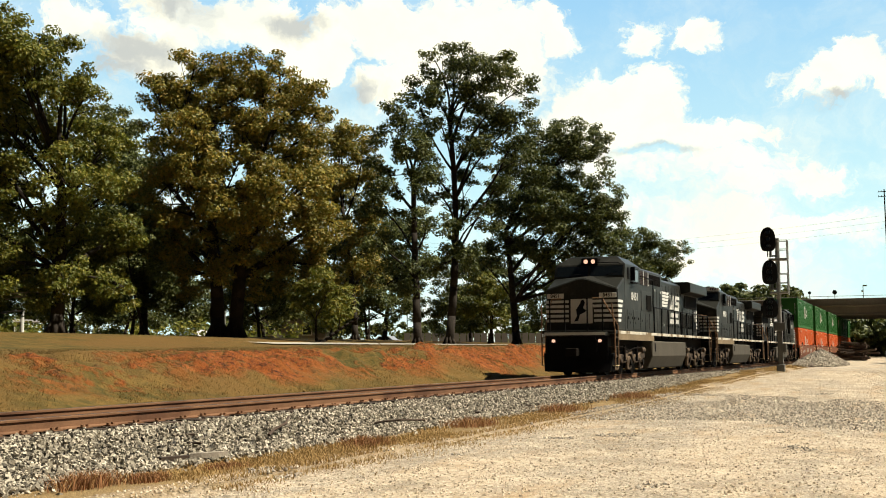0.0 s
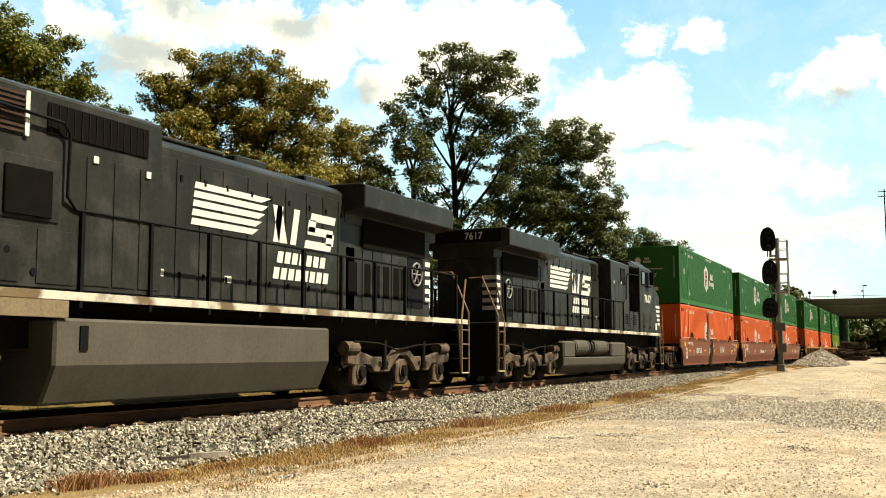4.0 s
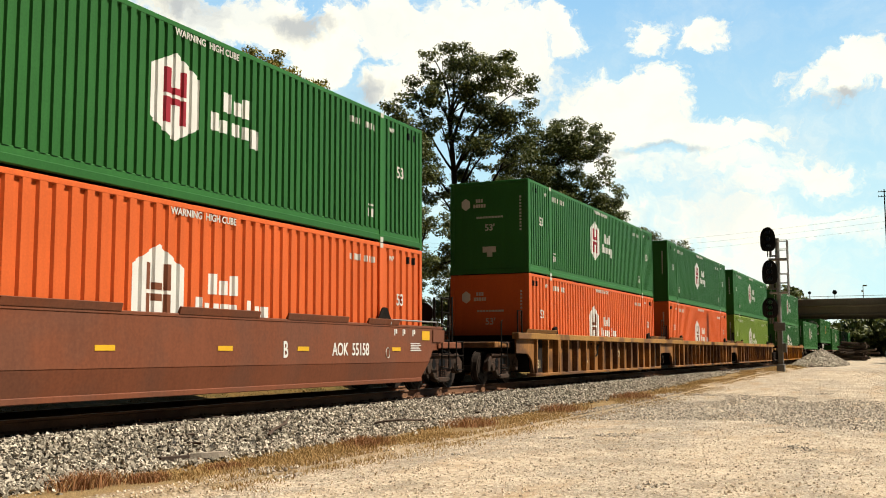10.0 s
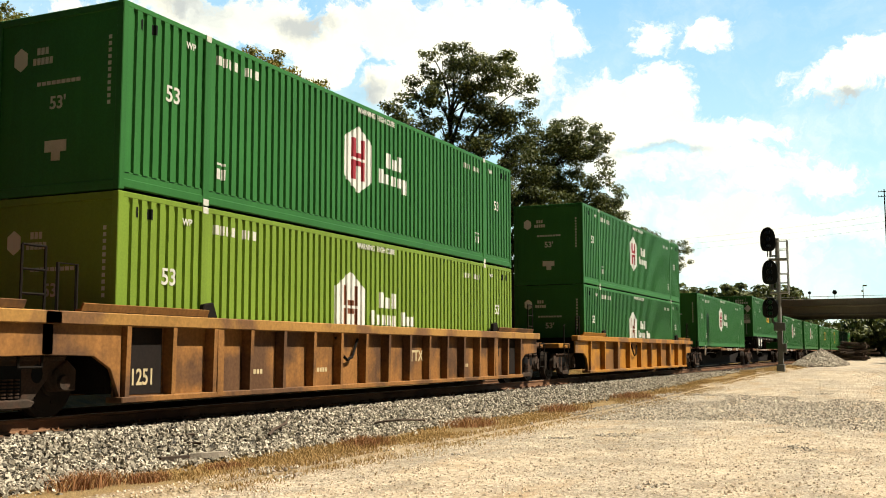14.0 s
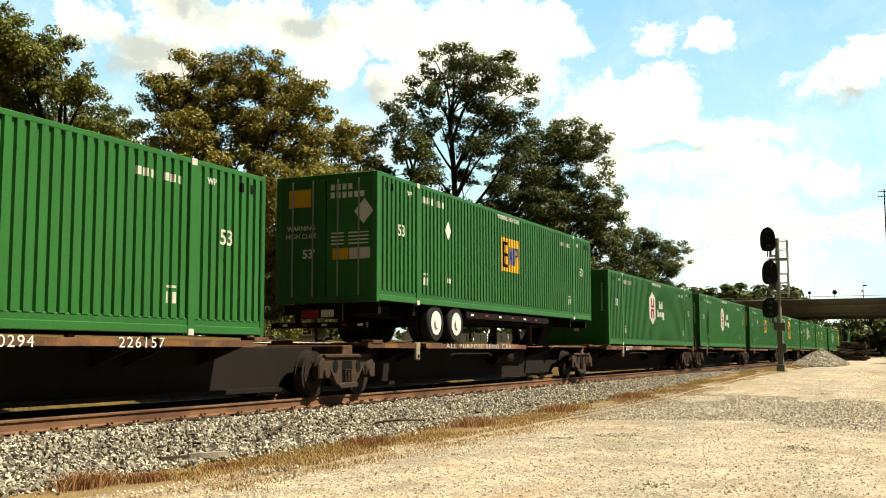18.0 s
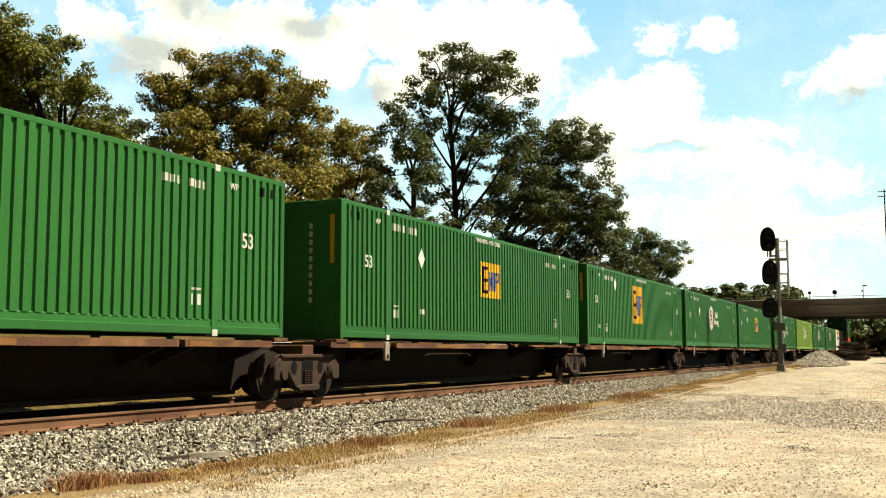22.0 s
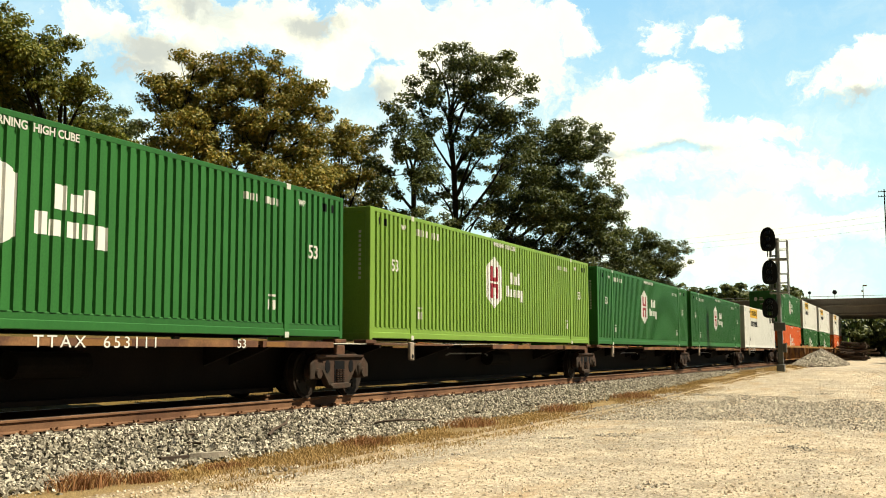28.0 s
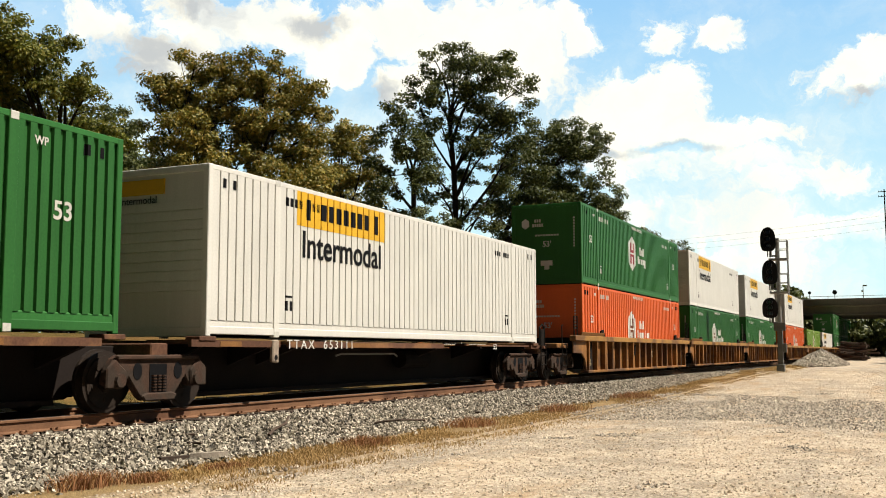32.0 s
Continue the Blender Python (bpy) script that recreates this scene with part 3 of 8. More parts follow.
# newer boxes have close narrow grooves, the older orange ones broad waves, the white ones thin seams
CLOSE, BROAD, SEAMS = side_profile(0.208, 0.044, 0.56), side_profile(0.288, 0.046, 0.50), side_profile(0.245, 0.03, 0.84)
SIDE = [CLOSE]


def fold(k, profile, face, z0, z1, sign):
    """A corrugated sheet: profile along y, standing at x = sign * face."""
    vs, fs = [], []
    for y, d in profile:
        vs += [(sign * (face - d), y, z0), (sign * (face - d), y, z1)]
    for i in range(len(profile) - 1):
        fs.append((2 * i, 2 * i + 2, 2 * i + 3, 2 * i + 1))
    return k.add(vs, fs)


def painted(k, profile, face, y0, y1, low, high, lift=0.004):
    """Paint on a corrugated side: follows the sheet between y0 and y1, from low(y) to high(y)."""
    cuts = [y0] + [y for y, _ in profile if y0 < y < y1] + [y1]
    ys_, ds_ = [p[0] for p in profile], [p[1] for p in profile]
    pts = []
    for y in cuts:
        pts.append((face - float(np.interp(y, ys_, ds_)) + lift, y))
    for (xa, ya), (xb, yb) in zip(pts, pts[1:]):
        k.add([(xa, ya, low(ya)), (xb, yb, low(yb)), (xb, yb, high(yb)), (xa, ya, high(ya))], [(0, 1, 2, 3)])
    return k


def bar(k, y0, y1, z0, z1, face=CW / 2):
    return painted(k, SIDE[0], face, y0, y1, lambda y: z0, lambda y: z1)


def container_shell(name, label, mat, group, doors=False):
    c = thing(name, label, "container", group)
    f = CW / 2
    for s in (1, -1):
        part("side_panel", fold(Kit(), SIDE[0], f, 0.27, CH - 0.07, s), mat, c)
        part("bottom_rail", Kit().box(min(s * (f - 0.09), s * (f + 0.004)), max(s * (f - 0.09), s * (f + 0.004)), -CL / 2 + 0.06, CL / 2 - 0.06, 0.035, 0.17), mat, c, bevel=0.012)
        part("sill_ledge", Kit().box(min(s * (f - 0.09), s * (f - 0.012)), max(s * (f - 0.09), s * (f - 0.012)), -CL / 2 + 0.06, CL / 2 - 0.06, 0.15, 0.285), mat, c, bevel=0.02)
        part("top_rail", Kit().box(min(s * (f - 0.07), s * (f + 0.003)), max(s * (f - 0.07), s * (f + 0.003)), -CL / 2 + 0.06, CL / 2 - 0.06, CH - 0.09, CH), mat, c, bevel=0.01)
        for y in (-CL / 2 + POST, CL / 2 - POST):
            part("lifting_post", Kit().box(min(s * (f - 0.06), s * (f + 0.012)), max(s * (f - 0.06), s * (f + 0.012)), y - 0.085, y + 0.085, 0.0, CH), mat, c, bevel=0.008)
            for z in (0.0, CH - 0.115):
                part("corner_casting", Kit().box(min(s * (f - 0.1), s * (f + 0.016)), max(s * (f - 0.1), s * (f + 0.016)), y - 0.075, y + 0.075, z, z + 0.118), STENCIL, c, "pale worn lifting casting", bevel=0.01)
        for y in (-CL / 2 + 0.05, CL / 2 - 0.05):
            part("corner_post", Kit().box(min(s * (f - 0.12), s * (f + 0.006)), max(s * (f - 0.12), s * (f + 0.006)), y - 0.06, y + 0.06, 0.0, CH), mat, c, bevel=0.012)
    roof = Kit()
    for i in range(40):
        y = -CL / 2 + 0.2 + i * (CL - 0.4) / 40
        roof.box(-f + 0.1, f - 0.1, y, y + (CL - 0.4) / 80, CH - 0.045, CH - 0.028)
    roof.box(-f + 0.05, f - 0.05, -CL / 2 + 0.05, CL / 2 - 0.05, CH - 0.10, CH - 0.045)
    part("roof", roof, mat, c)
    part("floor", Kit().box(-f + 0.08, f - 0.08, -CL / 2 + 0.05, CL / 2 - 0.05, 0.05, 0.15), TRUCK_DARK, c, "dark underside")
    part("back_wall", Kit().box(-f + 0.1, f - 0.1, CL / 2 - 0.08, CL / 2 - 0.03, 0.1, CH - 0.05), mat, c)
    if doors:
        for s in (-1, 1):
            d = part("door", Kit().box(min(s * 0.015, s * 1.19), max(s * 0.015, s * 1.19), -CL / 2 + 0.0, -CL / 2 + 0.05, 0.13, CH - 0.11), mat, c, bevel=0.012)
            for x in (0.32, 0.85):
                part("lock_rod", Kit().tube((s * x, -CL / 2 - 0.03, 0.15), (s * x, -CL / 2 - 0.03, CH - 0.13), 0.019, 8), GALV, d, "bare steel locking rod")
    elif mat is WHITE_BOX:
        part("front_wall", Kit().box(-f + 0.11, f - 0.11, -CL / 2 + 0.04, -CL / 2 + 0.08, 0.1, CH - 0.05), mat, c)
        for i in range(9):
            part("end_slat", Kit().slab([(-CL / 2 + 0.05, 0.75 + i * 0.17), (-CL / 2 + 0.012, 0.76 + i * 0.17), (-CL / 2 + 0.02, 0.90 + i * 0.17), (-CL / 2 + 0.05, 0.905 + i * 0.17)], "x", -f + 0.12, f - 0.12), mat, c)
        part("end_panel", Kit().box(-0.75, 0.35, -CL / 2 + 0.014, -CL / 2 + 0.05, 2.42, 2.68), YELLOW, c, "yellow name panel")
        lettering("Intermodal", 0.13, c, on_front(-0.2, -CL / 2 + 0.01, 2.32), INK)
    else:
        part("front_wall", Kit().box(-f + 0.11, f - 0.11, -CL / 2 + 0.02, -CL / 2 + 0.07, 0.1, CH - 0.05), mat, c)
    part("front_sill", Kit().box(-f + 0.06, f - 0.06, -CL / 2 - 0.005, -CL / 2 + 0.09, 0.0, 0.15), mat, c, bevel=0.01)
    part("front_header", Kit().box(-f + 0.06, f - 0.06, -CL / 2 - 0.004, -CL / 2 + 0.09, CH - 0.12, CH - 0.002), mat, c, bevel=0.01)
    return c


def diamond(c, y, z, r=0.24):
    """White diamond placard on the side."""
    k = Kit()
    x = CW / 2 + 0.008
    k.slab([(y - 0.75 * r, z), (y, z - r), (y + 0.75 * r, z), (y, z + r)], "x", x, x + 0.004)
    return part("placard", k, WHITE, c, "white diamond placard")


def side_marks(c, emblem):
    f = CW / 2
    if emblem in ("hex", "inc"):
        k = Kit()
        if emblem == "hex":
            yc, zc = -0.92, 1.65
            painted(k, SIDE[0], f, yc - 0.6, yc, lambda y: zc - 0.715 + 0.30 * (yc - y) / 0.6, lambda y: zc + 0.715 - 0.30 * (yc - y) / 0.6)
            painted(k, SIDE[0], f, yc, yc + 0.6, lambda y: zc - 0.715 + 0.30 * (y - yc) / 0.6, lambda y: zc + 0.715 - 0.30 * (y - yc) / 0.6)
        else:
            yc, zc = -1.22, 1.42
            for side in (-1, 1):
                y0, y1 = sorted((yc, yc + side * 0.6))
                painted(k, SIDE[0], f, y0, y1, lambda y: zc - 0.80, lambda y: zc + 0.74 - 0.34 * abs(y - yc) / 0.6)
        part("emblem", k, WHITE, c, "white painted hexagon emblem" if emblem == "hex" else "white painted house-shaped emblem")
        # upright bars joined by a split crossbar
        k = Kit()
        bold = 1.0 if emblem == "hex" else 1.15
        for s in (-1, 1):
            bar(k, yc + s * 0.19 * bold - 0.065, yc + s * 0.19 * bold + 0.065, zc - 0.44, zc - 0.03, f + 0.003)
            bar(k, yc + s * 0.19 * bold - 0.065, yc + s * 0.19 * bold + 0.065, zc + 0.03, zc + 0.44, f + 0.003)
        bar(k, yc - 0.13, yc + 0.13, zc - 0.14, zc - 0.03, f + 0.003)
        bar(k, yc - 0.13, yc + 0.13, zc + 0.03, zc + 0.14, f + 0.003)
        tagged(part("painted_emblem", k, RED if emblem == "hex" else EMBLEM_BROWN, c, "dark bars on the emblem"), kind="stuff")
        # name beside the emblem, as plain bars
        k = Kit()
        z1 = zc + 0.03
        for i, h in enumerate((0.34, 0.24, 0.34)):
            bar(k, yc + 1.24 + i * 0.29, yc + 1.46 + i * 0.29, z1, z1 + h)
        z2 = zc - 0.34
        n, w = (5, 0.29) if emblem == "hex" else (9, 0.235)
        for i in range(n):
            if emblem == "inc" and i == 5:
                continue
            h = 0.31 if i in (0, 6) else 0.22
            bar(k, yc + 0.90 + i * w, yc + 0.90 + (i + 0.76) * w, z2 - (0.12 if i == 4 else 0), z2 + h)
        tagged(part("painted_name", k, WHITE, c, "white painted name as plain bars"), kind="stuff")
    elif emblem in ("square", "square_big"):
        yc, zc, hw, hh = (0.03, 1.68, 0.72, 0.48) if emblem == "square" else (-0.85, 1.68, 0.84, 0.775)
        k = Kit()
        bar(k, yc - hw, yc + hw, zc - hh, zc + hh)
        part("emblem", k, YELLOW, c, "yellow painted square emblem")
        k = Kit()
        bar(k, yc - 0.82 * hw, yc - 0.66 * hw, zc - 0.76 * hh, zc + 0.76 * hh, f + 0.003)
        for q in (-0.76, -0.1, 0.58):
            bar(k, yc - 0.66 * hw, yc - 0.26 * hw, zc + q * hh, zc + (q + 0.18) * hh, f + 0.003)
        tagged(part("painted_emblem", k, INK, c, "black bars on the emblem"), kind="stuff")
        k = Kit()
        for a, b, lo, hi in ((-0.18, -0.06, -0.58, 0.5), (-0.06, 0.10, -0.3, 0.2), (0.10, 0.24, -0.58, 0.5), (0.36, 0.50, -0.58, 0.5), (0.50, 0.84, 0.36, 0.5), (0.72, 0.86, 0.0, 0.40), (0.50, 0.78, -0.08, 0.08)):
            bar(k, yc + a * hw, yc + b * hw, zc + lo * hh, zc + hi * hh, f + 0.003)
        tagged(part("painted_emblem", k, BLUE, c, "dark blue bars on the emblem"), kind="stuff")
        diamond(c, -4.35, 1.93 if emblem == "square" else 2.33)
        rect_y = -4.3 if emblem == "square" else -6.6
        k = Kit()
        bar(k, rect_y - 0.12, rect_y + 0.12, 0.62, 0.74)
        tagged(part("stencil", k, STENCIL, c), kind="stuff")
    elif emblem == "sign":
        k, yc, zc = Kit(), -3.62, 2.46
        bar(k, yc - 1.78, yc + 1.78, zc - 0.33, zc + 0.33)
        part("emblem", k, YELLOW, c, "yellow painted name panel")
        k = Kit()
        for i in range(7):
            bar(k, yc - 0.90 + i * 0.29, yc - 0.70 + i * 0.29, zc - 0.15, zc + 0.17, f + 0.003)
        bar(k, yc - 1.45, yc - 1.3, zc - 0.2, zc + 0.2, f + 0.003)
        bar(k, yc + 1.3, yc + 1.45, zc - 0.2, zc + 0.2, f + 0.003)
        tagged(part("painted_emblem", k, INK, c, "black name as plain bars"), kind="stuff")
        lettering("Intermodal", 0.52, c, on_side(f + 0.008, yc + 0.0, zc - 0.70), INK, bold=0.010)
    # small stencils: number bars near the front post, warning line high up, tare near the bottom
    pen = INK if emblem == "sign" else STENCIL
    k = Kit()
    for i in range(8):
        if i != 4:
            bar(k, -CL / 2 + POST + 0.26 + i * 0.155, -CL / 2 + POST + 0.37 + i * 0.155, CH - 0.42, CH - 0.26)
    for i in range(7):
        if i != 3:
            bar(k, CL / 2 - POST - 1.35 + i * 0.16, CL / 2 - POST - 1.25 + i * 0.16, CH - 0.46, CH - 0.33)
    tagged(part("stencil", k, pen, c, "small painted numbers as plain bars"), kind="stuff")
    for y in (-CL / 2 + 1.15, CL / 2 - 1.14):
        if emblem != "sign":
            lettering("53", 0.26, c, on_side(f + 0.006, y, 1.65), pen, bold=0.006)
            lettering("WP", 0.11, c, on_side(f + 0.006, y + (0.42 if y < 0 else -0.42), 2.56), pen, bold=0.004)
    if emblem != "sign":
        lettering("WARNING  HIGH CUBE", 0.115, c, on_side(f + 0.006, -0.12, 2.71), pen, bold=0.004)
    # dark drain slots high up near the ends
    for y in (-CL / 2 + 0.42, -CL / 2 + 0.70, CL / 2 - 0.42, CL / 2 - 0.70):
        slot = Kit()
        bar(slot, y - 0.045, y + 0.045, CH - 0.36, CH - 0.20, f + 0.003)
        part("vent_slot", slot, INK, c, "small dark vent")
    k = Kit()
    for y in (-CL / 2 + POST + 0.40, CL / 2 - POST - 0.5):
        bar(k, y - 0.12, y - 0.03, 0.5, 0.68)
        bar(k, y + 0.03, y + 0.12, 0.5, 0.68)
        bar(k, y - 0.12, y + 0.12, 0.74, 0.78)
    tagged(part("stencil", k, pen, c), kind="stuff")
    # marks on the end that faces down the line
    fy = -CL / 2 - 0.004
    if emblem in ("hex", "inc"):
        hexa = [(-0.78 + 0.16 * math.sin(math.pi / 3 * i), 2.18 + 0.19 * math.cos(math.pi / 3 * i)) for i in range(6)]
        yb = -CL / 2 + 0.02
        part("end_emblem", Kit().slab(hexa, "y", yb - 0.004, yb), WHITE, c, "small white hexagon emblem")
        k = Kit()
        for r, n, x0 in ((2.22, 3, -0.44), (2.06, 5, -0.52)):
            for i in range(n):
                k.box(x0 + i * 0.085, x0 + i * 0.085 + 0.065, yb - 0.004, yb, r, r + 0.11)
        for i in range(9):
            k.box(-0.42 + i * 0.1, -0.34 + i * 0.1, yb - 0.004, yb, 1.72, 1.78)
        k.box(-0.22, 0.22, yb - 0.004, yb, 0.66, 0.84)
        k.box(-0.08, 0.10, yb - 0.004, yb, 0.52, 0.66)
        for i in range(11):
            k.box(1.0, 1.06, yb - 0.004, yb, 1.3 + i * 0.1, 1.36 + i * 0.1)
        tagged(part("end_stencil", k, STENCIL, c, "white painted bars and placard"), kind="stuff")
        lettering("53'", 0.2, c, on_front(0.02, yb - 0.006, 1.42), STENCIL, bold=0.006)


def end_marks(c):
    """Marks on the plain end of the boxes with the square emblem."""
    y = -CL / 2 + 0.016
    part("end_emblem", Kit().box(-0.98, -0.38, y, y + 0.004, 2.14, 2.54), YELLOW, c, "small yellow square emblem")
    part("end_stripe", Kit().box(1.02, 1.12, y, y + 0.004, 1.55, 2.55), YELLOW, c, "upright orange-yellow stripe")
    k = Kit().box(-0.92, -0.78, y - 0.004, y, 2.22, 2.46)
    for i in range(3):
        k.box(-0.72 + i * 0.11, -0.65 + i * 0.11, y - 0.004, y, 2.24, 2.42)
    tagged(part("painted_emblem", k, INK, c, "black bars on the emblem"), kind="stuff")
    k = Kit().box(-1.0, -0.5, y, y + 0.004, 0.5, 0.72)
    for i in range(10):
        k.box(0.52, 0.60, y, y + 0.004, 0.75 + i * 0.17, 0.86 + i * 0.17)
    tagged(part("end_stencil", k, STENCIL, c, "white painted bars and placard"), kind="stuff")
    lettering("53", 0.22, c, on_front(-0.72, y - 0.002, 1.22), STENCIL, bold=0.006)


def door_marks(c):
    y = -CL / 2 - 0.004
    part("door_emblem", Kit().box(-0.97, -0.39, y, y + 0.005, 2.16, 2.56), YELLOW, c, "yellow painted door emblem")
    k = Kit().slab([(0.72, 2.0), (0.98, 2.28), (1.2, 2.0), (0.95, 1.72)], "y", y, y + 0.005)
    part("diamond", k, WHITE, c, "white diamond placard")
    part("door_patch", Kit().box(0.18, 0.58, y, y + 0.005, 0.95, 1.2), YELLOW, c)
    part("door_patch", Kit().box(0.60, 1.12, y, y + 0.005, 0.95, 1.2), STENCIL, c)
    k = Kit()
    for r, n in ((2.5, 4), (2.32, 6)):
        for i in range(n):
            k.box(0.12 + i * 0.15, 0.22 + i * 0.15, y, y + 0.005, r, r + 0.13)
    for r in (1.28, 1.36, 1.44, 1.52):
        k.box(0.14, 0.46, y, y + 0.005, r, r + 0.03).box(0.58, 1.08, y, y + 0.005, r, r + 0.03)
    tagged(part("painted_number", k, WHITE, c, "white painted numbers as plain bars"), kind="stuff")
    lettering("53'", 0.2, c, on_front(-0.44, y - 0.002, 1.09), WHITE, bold=0.006)
    for a, b, d in (("WARNING", -0.64, 1.68), ("HIGH CUBE", -0.64, 1.50)):
        lettering(a, 0.11, c, on_front(b, y - 0.002, d), WHITE)


def make_container(kind):
    mat, emblem, label, doors = {
        "green": (GREEN, "hex", "dark green corrugated steel container with white hexagon emblem", False),
        "square": (GREEN, "square", "dark green corrugated steel container with yellow square emblem", False),
        "square_big": (GREEN, "square_big", "dark green corrugated steel container with large yellow square emblem", False),
        "square_doors": (GREEN, "square", "dark green corrugated steel container with rear doors and yellow square emblem", True),
        "lime": (LIME_FRESH, "hex", "bright lime green corrugated steel container with white hexagon emblem", False),
        "limeinc": (LIME, "inc", "lime green corrugated steel container with white house emblem", False),
        "greeninc": (GREEN, "inc", "dark green corrugated steel container with white house emblem", False),
        "orange": (ORANGE, "inc", "bright orange corrugated steel container with white house emblem", False),
        "white": (WHITE_BOX, "sign", "white corrugated steel container with yellow name panel", False),
    }[kind]
    SIDE[0] = BROAD if mat is ORANGE else SEAMS if mat is WHITE_BOX else CLOSE
    c = container_shell("container", label, mat, "containers on the train", doors)
    side_marks(c, emblem)
    if doors:
        door_marks(c)
    elif emblem in ("square", "square_big"):
        end_marks(c)
    return c


FIRST = {}


def container(kind, start, base):
    """A container whose leading end is at start along the train and whose bottom is at base above the rail."""
    if kind not in FIRST:
        ob = FIRST[kind] = make_container(kind)
    else:
        ob = copy_thing(FIRST[kind], Matrix())
    MOVERS.append((ob, start + CL / 2, base))
    return ob


# ---- the train's make-up: start along the train, lower and upper load ----
STACKS = [(107.1, "orange", "green"), (126.3, "orange", "green"), (145.5, "orange", "green"),
          (169.1, "orange", "green"), (188.4, "orange", "green"), (207.6, "limeinc", "green"), (230.9, "greeninc", "green"),
          (487.8, "orange", "green"), (506.7, "greeninc", "white"), (525.8, "greeninc", "white"), (549.1, "orange", "white"),
          (568.7, "lime", None), (587.9, "white", None), (607.0, "greeninc", "green"), (623.8, "greeninc", "green"), (647.0, "greeninc", "green"),
          (666.2, "orange", "green"), (685.4, "greeninc", "green"), (708.6, "greeninc", "green"), (727.8, "greeninc", "green")]
for s, low, high in STACKS:
    container(low, s, 0.40)
    if high:
        container(high, s, 0.40 + CH + 0.02)
SPINES = [(251.6, "green"), (272.0, None), (290.5, "green"), (308.55, "green"), (326.8, "square"), (344.05, "square_big"), (361.2, "green"), (378.3, "square"),
          (396.75, "green"), (414.07, "lime"), (431.38, "green"), (448.62, "green"), (466.83, "white")]
for s, kind in SPINES:
    if kind:
        box = container(kind, s, 1.158)
        if s == 361.2:
            diamond(box, -4.4, 1.91)
container("square_doors", 272.0, 1.98)
# ---- running gear ----
WHEELS = []
ROLLING = [True]
WHEEL_MESH = {}


def wheelset(parent, y, r, x=0.78, dark=True):
    """Two wheels on one axle; they turn as the train rolls."""
    if r not in WHEEL_MESH:
        k = Kit()
        for s in (-1, 1):
            a, b = s * 0.71, s * 0.84
            k.tube((a, 0, 0), (b, 0, 0), r, 28)
            k.tube((s * 0.67, 0, 0), (a, 0, 0), r + 0.03, 28)
            k.tube((b, 0, 0), (s * 0.86, 0, 0), r - 0.07, 28)
            k.tube((s * 0.86, 0, 0), (s * 0.90, 0, 0), 0.16, 14)
            for i in range(5):
                t = 2 * math.pi * i / 5
                k.tube((s * 0.855, 0.26 * math.cos(t), 0.26 * math.sin(t)), (s * 0.872, 0.26 * math.cos(t), 0.26 * math.sin(t)), 0.05, 6)
        k.tube((-1.0, 0, 0), (1.0, 0, 0), 0.08, 10)
        WHEEL_MESH[r] = k.mesh()
    ob = part("wheelset", WHEEL_MESH[r], WHEEL, parent, "dark steel wheels on an axle", pose(0, y, r))
    if ROLLING[0]:
        WHEELS.append((ob, y, r))
    return ob


FRAME_OUT = [(-1.12, 0.62), (-1.14, 0.44), (-1.02, 0.36), (-0.78, 0.36), (-0.66, 0.52), (-0.40, 0.22), (-0.30, 0.16), (0.30, 0.16), (0.40, 0.22), (0.66, 0.52), (0.78, 0.36), (1.02, 0.36), (1.14, 0.44), (1.12, 0.62), (0.98, 0.80), (0.86, 0.86), (-0.86, 0.86), (-0.98, 0.80)]
FREIGHT = {}


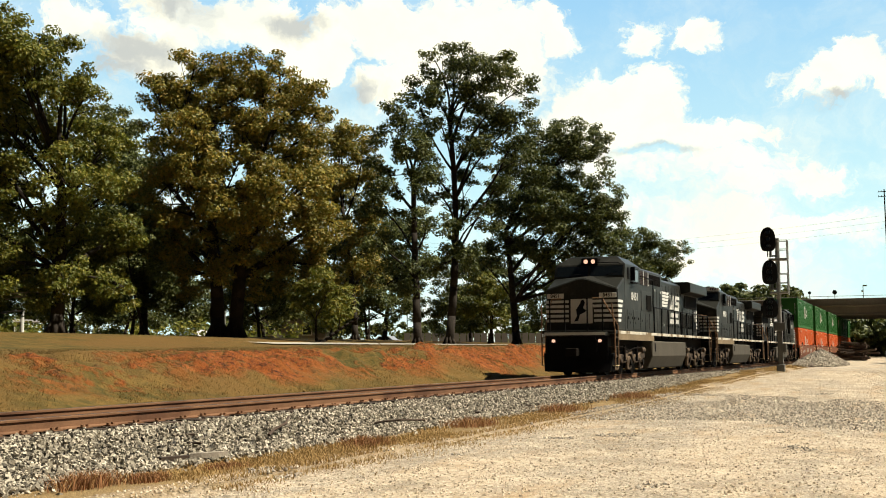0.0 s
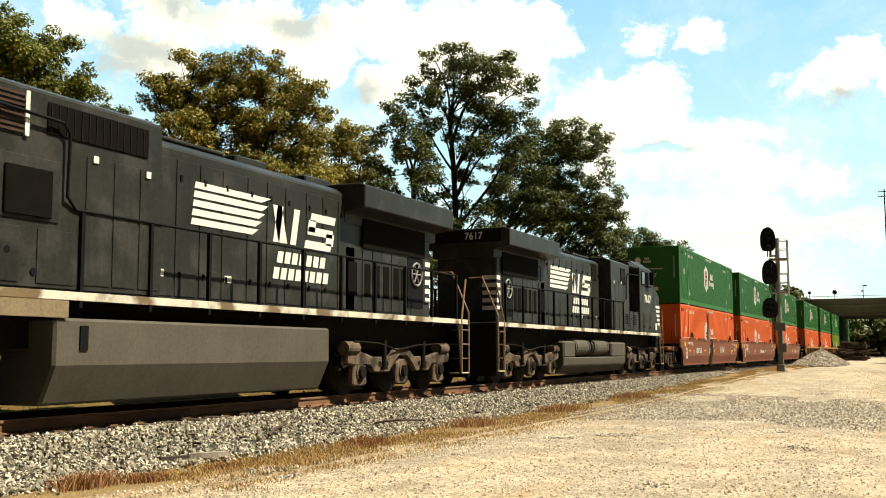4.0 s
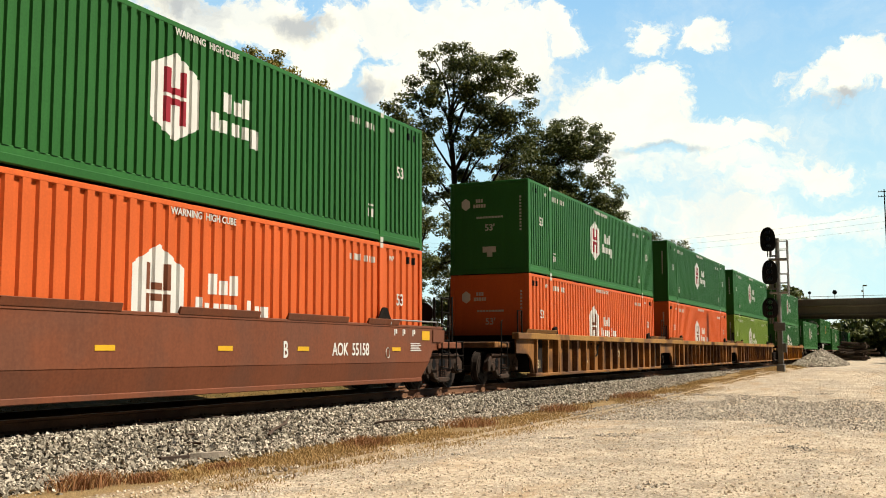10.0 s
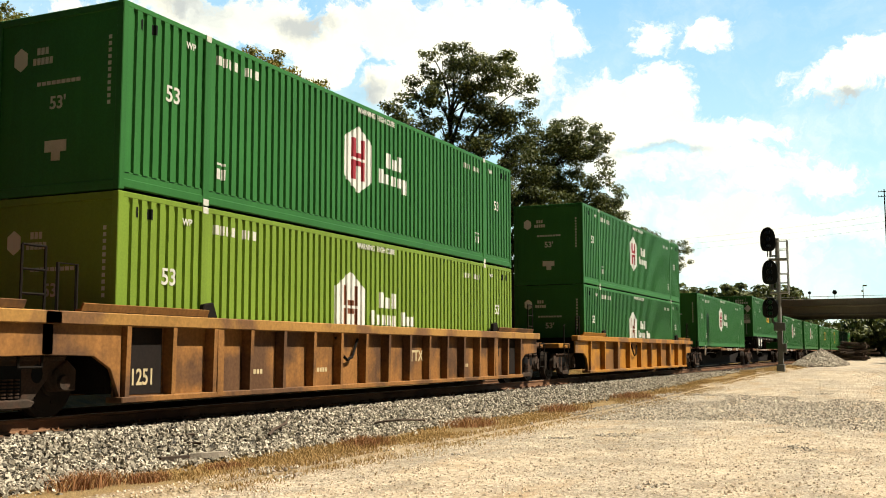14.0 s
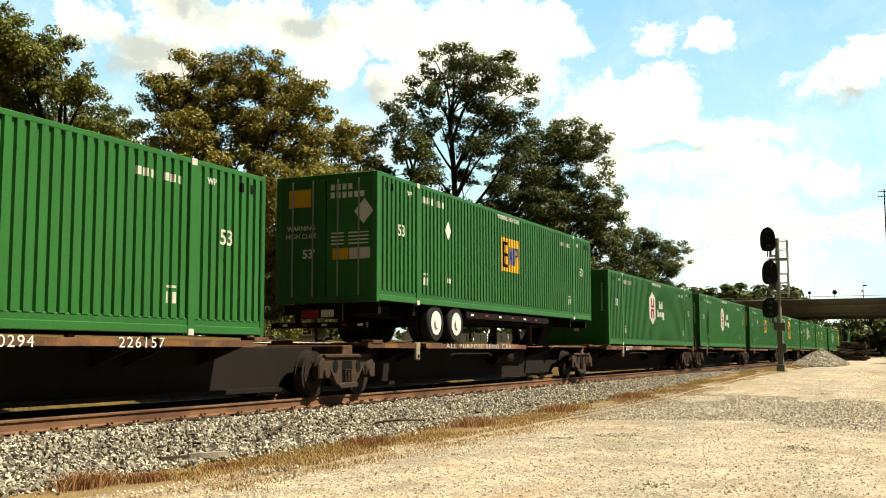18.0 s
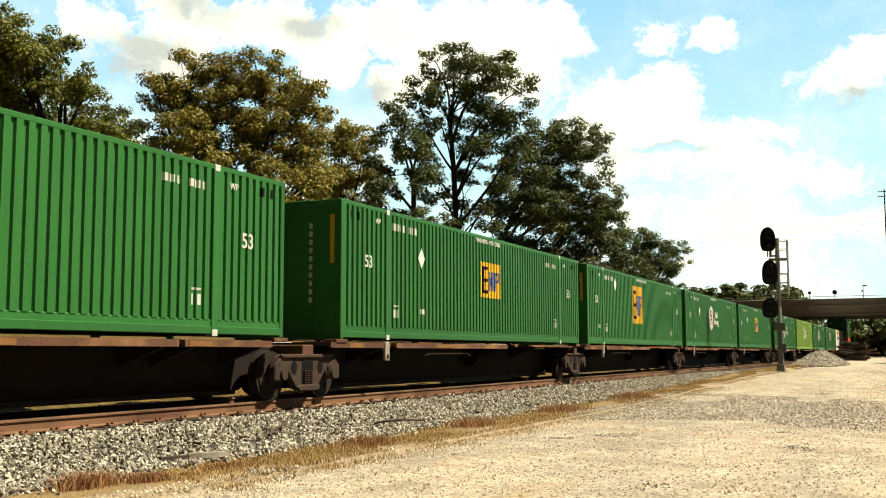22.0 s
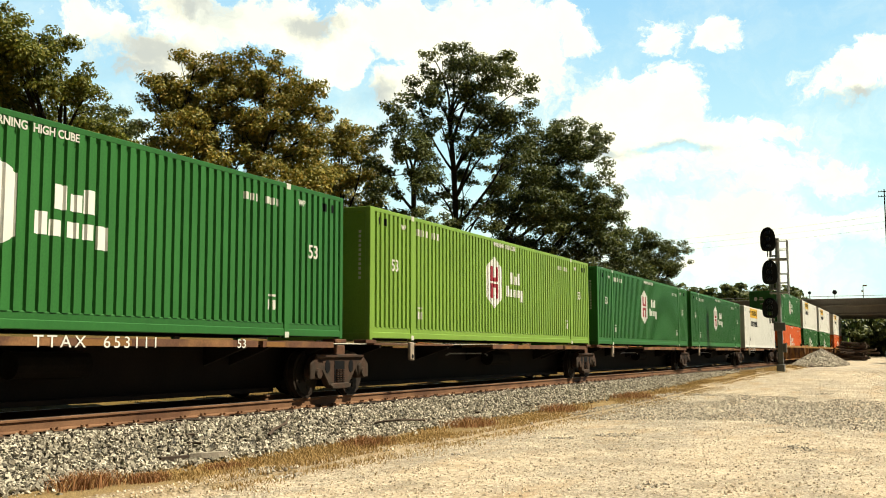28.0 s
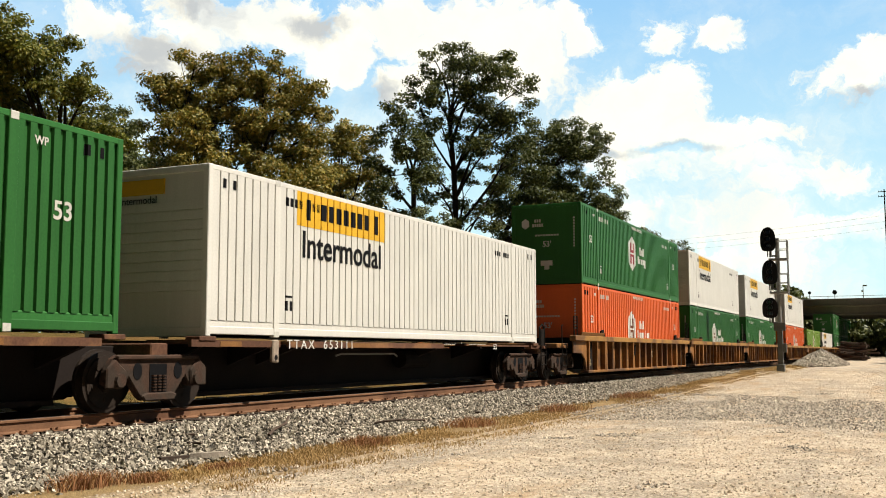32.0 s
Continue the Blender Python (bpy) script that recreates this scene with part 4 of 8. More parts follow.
def freight_truck(parent, y):
    """A two-axle freight truck with cast side frames, coil springs and journal caps."""
    if not FREIGHT:
        FREIGHT["bolster"] = Kit().box(-1.05, 1.05, -0.2, 0.2, 0.52, 0.78).bevelled(0.02)
        k = Kit().slab(FRAME_OUT, "x", -0.08, 0.06)
        for q in (-1, 1):
            k.slab([(q * 0.98, 0.80), (q * 1.16, 0.66), (q * 1.16, 0.36), (q * 0.78, 0.36), (q * 0.74, 0.62)], "x", 0.05, 0.10)
        k.slab([(-0.98, 0.86), (-0.94, 0.78), (0.94, 0.78), (0.98, 0.86)], "x", 0.05, 0.11)
        k.slab([(-0.42, 0.24), (-0.34, 0.15), (0.34, 0.15), (0.42, 0.24), (0.3, 0.28), (-0.3, 0.28)], "x", 0.05, 0.12)
        FREIGHT["frame"] = k.bevelled(0.022)
        k = Kit().box(0.062, 0.068, -0.20, 0.20, 0.28, 0.72)
        for q in (-1, 1):
            k.slab([(q * 0.47 + 0.10 * math.cos(i * math.pi / 6), 0.61 + 0.13 * math.sin(i * math.pi / 6)) for i in range(12)], "x", 0.062, 0.068)
        FREIGHT["opening"] = k.mesh()
        FREIGHT["opening"].materials.append(INK)
        k = Kit()
        for dy in (-0.11, 0.0, 0.11):
            for i in range(6):
                k.tube((0.0, dy, 0.30 + i * 0.045), (0.0, dy, 0.322 + i * 0.045), 0.05, 8)
        FREIGHT["spring"] = k.mesh()
        FREIGHT["cap"] = Kit().tube((-0.08, 0, 0), (0.06, 0, 0), 0.12, 12, 0.10).mesh()
        FREIGHT["bolster"].materials.append(TRUCK_DARK)
        FREIGHT["frame"].materials.append(TRUCK_DUST)
        FREIGHT["spring"].materials.append(TRUCK_DUST)
        FREIGHT["cap"].materials.append(TRUCK_DUST)
    t = part("truck", FREIGHT["bolster"], None, parent, "two-axle truck with dusty cast side frames", pose(0, y, 0))
    for s in (-1, 1):
        fr_ = part("side_frame", FREIGHT["frame"], None, t, m=pose(s * 1.02, 0, 0, 0, 0, 0 if s > 0 else 180))
        part("frame_opening", FREIGHT["opening"], None, fr_, "dark openings in the casting")
        tagged(part("spring_nest", FREIGHT["spring"], None, t, m=pose(s * 1.09, 0, 0)), kind="stuff")
        for a in (-0.9, 0.9):
            part("journal_cap", FREIGHT["cap"], None, t, m=pose(s * 1.11, a, 0.48, 0, 0, 0 if s > 0 else 180))
    for a in (-0.9, 0.9):
        wheelset(t, a, 0.46)
    return t


def coupler(k, y0, y1):
    k.box(-0.12, 0.12, y0, y1, 0.78, 0.98)
    k.box(-0.2, 0.2, y0 - 0.18 if y0 < y1 else y0 + 0.18, y0, 0.74, 1.02)


def ladder(k, x, y0, y1, z0, z1, n, r=0.02):
    k.tube((x, y0, z0), (x, y0, z1), r, 6).tube((x, y1, z0), (x, y1, z1), r, 6)
    for i in range(n):
        z = z0 + (z1 - z0) * i / max(1, n - 1)
        k.tube((x, y0, z), (x, y1, z), r, 6)


def rect(parent, name, mat, x, y0, y1, z0, z1, label="", t=0.004):
    return part(name, Kit().box(x, x + t, y0, y1, z0, z1), mat, parent, label)


# ---- well cars ----
def scrawl(parent, x, y, z, w, h, seed):
    """Unreadable paint scrawl as thin crossing strokes."""
    rg = random.Random(seed)
    k = Kit()
    pts = [(x, y + w * i / 11 + rg.uniform(-0.03, 0.03), z + h * (0.5 + 0.5 * math.sin(i * 2.3 + seed)) + rg.uniform(-0.04, 0.04)) for i in range(12)]
    k.pipe(pts, 0.014, 4)
    pts = [(x, y + w * (0.1 + 0.8 * rg.random()), z + h * rg.random()) for i in range(6)]
    k.pipe(pts, 0.012, 4)
    return part("scrawl", k, WHITE, parent, "pale sprayed scrawl")


def well_smooth(s, first, last, marks):
    """Oxide brown well car unit with plain plate sides."""
    c = thing("well_car", "oxide brown well car unit with plate sides and white stencils", "rail car", "rail cars of the train")
    for sd in (-1, 1):
        x0, x1 = (1.36, 1.42) if sd > 0 else (-1.42, -1.36)
        part("side_plate", Kit().slab([(-0.9, 1.47), (-0.9, 1.10), (-0.44, 1.10), (-0.13, 0.66), (16.30, 0.66), (16.62, 1.10), (17.05, 1.10), (17.05, 1.47)], "x", x0, x1), BROWN_CAR, c, bevel=0.012)
        k = Kit()
        k.add([(sd * 1.415, -0.13, 0.66), (sd * 1.415, 16.30, 0.66), (sd * 1.335, 16.02, 0.30), (sd * 1.335, 0.15, 0.30),
               (sd * 1.30, -0.13, 0.66), (sd * 1.30, 16.30, 0.66), (sd * 1.25, 16.02, 0.30), (sd * 1.25, 0.15, 0.30)],
              [(0, 1, 2, 3), (4, 7, 6, 5), (0, 3, 7, 4), (1, 5, 6, 2), (0, 4, 5, 1), (3, 2, 6, 7)])
        part("lower_plate", k, BROWN_CAR, c)
        part("bottom_chord", Kit().box(min(sd * 1.2, sd * 1.36), max(sd * 1.2, sd * 1.36), 0.15, 16.02, 0.22, 0.31), BROWN_CAR, c, bevel=0.01)
        part("top_chord", Kit().box(min(sd * 1.30, sd * 1.43), max(sd * 1.30, sd * 1.43), -0.9, 17.05, 1.44, 1.50), BROWN_CAR, c, bevel=0.01)
        for y in (2.2, 14.05):
            part("guide", Kit().slab([(y - 0.35, 1.5), (y - 0.2, 1.68), (y - 0.05, 1.86), (y + 0.12, 1.86), (y + 0.3, 1.62), (y + 0.34, 1.5)], "x", sd * 1.40 - 0.035, sd * 1.40 + 0.035), TRUCK_DARK, c, "dark container guide", bevel=0.02)
        for y0, y1 in ((-0.55, 1.9), (14.3, 16.7)):
            part("grab_rail", Kit().pipe([(sd * 1.44, y0, 1.5), (sd * 1.44, y0 + 0.05, 1.60), (sd * 1.44, y1 - 0.05, 1.60), (sd * 1.44, y1, 1.5)], 0.02), GALV, c, "thin pale grab rail")
    part("well_floor", Kit().box(-1.28, 1.28, 0.1, 16.05, 0.30, 0.38), TRUCK_DARK, c)
    for y0, y1 in ((-1.25, 0.0), (16.15, 17.4)):
        part("end_platform", Kit().box(-1.15, 1.15, y0, y1, 0.92, 1.16), BROWN_CAR, c, bevel=0.02)
        part("end_bulkhead", Kit().box(-1.3, 1.3, y1 - 0.12 if y0 < 0 else y0, y1 if y0 < 0 else y0 + 0.12, 0.4, 1.3), TRUCK_DARK, c, "dark end plate")
    for y0, y1 in ((1.5, 2.9), (3.7, 5.9), (7.2, 9.35), (10.25, 12.45), (13.3, 14.7)):
        part("guide_flap", Kit().slab([(1.38, 1.49), (1.44, 1.49), (1.47, 1.60), (1.44, 1.61), (1.40, 1.53)], "y", y0, y1), BROWN_CAR, c)
    for i, y in enumerate((-0.78, 16.55)):
        rect(c, "end_panel", BROWN_CAR, 1.425, y - 0.08, y + 0.55, 1.13, 1.42, t=0.02)
    k = Kit()
    ladder(k, 1.36, 17.15, 17.55, 0.5, 2.2, 6)
    part("ladder", k, TRUCK_DARK, c, "dark steel end ladder")
    for y in (0.35, 16.1):
        rect(c, "reflector", YELLOW, 1.424, y - 0.2, y + 0.2, 1.17, 1.38, "yellow reflective patch")
    for y in (1.5, 5.6, 8.4, 10.8, 14.6):
        rect(c, "reflector", YELLOW, 1.424, y - 0.2, y + 0.2, 0.92, 1.0, "yellow reflective strip")
    lettering("53", 0.52, c, on_side(1.428, 0.66, 0.80), WHITE, squeeze=0.62, bold=0.012)
    k = Kit()
    for y in (1.0, 1.35, 1.7, 14.5, 14.9, 15.4):
        k.box(1.424, 1.428, y, y + 0.04, 1.26, 1.40).box(1.424, 1.428, y + 0.06, y + 0.13, 1.30, 1.40)
    for i in range(5):
        k.box(1.424, 1.428, 1.95, 2.3 - 0.05 * (i % 2), 1.22 + i * 0.035, 1.235 + i * 0.035)
        k.box(1.424, 1.428, 15.3, 15.85 - 0.06 * (i % 3), 0.92 + i * 0.04, 0.938 + i * 0.04)
    tagged(part("stencil", k, WHITE, c, "small white stencils as plain bars"), kind="stuff")
    for y in (2.55, 14.2):
        ring = Kit()
        for i in range(16):
            a, b = 2 * math.pi * i / 16, 2 * math.pi * (i + 1) / 16
            ring.tube((1.426, y + 0.085 * math.cos(a), 0.88 + 0.11 * math.sin(a)), (1.426, y + 0.085 * math.cos(b), 0.88 + 0.11 * math.sin(b)), 0.008, 4)
        part("stencil_ring", ring, WHITE, c)
    if marks == "name":
        k = Kit()
        for i in range(15):
            if i != 3:
                k.box(1.424, 1.428, 8.0 + i * 0.145, 8.1 + i * 0.145, 0.83, 0.98 + (0.06 if i in (0, 1, 2, 4, 8, 12) else 0))
        tagged(part("painted_name", k, WHITE, c, "white painted name as plain bars"), kind="stuff")
        lettering("125 T", 0.19, c, on_side(1.448, -0.58, 1.28), WHITE, squeeze=0.8)
        lettering("C", 0.22, c, on_side(1.428, 5.1, 0.93), WHITE, squeeze=0.7)
        scrawl(c, 1.426, 1.3, 1.0, 0.7, 0.2, 3)
    else:
        lettering("AOK  55158", 0.25, c, on_side(1.428, 12.6 if marks == "B" else 3.9, 0.94), WHITE, squeeze=0.82, bold=0.006)
        lettering("A" if marks == "A" else "B", 0.30, c, on_side(1.428, 10.2 if marks == "B" else 6.9, 0.93), WHITE, squeeze=0.7, bold=0.008)
        if marks == "A":
            scrawl(c, 1.426, 6.6, 0.85, 1.5, 0.42, 1)
            scrawl(c, 1.426, 10.2, 0.8, 1.4, 0.4, 2)
    freight_truck(c, -1.62)
    if last:
        freight_truck(c, 17.75)
    if first:
        k = Kit()
        k.box(-1.2, 1.2, -2.6, -1.2, 0.98, 1.14)
        part("end_platform", k, BROWN_CAR, c, bevel=0.02)
        k = Kit()
        ladder(k, 1.32, -2.2, -1.75, 0.45, 1.15, 3)
        k.pipe([(1.32, -2.2, 1.15), (1.32, -2.2, 1.9), (1.32, -1.75, 1.9), (1.32, -1.75, 1.15)], 0.02)
        part("step_ladder", k, TRUCK_DARK, c)
    if last:
        part("end_platform", Kit().box(-1.2, 1.2, 17.3, 18.7, 0.98, 1.14), BROWN_CAR, c, bevel=0.02)
        k = Kit()
        ladder(k, 1.32, 18.1, 18.5, 0.45, 1.15, 3)
        k.pipe([(1.0, 18.55, 1.1), (1.0, 18.55, 2.3), (0.5, 18.55, 2.3), (0.5, 18.55, 1.1)], 0.03)
        part("step_ladder", k, TRUCK_DARK, c)
        part("brake_wheel", Kit().tube((0.2, 18.5, 1.9), (0.2, 18.55, 1.9), 0.28, 16), TRUCK_DARK, c)
    MOVERS.append((c, s, 0.0))
    return c


def well_ribbed(s, first, last, mat, label, pitch=1.055, marks=True, y_end=16.4):
    """Well car unit with a deep top chord and upright ribs along its sides."""
    c = thing("well_car", label, "rail car", "rail cars of the train")
    n = int(round(y_end / pitch))
    for sd in (-1, 1):
        part("side_sheet", Kit().box(min(sd * 1.305, sd * 1.335), max(sd * 1.305, sd * 1.335), -0.05, y_end + 0.1, 0.24, 1.28), mat, c)
        part("top_chord", Kit().box(min(sd * 1.31, sd * 1.53), max(sd * 1.31, sd * 1.53), -1.55, y_end + 1.55, 1.27, 1.45), TAN_CHORD if mat is TAN_CAR else mat, c, bevel=0.015)
        part("bottom_chord", Kit().box(min(sd * 1.2, sd * 1.51), max(sd * 1.2, sd * 1.51), -0.05, y_end + 0.1, 0.17, 0.26), mat, c, bevel=0.012)
        for i in range(n + 1):
            y = 0.06 + i * (y_end - 0.12) / n
            part("rib", Kit().slab([(sd * 1.33, 1.28), (sd * 1.52, 1.28), (sd * 1.50, 0.25), (sd * 1.33, 0.25)], "y", y - 0.045, y + 0.045), mat, c)
            if sd > 0 and i in (2, n - 2):
                part("wide_rib", Kit().box(1.335, 1.515, y + 0.06, y + 0.22, 0.20, 1.28), mat, c)
        for y0, y1 in ((-0.9, 1.85), (y_end - 1.85, y_end + 0.9)):
            part("lip", Kit().slab([(sd * 1.40, 1.45), (sd * 1.52, 1.46), (sd * 1.56, 1.56), (sd * 1.53, 1.57), (sd * 1.49, 1.49), (sd * 1.40, 1.48)], "y", y0, y1), mat, c)
        for y in (1.95, y_end - 1.95):
            part("guide", Kit().slab([(y - 0.2, 1.45), (y - 0.14, 1.66), (y + 0.1, 1.7), (y + 0.22, 1.45)], "x", sd * 1.44 - 0.05, sd * 1.44 + 0.05), TRUCK_DARK, c, "dark container guide", bevel=0.015)
        # arched end plates over the trucks
        for e, d in ((0.0, -1), (y_end, 1)):
            part("end_plate", Kit().slab([(e, 1.30), (e + d * 1.5, 1.30), (e + d * 1.5, 0.86), (e + d * 0.55, 0.84), (e + d * 0.22, 0.66), (e + d * 0.02, 0.24), (e, 0.24)], "x", sd * 1.40 - 0.03, sd * 1.40 + 0.03), mat, c, bevel=0.01)
    part("well_floor", Kit().box(-1.18, 1.18, 0.0, y_end, 0.30, 0.38), TRUCK_DARK, c)
    for y in (-0.16, y_end + 0.06):
        part("end_bulkhead", Kit().box(-1.3, 1.3, y, y + 0.10, 0.3, 1.4), TRUCK_DARK, c, "dark end plate")
    for y0, y1 in ((-1.55, -0.1), (y_end + 0.1, y_end + 1.55)):
        part("end_platform", Kit().box(-1.2, 1.2, y0, y1, 1.0, 1.2), TRUCK_DARK, c, bevel=0.02)
    k = Kit()
    ladder(k, 1.34, y_end + 1.0, y_end + 1.4, 0.7, 2.3, 6)
    part("ladder", k, TRUCK_DARK, c, "dark steel end ladder")
    k = Kit().pipe([(1.36, -1.2, 1.2), (1.36, -1.2, 2.1), (1.36, -0.85, 2.1), (1.36, -0.85, 1.2)], 0.025)
    part("grab_rail", k, TRUCK_DARK, c)
    if marks:
        lettering("1251", 0.24, c, on_side(1.344, 0.55, 0.52), GOLD, squeeze=0.8, bold=0.006)
        lettering("53", 0.34, c, on_side(1.338, y_end - 1.55, 0.90), INK, squeeze=0.85, bold=0.006)
        rect(c, "end_sheet", SILL_SHADE_SHEET, 1.338, y_end - 0.98, y_end - 0.12, 0.28, 1.26, "dark painted sheet in the end bay")
        rect(c, "end_sheet", SILL_SHADE_SHEET, 1.338, 0.12, 0.98, 0.28, 1.26, "dark painted sheet in the end bay")
        k = Kit()
        lettering("TTX", 0.24, c, on_side(1.340, 9.84, 0.80), GOLD, squeeze=1.0, bold=0.012, spacing=1.1)
        for j, y in enumerate((3.2, 5.4, 12.4)):
            for i in range(5):
                k.box(1.336, 1.339, y + i * 0.1, y + 0.07 + i * 0.1, 0.52, 0.60)
        tagged(part("stencil", k, GOLD, c, "worn pale stencils as plain bars"), kind="stuff")
    # brake gear hung in one bay
    part("brake_rod", Kit().pipe([(1.38, 6.12, 1.2), (1.42, 6.3, 0.86), (1.42, 6.5, 0.74), (1.42, 6.72, 0.8), (1.38, 7.0, 1.16)], 0.03), TRUCK_DARK, c)
    freight_truck(c, -1.7)
    if last:
        freight_truck(c, y_end + 1.45)
        part("end_platform", Kit().box(-1.25, 1.25, y_end + 1.5, y_end + 2.6, 1.02, 1.18), mat, c, bevel=0.02)
        k = Kit()
        ladder(k, 1.32, y_end + 2.1, y_end + 2.5, 0.45, 1.15, 3)
        part("step_ladder", k, TRUCK_DARK, c)
    if first:
        part("end_platform", Kit().box(-1.25, 1.25, -2.7, -1.5, 1.02, 1.18), mat, c, bevel=0.02)
        k = Kit()
        ladder(k, 1.32, -2.4, -1.95, 0.45, 1.15, 3)
        k.pipe([(1.32, -2.4, 1.15), (1.32, -2.4, 1.75), (1.32, -2.3, 1.78)], 0.02)
        part("step_ladder", k, TRUCK_DARK, c, "dark step ladder")
    MOVERS.append((c, s, 0.0))
    return c


well_smooth(107.1, True, False, "A")
well_smooth(126.3, False, False, "name")
well_smooth(145.5, False, True, "B")
TAN_LABEL = "weathered tan well car unit with ribbed sides"
for s, a, b in ((169.1, True, False), (188.4, False, False), (207.6, False, True)):
    well_ribbed(s, a, b, TAN_CAR, TAN_LABEL)
ROLLING[0] = True
well_ribbed(230.9, True, True, YELLOW_CAR, "yellow ribbed single well car with worn paint", pitch=1.9, marks=False)
for s, a, b in ((487.8, True, False), (506.7, False, False), (525.8, False, True), (549.1, True, False), (568.7, False, False), (587.9, False, True), (607.0, True, False), (623.8, False, True), (647.0, True, False), (666.2, False, False), (685.4, False, True), (708.6, True, False), (727.8, False, True)):
    well_ribbed(s, a, b, TAN_CAR, TAN_LABEL)


# ---- spine cars ----
# units that carry their broad platforms towards the trailing end
AFT = (251.6, 308.55, 396.75, 414.07, 431.38, 448.62)


def spine_unit(s, first, last, tail, number=False):
    """Articulated spine car unit: a centre sill with short side platforms."""
    aft = s in AFT
    c = thing("spine_car", "rusty brown spine car unit with narrow side platforms", "rail car", "rail cars of the train")
    # sill, flange and outriggers are coloured near black for the shade below the deck
    part("centre_sill", Kit().slab([(-0.4, 1.0), (-0.4, 0.62), (0.2, 0.20), (tail - 1.2, 0.20), (tail - 0.5, 0.62), (tail + 0.2, 0.62), (tail + 0.2, 1.0)], "x", -0.36, 0.36), SILL_SHADE_SHEET, c, "dark centre sill with under-deck shade in its colour", bevel=0.015)
    part("sill_flange", Kit().box(-0.55, 0.55, 0.6, tail - 1.6, 0.14, 0.22), SILL_SHADE_SHEET, c)
    for sd in (-1, 1):
        for y0, y1 in ((7.05, 13.25), (13.4, 15.85)) if aft else ((-0.35, 2.2), (2.5, 9.4)):
            part("side_platform", Kit().slab([(sd * 0.36, 1.10), (sd * 1.28, 1.10), (sd * 1.28, 0.985), (sd * 1.22, 0.985), (sd * 1.20, 1.05), (sd * 0.36, 1.02)], "y", y0, y1), SPINE, c)
            for y in (y0 + 0.3, y1 - 0.3):
                part("outrigger", Kit().slab([(sd * 0.36, 1.03), (sd * 1.22, 1.03), (sd * 1.22, 0.97), (sd * 0.36, 0.66)], "y", y - 0.05, y + 0.05), SILL_SHADE_SHEET, c)
        y0, y1 = (0.3, 4.5) if aft else (11.6, 15.6)
        part("deck_strip", Kit().box(min(sd * 1.05, sd * 1.24), max(sd * 1.05, sd * 1.24), y0, y1, 1.05, 1.09), SPINE, c, "thin rusty deck strip")
        for y in (y0 + 0.3, y1 - 0.3):
            part("outrigger", Kit().slab([(sd * 0.36, 1.05), (sd * 1.22, 1.05), (sd * 1.22, 0.99), (sd * 0.36, 0.72)], "y", y - 0.05, y + 0.05), SILL_SHADE_SHEET, c)
        for y in (0.05, 16.1):
            part("pedestal", Kit().box(min(sd * 1.0, sd * 1.30), max(sd * 1.0, sd * 1.30), y - 0.22, y + 0.22, 1.08, 1.158), SPINE, c, bevel=0.01)
        part("locking_bracket", Kit().slab([(1.92, 1.12), (1.92, 0.72), (2.12, 0.70), (2.12, 1.12)], "x", sd * 1.27 - 0.04, sd * 1.27 + 0.04), PALE_STEEL, c, "pale steel bracket", bevel=0.02)
        part("bracket_hole", Kit().tube((sd * 1.305, 2.02, 0.80), (sd * 1.316, 2.02, 0.80), 0.05, 10), INK, c)
        part("pipe_run", Kit().pipe([(sd * 0.8, 5.0, 0.82), (sd * 0.82, 5.2, 0.86), (sd * 0.82, 7.6, 0.86), (sd * 0.8, 7.8, 0.80)], 0.02), GALV, c)
    for y0, y1 in ((9.0, 10.0), (13.5, 14.1)) if aft else ((4.6, 5.6), (0.4, 1.0)):
        rect(c, "reflector", FADED, 1.283, y0, y1, 0.99, 1.08, "faded yellow reflective strip")
    if number:
        lettering("TTAX  653111", 0.17, c, on_side(1.288, 9.36 if first else 3.65, 1.035), WHITE, squeeze=1.3, spacing=1.35)
        lettering("53", 0.15, c, on_side(1.288, 12.75, 1.035), WHITE, squeeze=1.3)
    if s == 251.6:
        lettering("TTRX 370294", 0.16, c, on_side(1.288, 10.0, 1.035), WHITE, squeeze=1.25, spacing=1.15)
        lettering("226157", 0.16, c, on_side(1.288, 13.0, 1.035), WHITE, squeeze=1.3, spacing=1.2)
    if s == 290.5:
        lettering("226157", 0.16, c, on_side(1.288, 2.95, 1.035), WHITE, squeeze=1.3, spacing=1.2)
        lettering("TTRX 370294", 0.16, c, on_side(1.288, 5.9, 1.035), WHITE, squeeze=1.25, spacing=1.1)
    if s == 272.0:
        lettering("ALL PURPOSE SPINE CAR", 0.12, c, on_side(1.288, 5.88, 1.04), STENCIL, squeeze=1.9, spacing=1.3)
    part("tank", Kit().tube((0.55, 8.4, 0.72), (0.55, 9.8, 0.72), 0.2, 12), TRUCK_DARK, c, "dark air tank")
    part("bolster", Kit().box(-1.1, 1.1, tail - 0.2, tail + 0.2, 0.84, 1.04), SPINE, c, bevel=0.02)
    if first:
        freight_truck(c, 0.55)
        k = Kit()
        ladder(k, 1.3, -0.5, -0.05, 0.5, 1.1, 3)
        k.pipe([(1.3, -0.5, 1.1), (1.3, -0.5, 1.45), (1.3, -0.05, 1.45), (1.3, -0.05, 1.1)], 0.02)
        part("step_ladder", k, TRUCK_DARK, c, "dark step ladder")
        k = Kit()
        coupler(k, -0.9, 0.2)
        part("coupler", k, TRUCK_DARK, c)
    freight_truck(c, tail - (1.7 if last else 0.0))
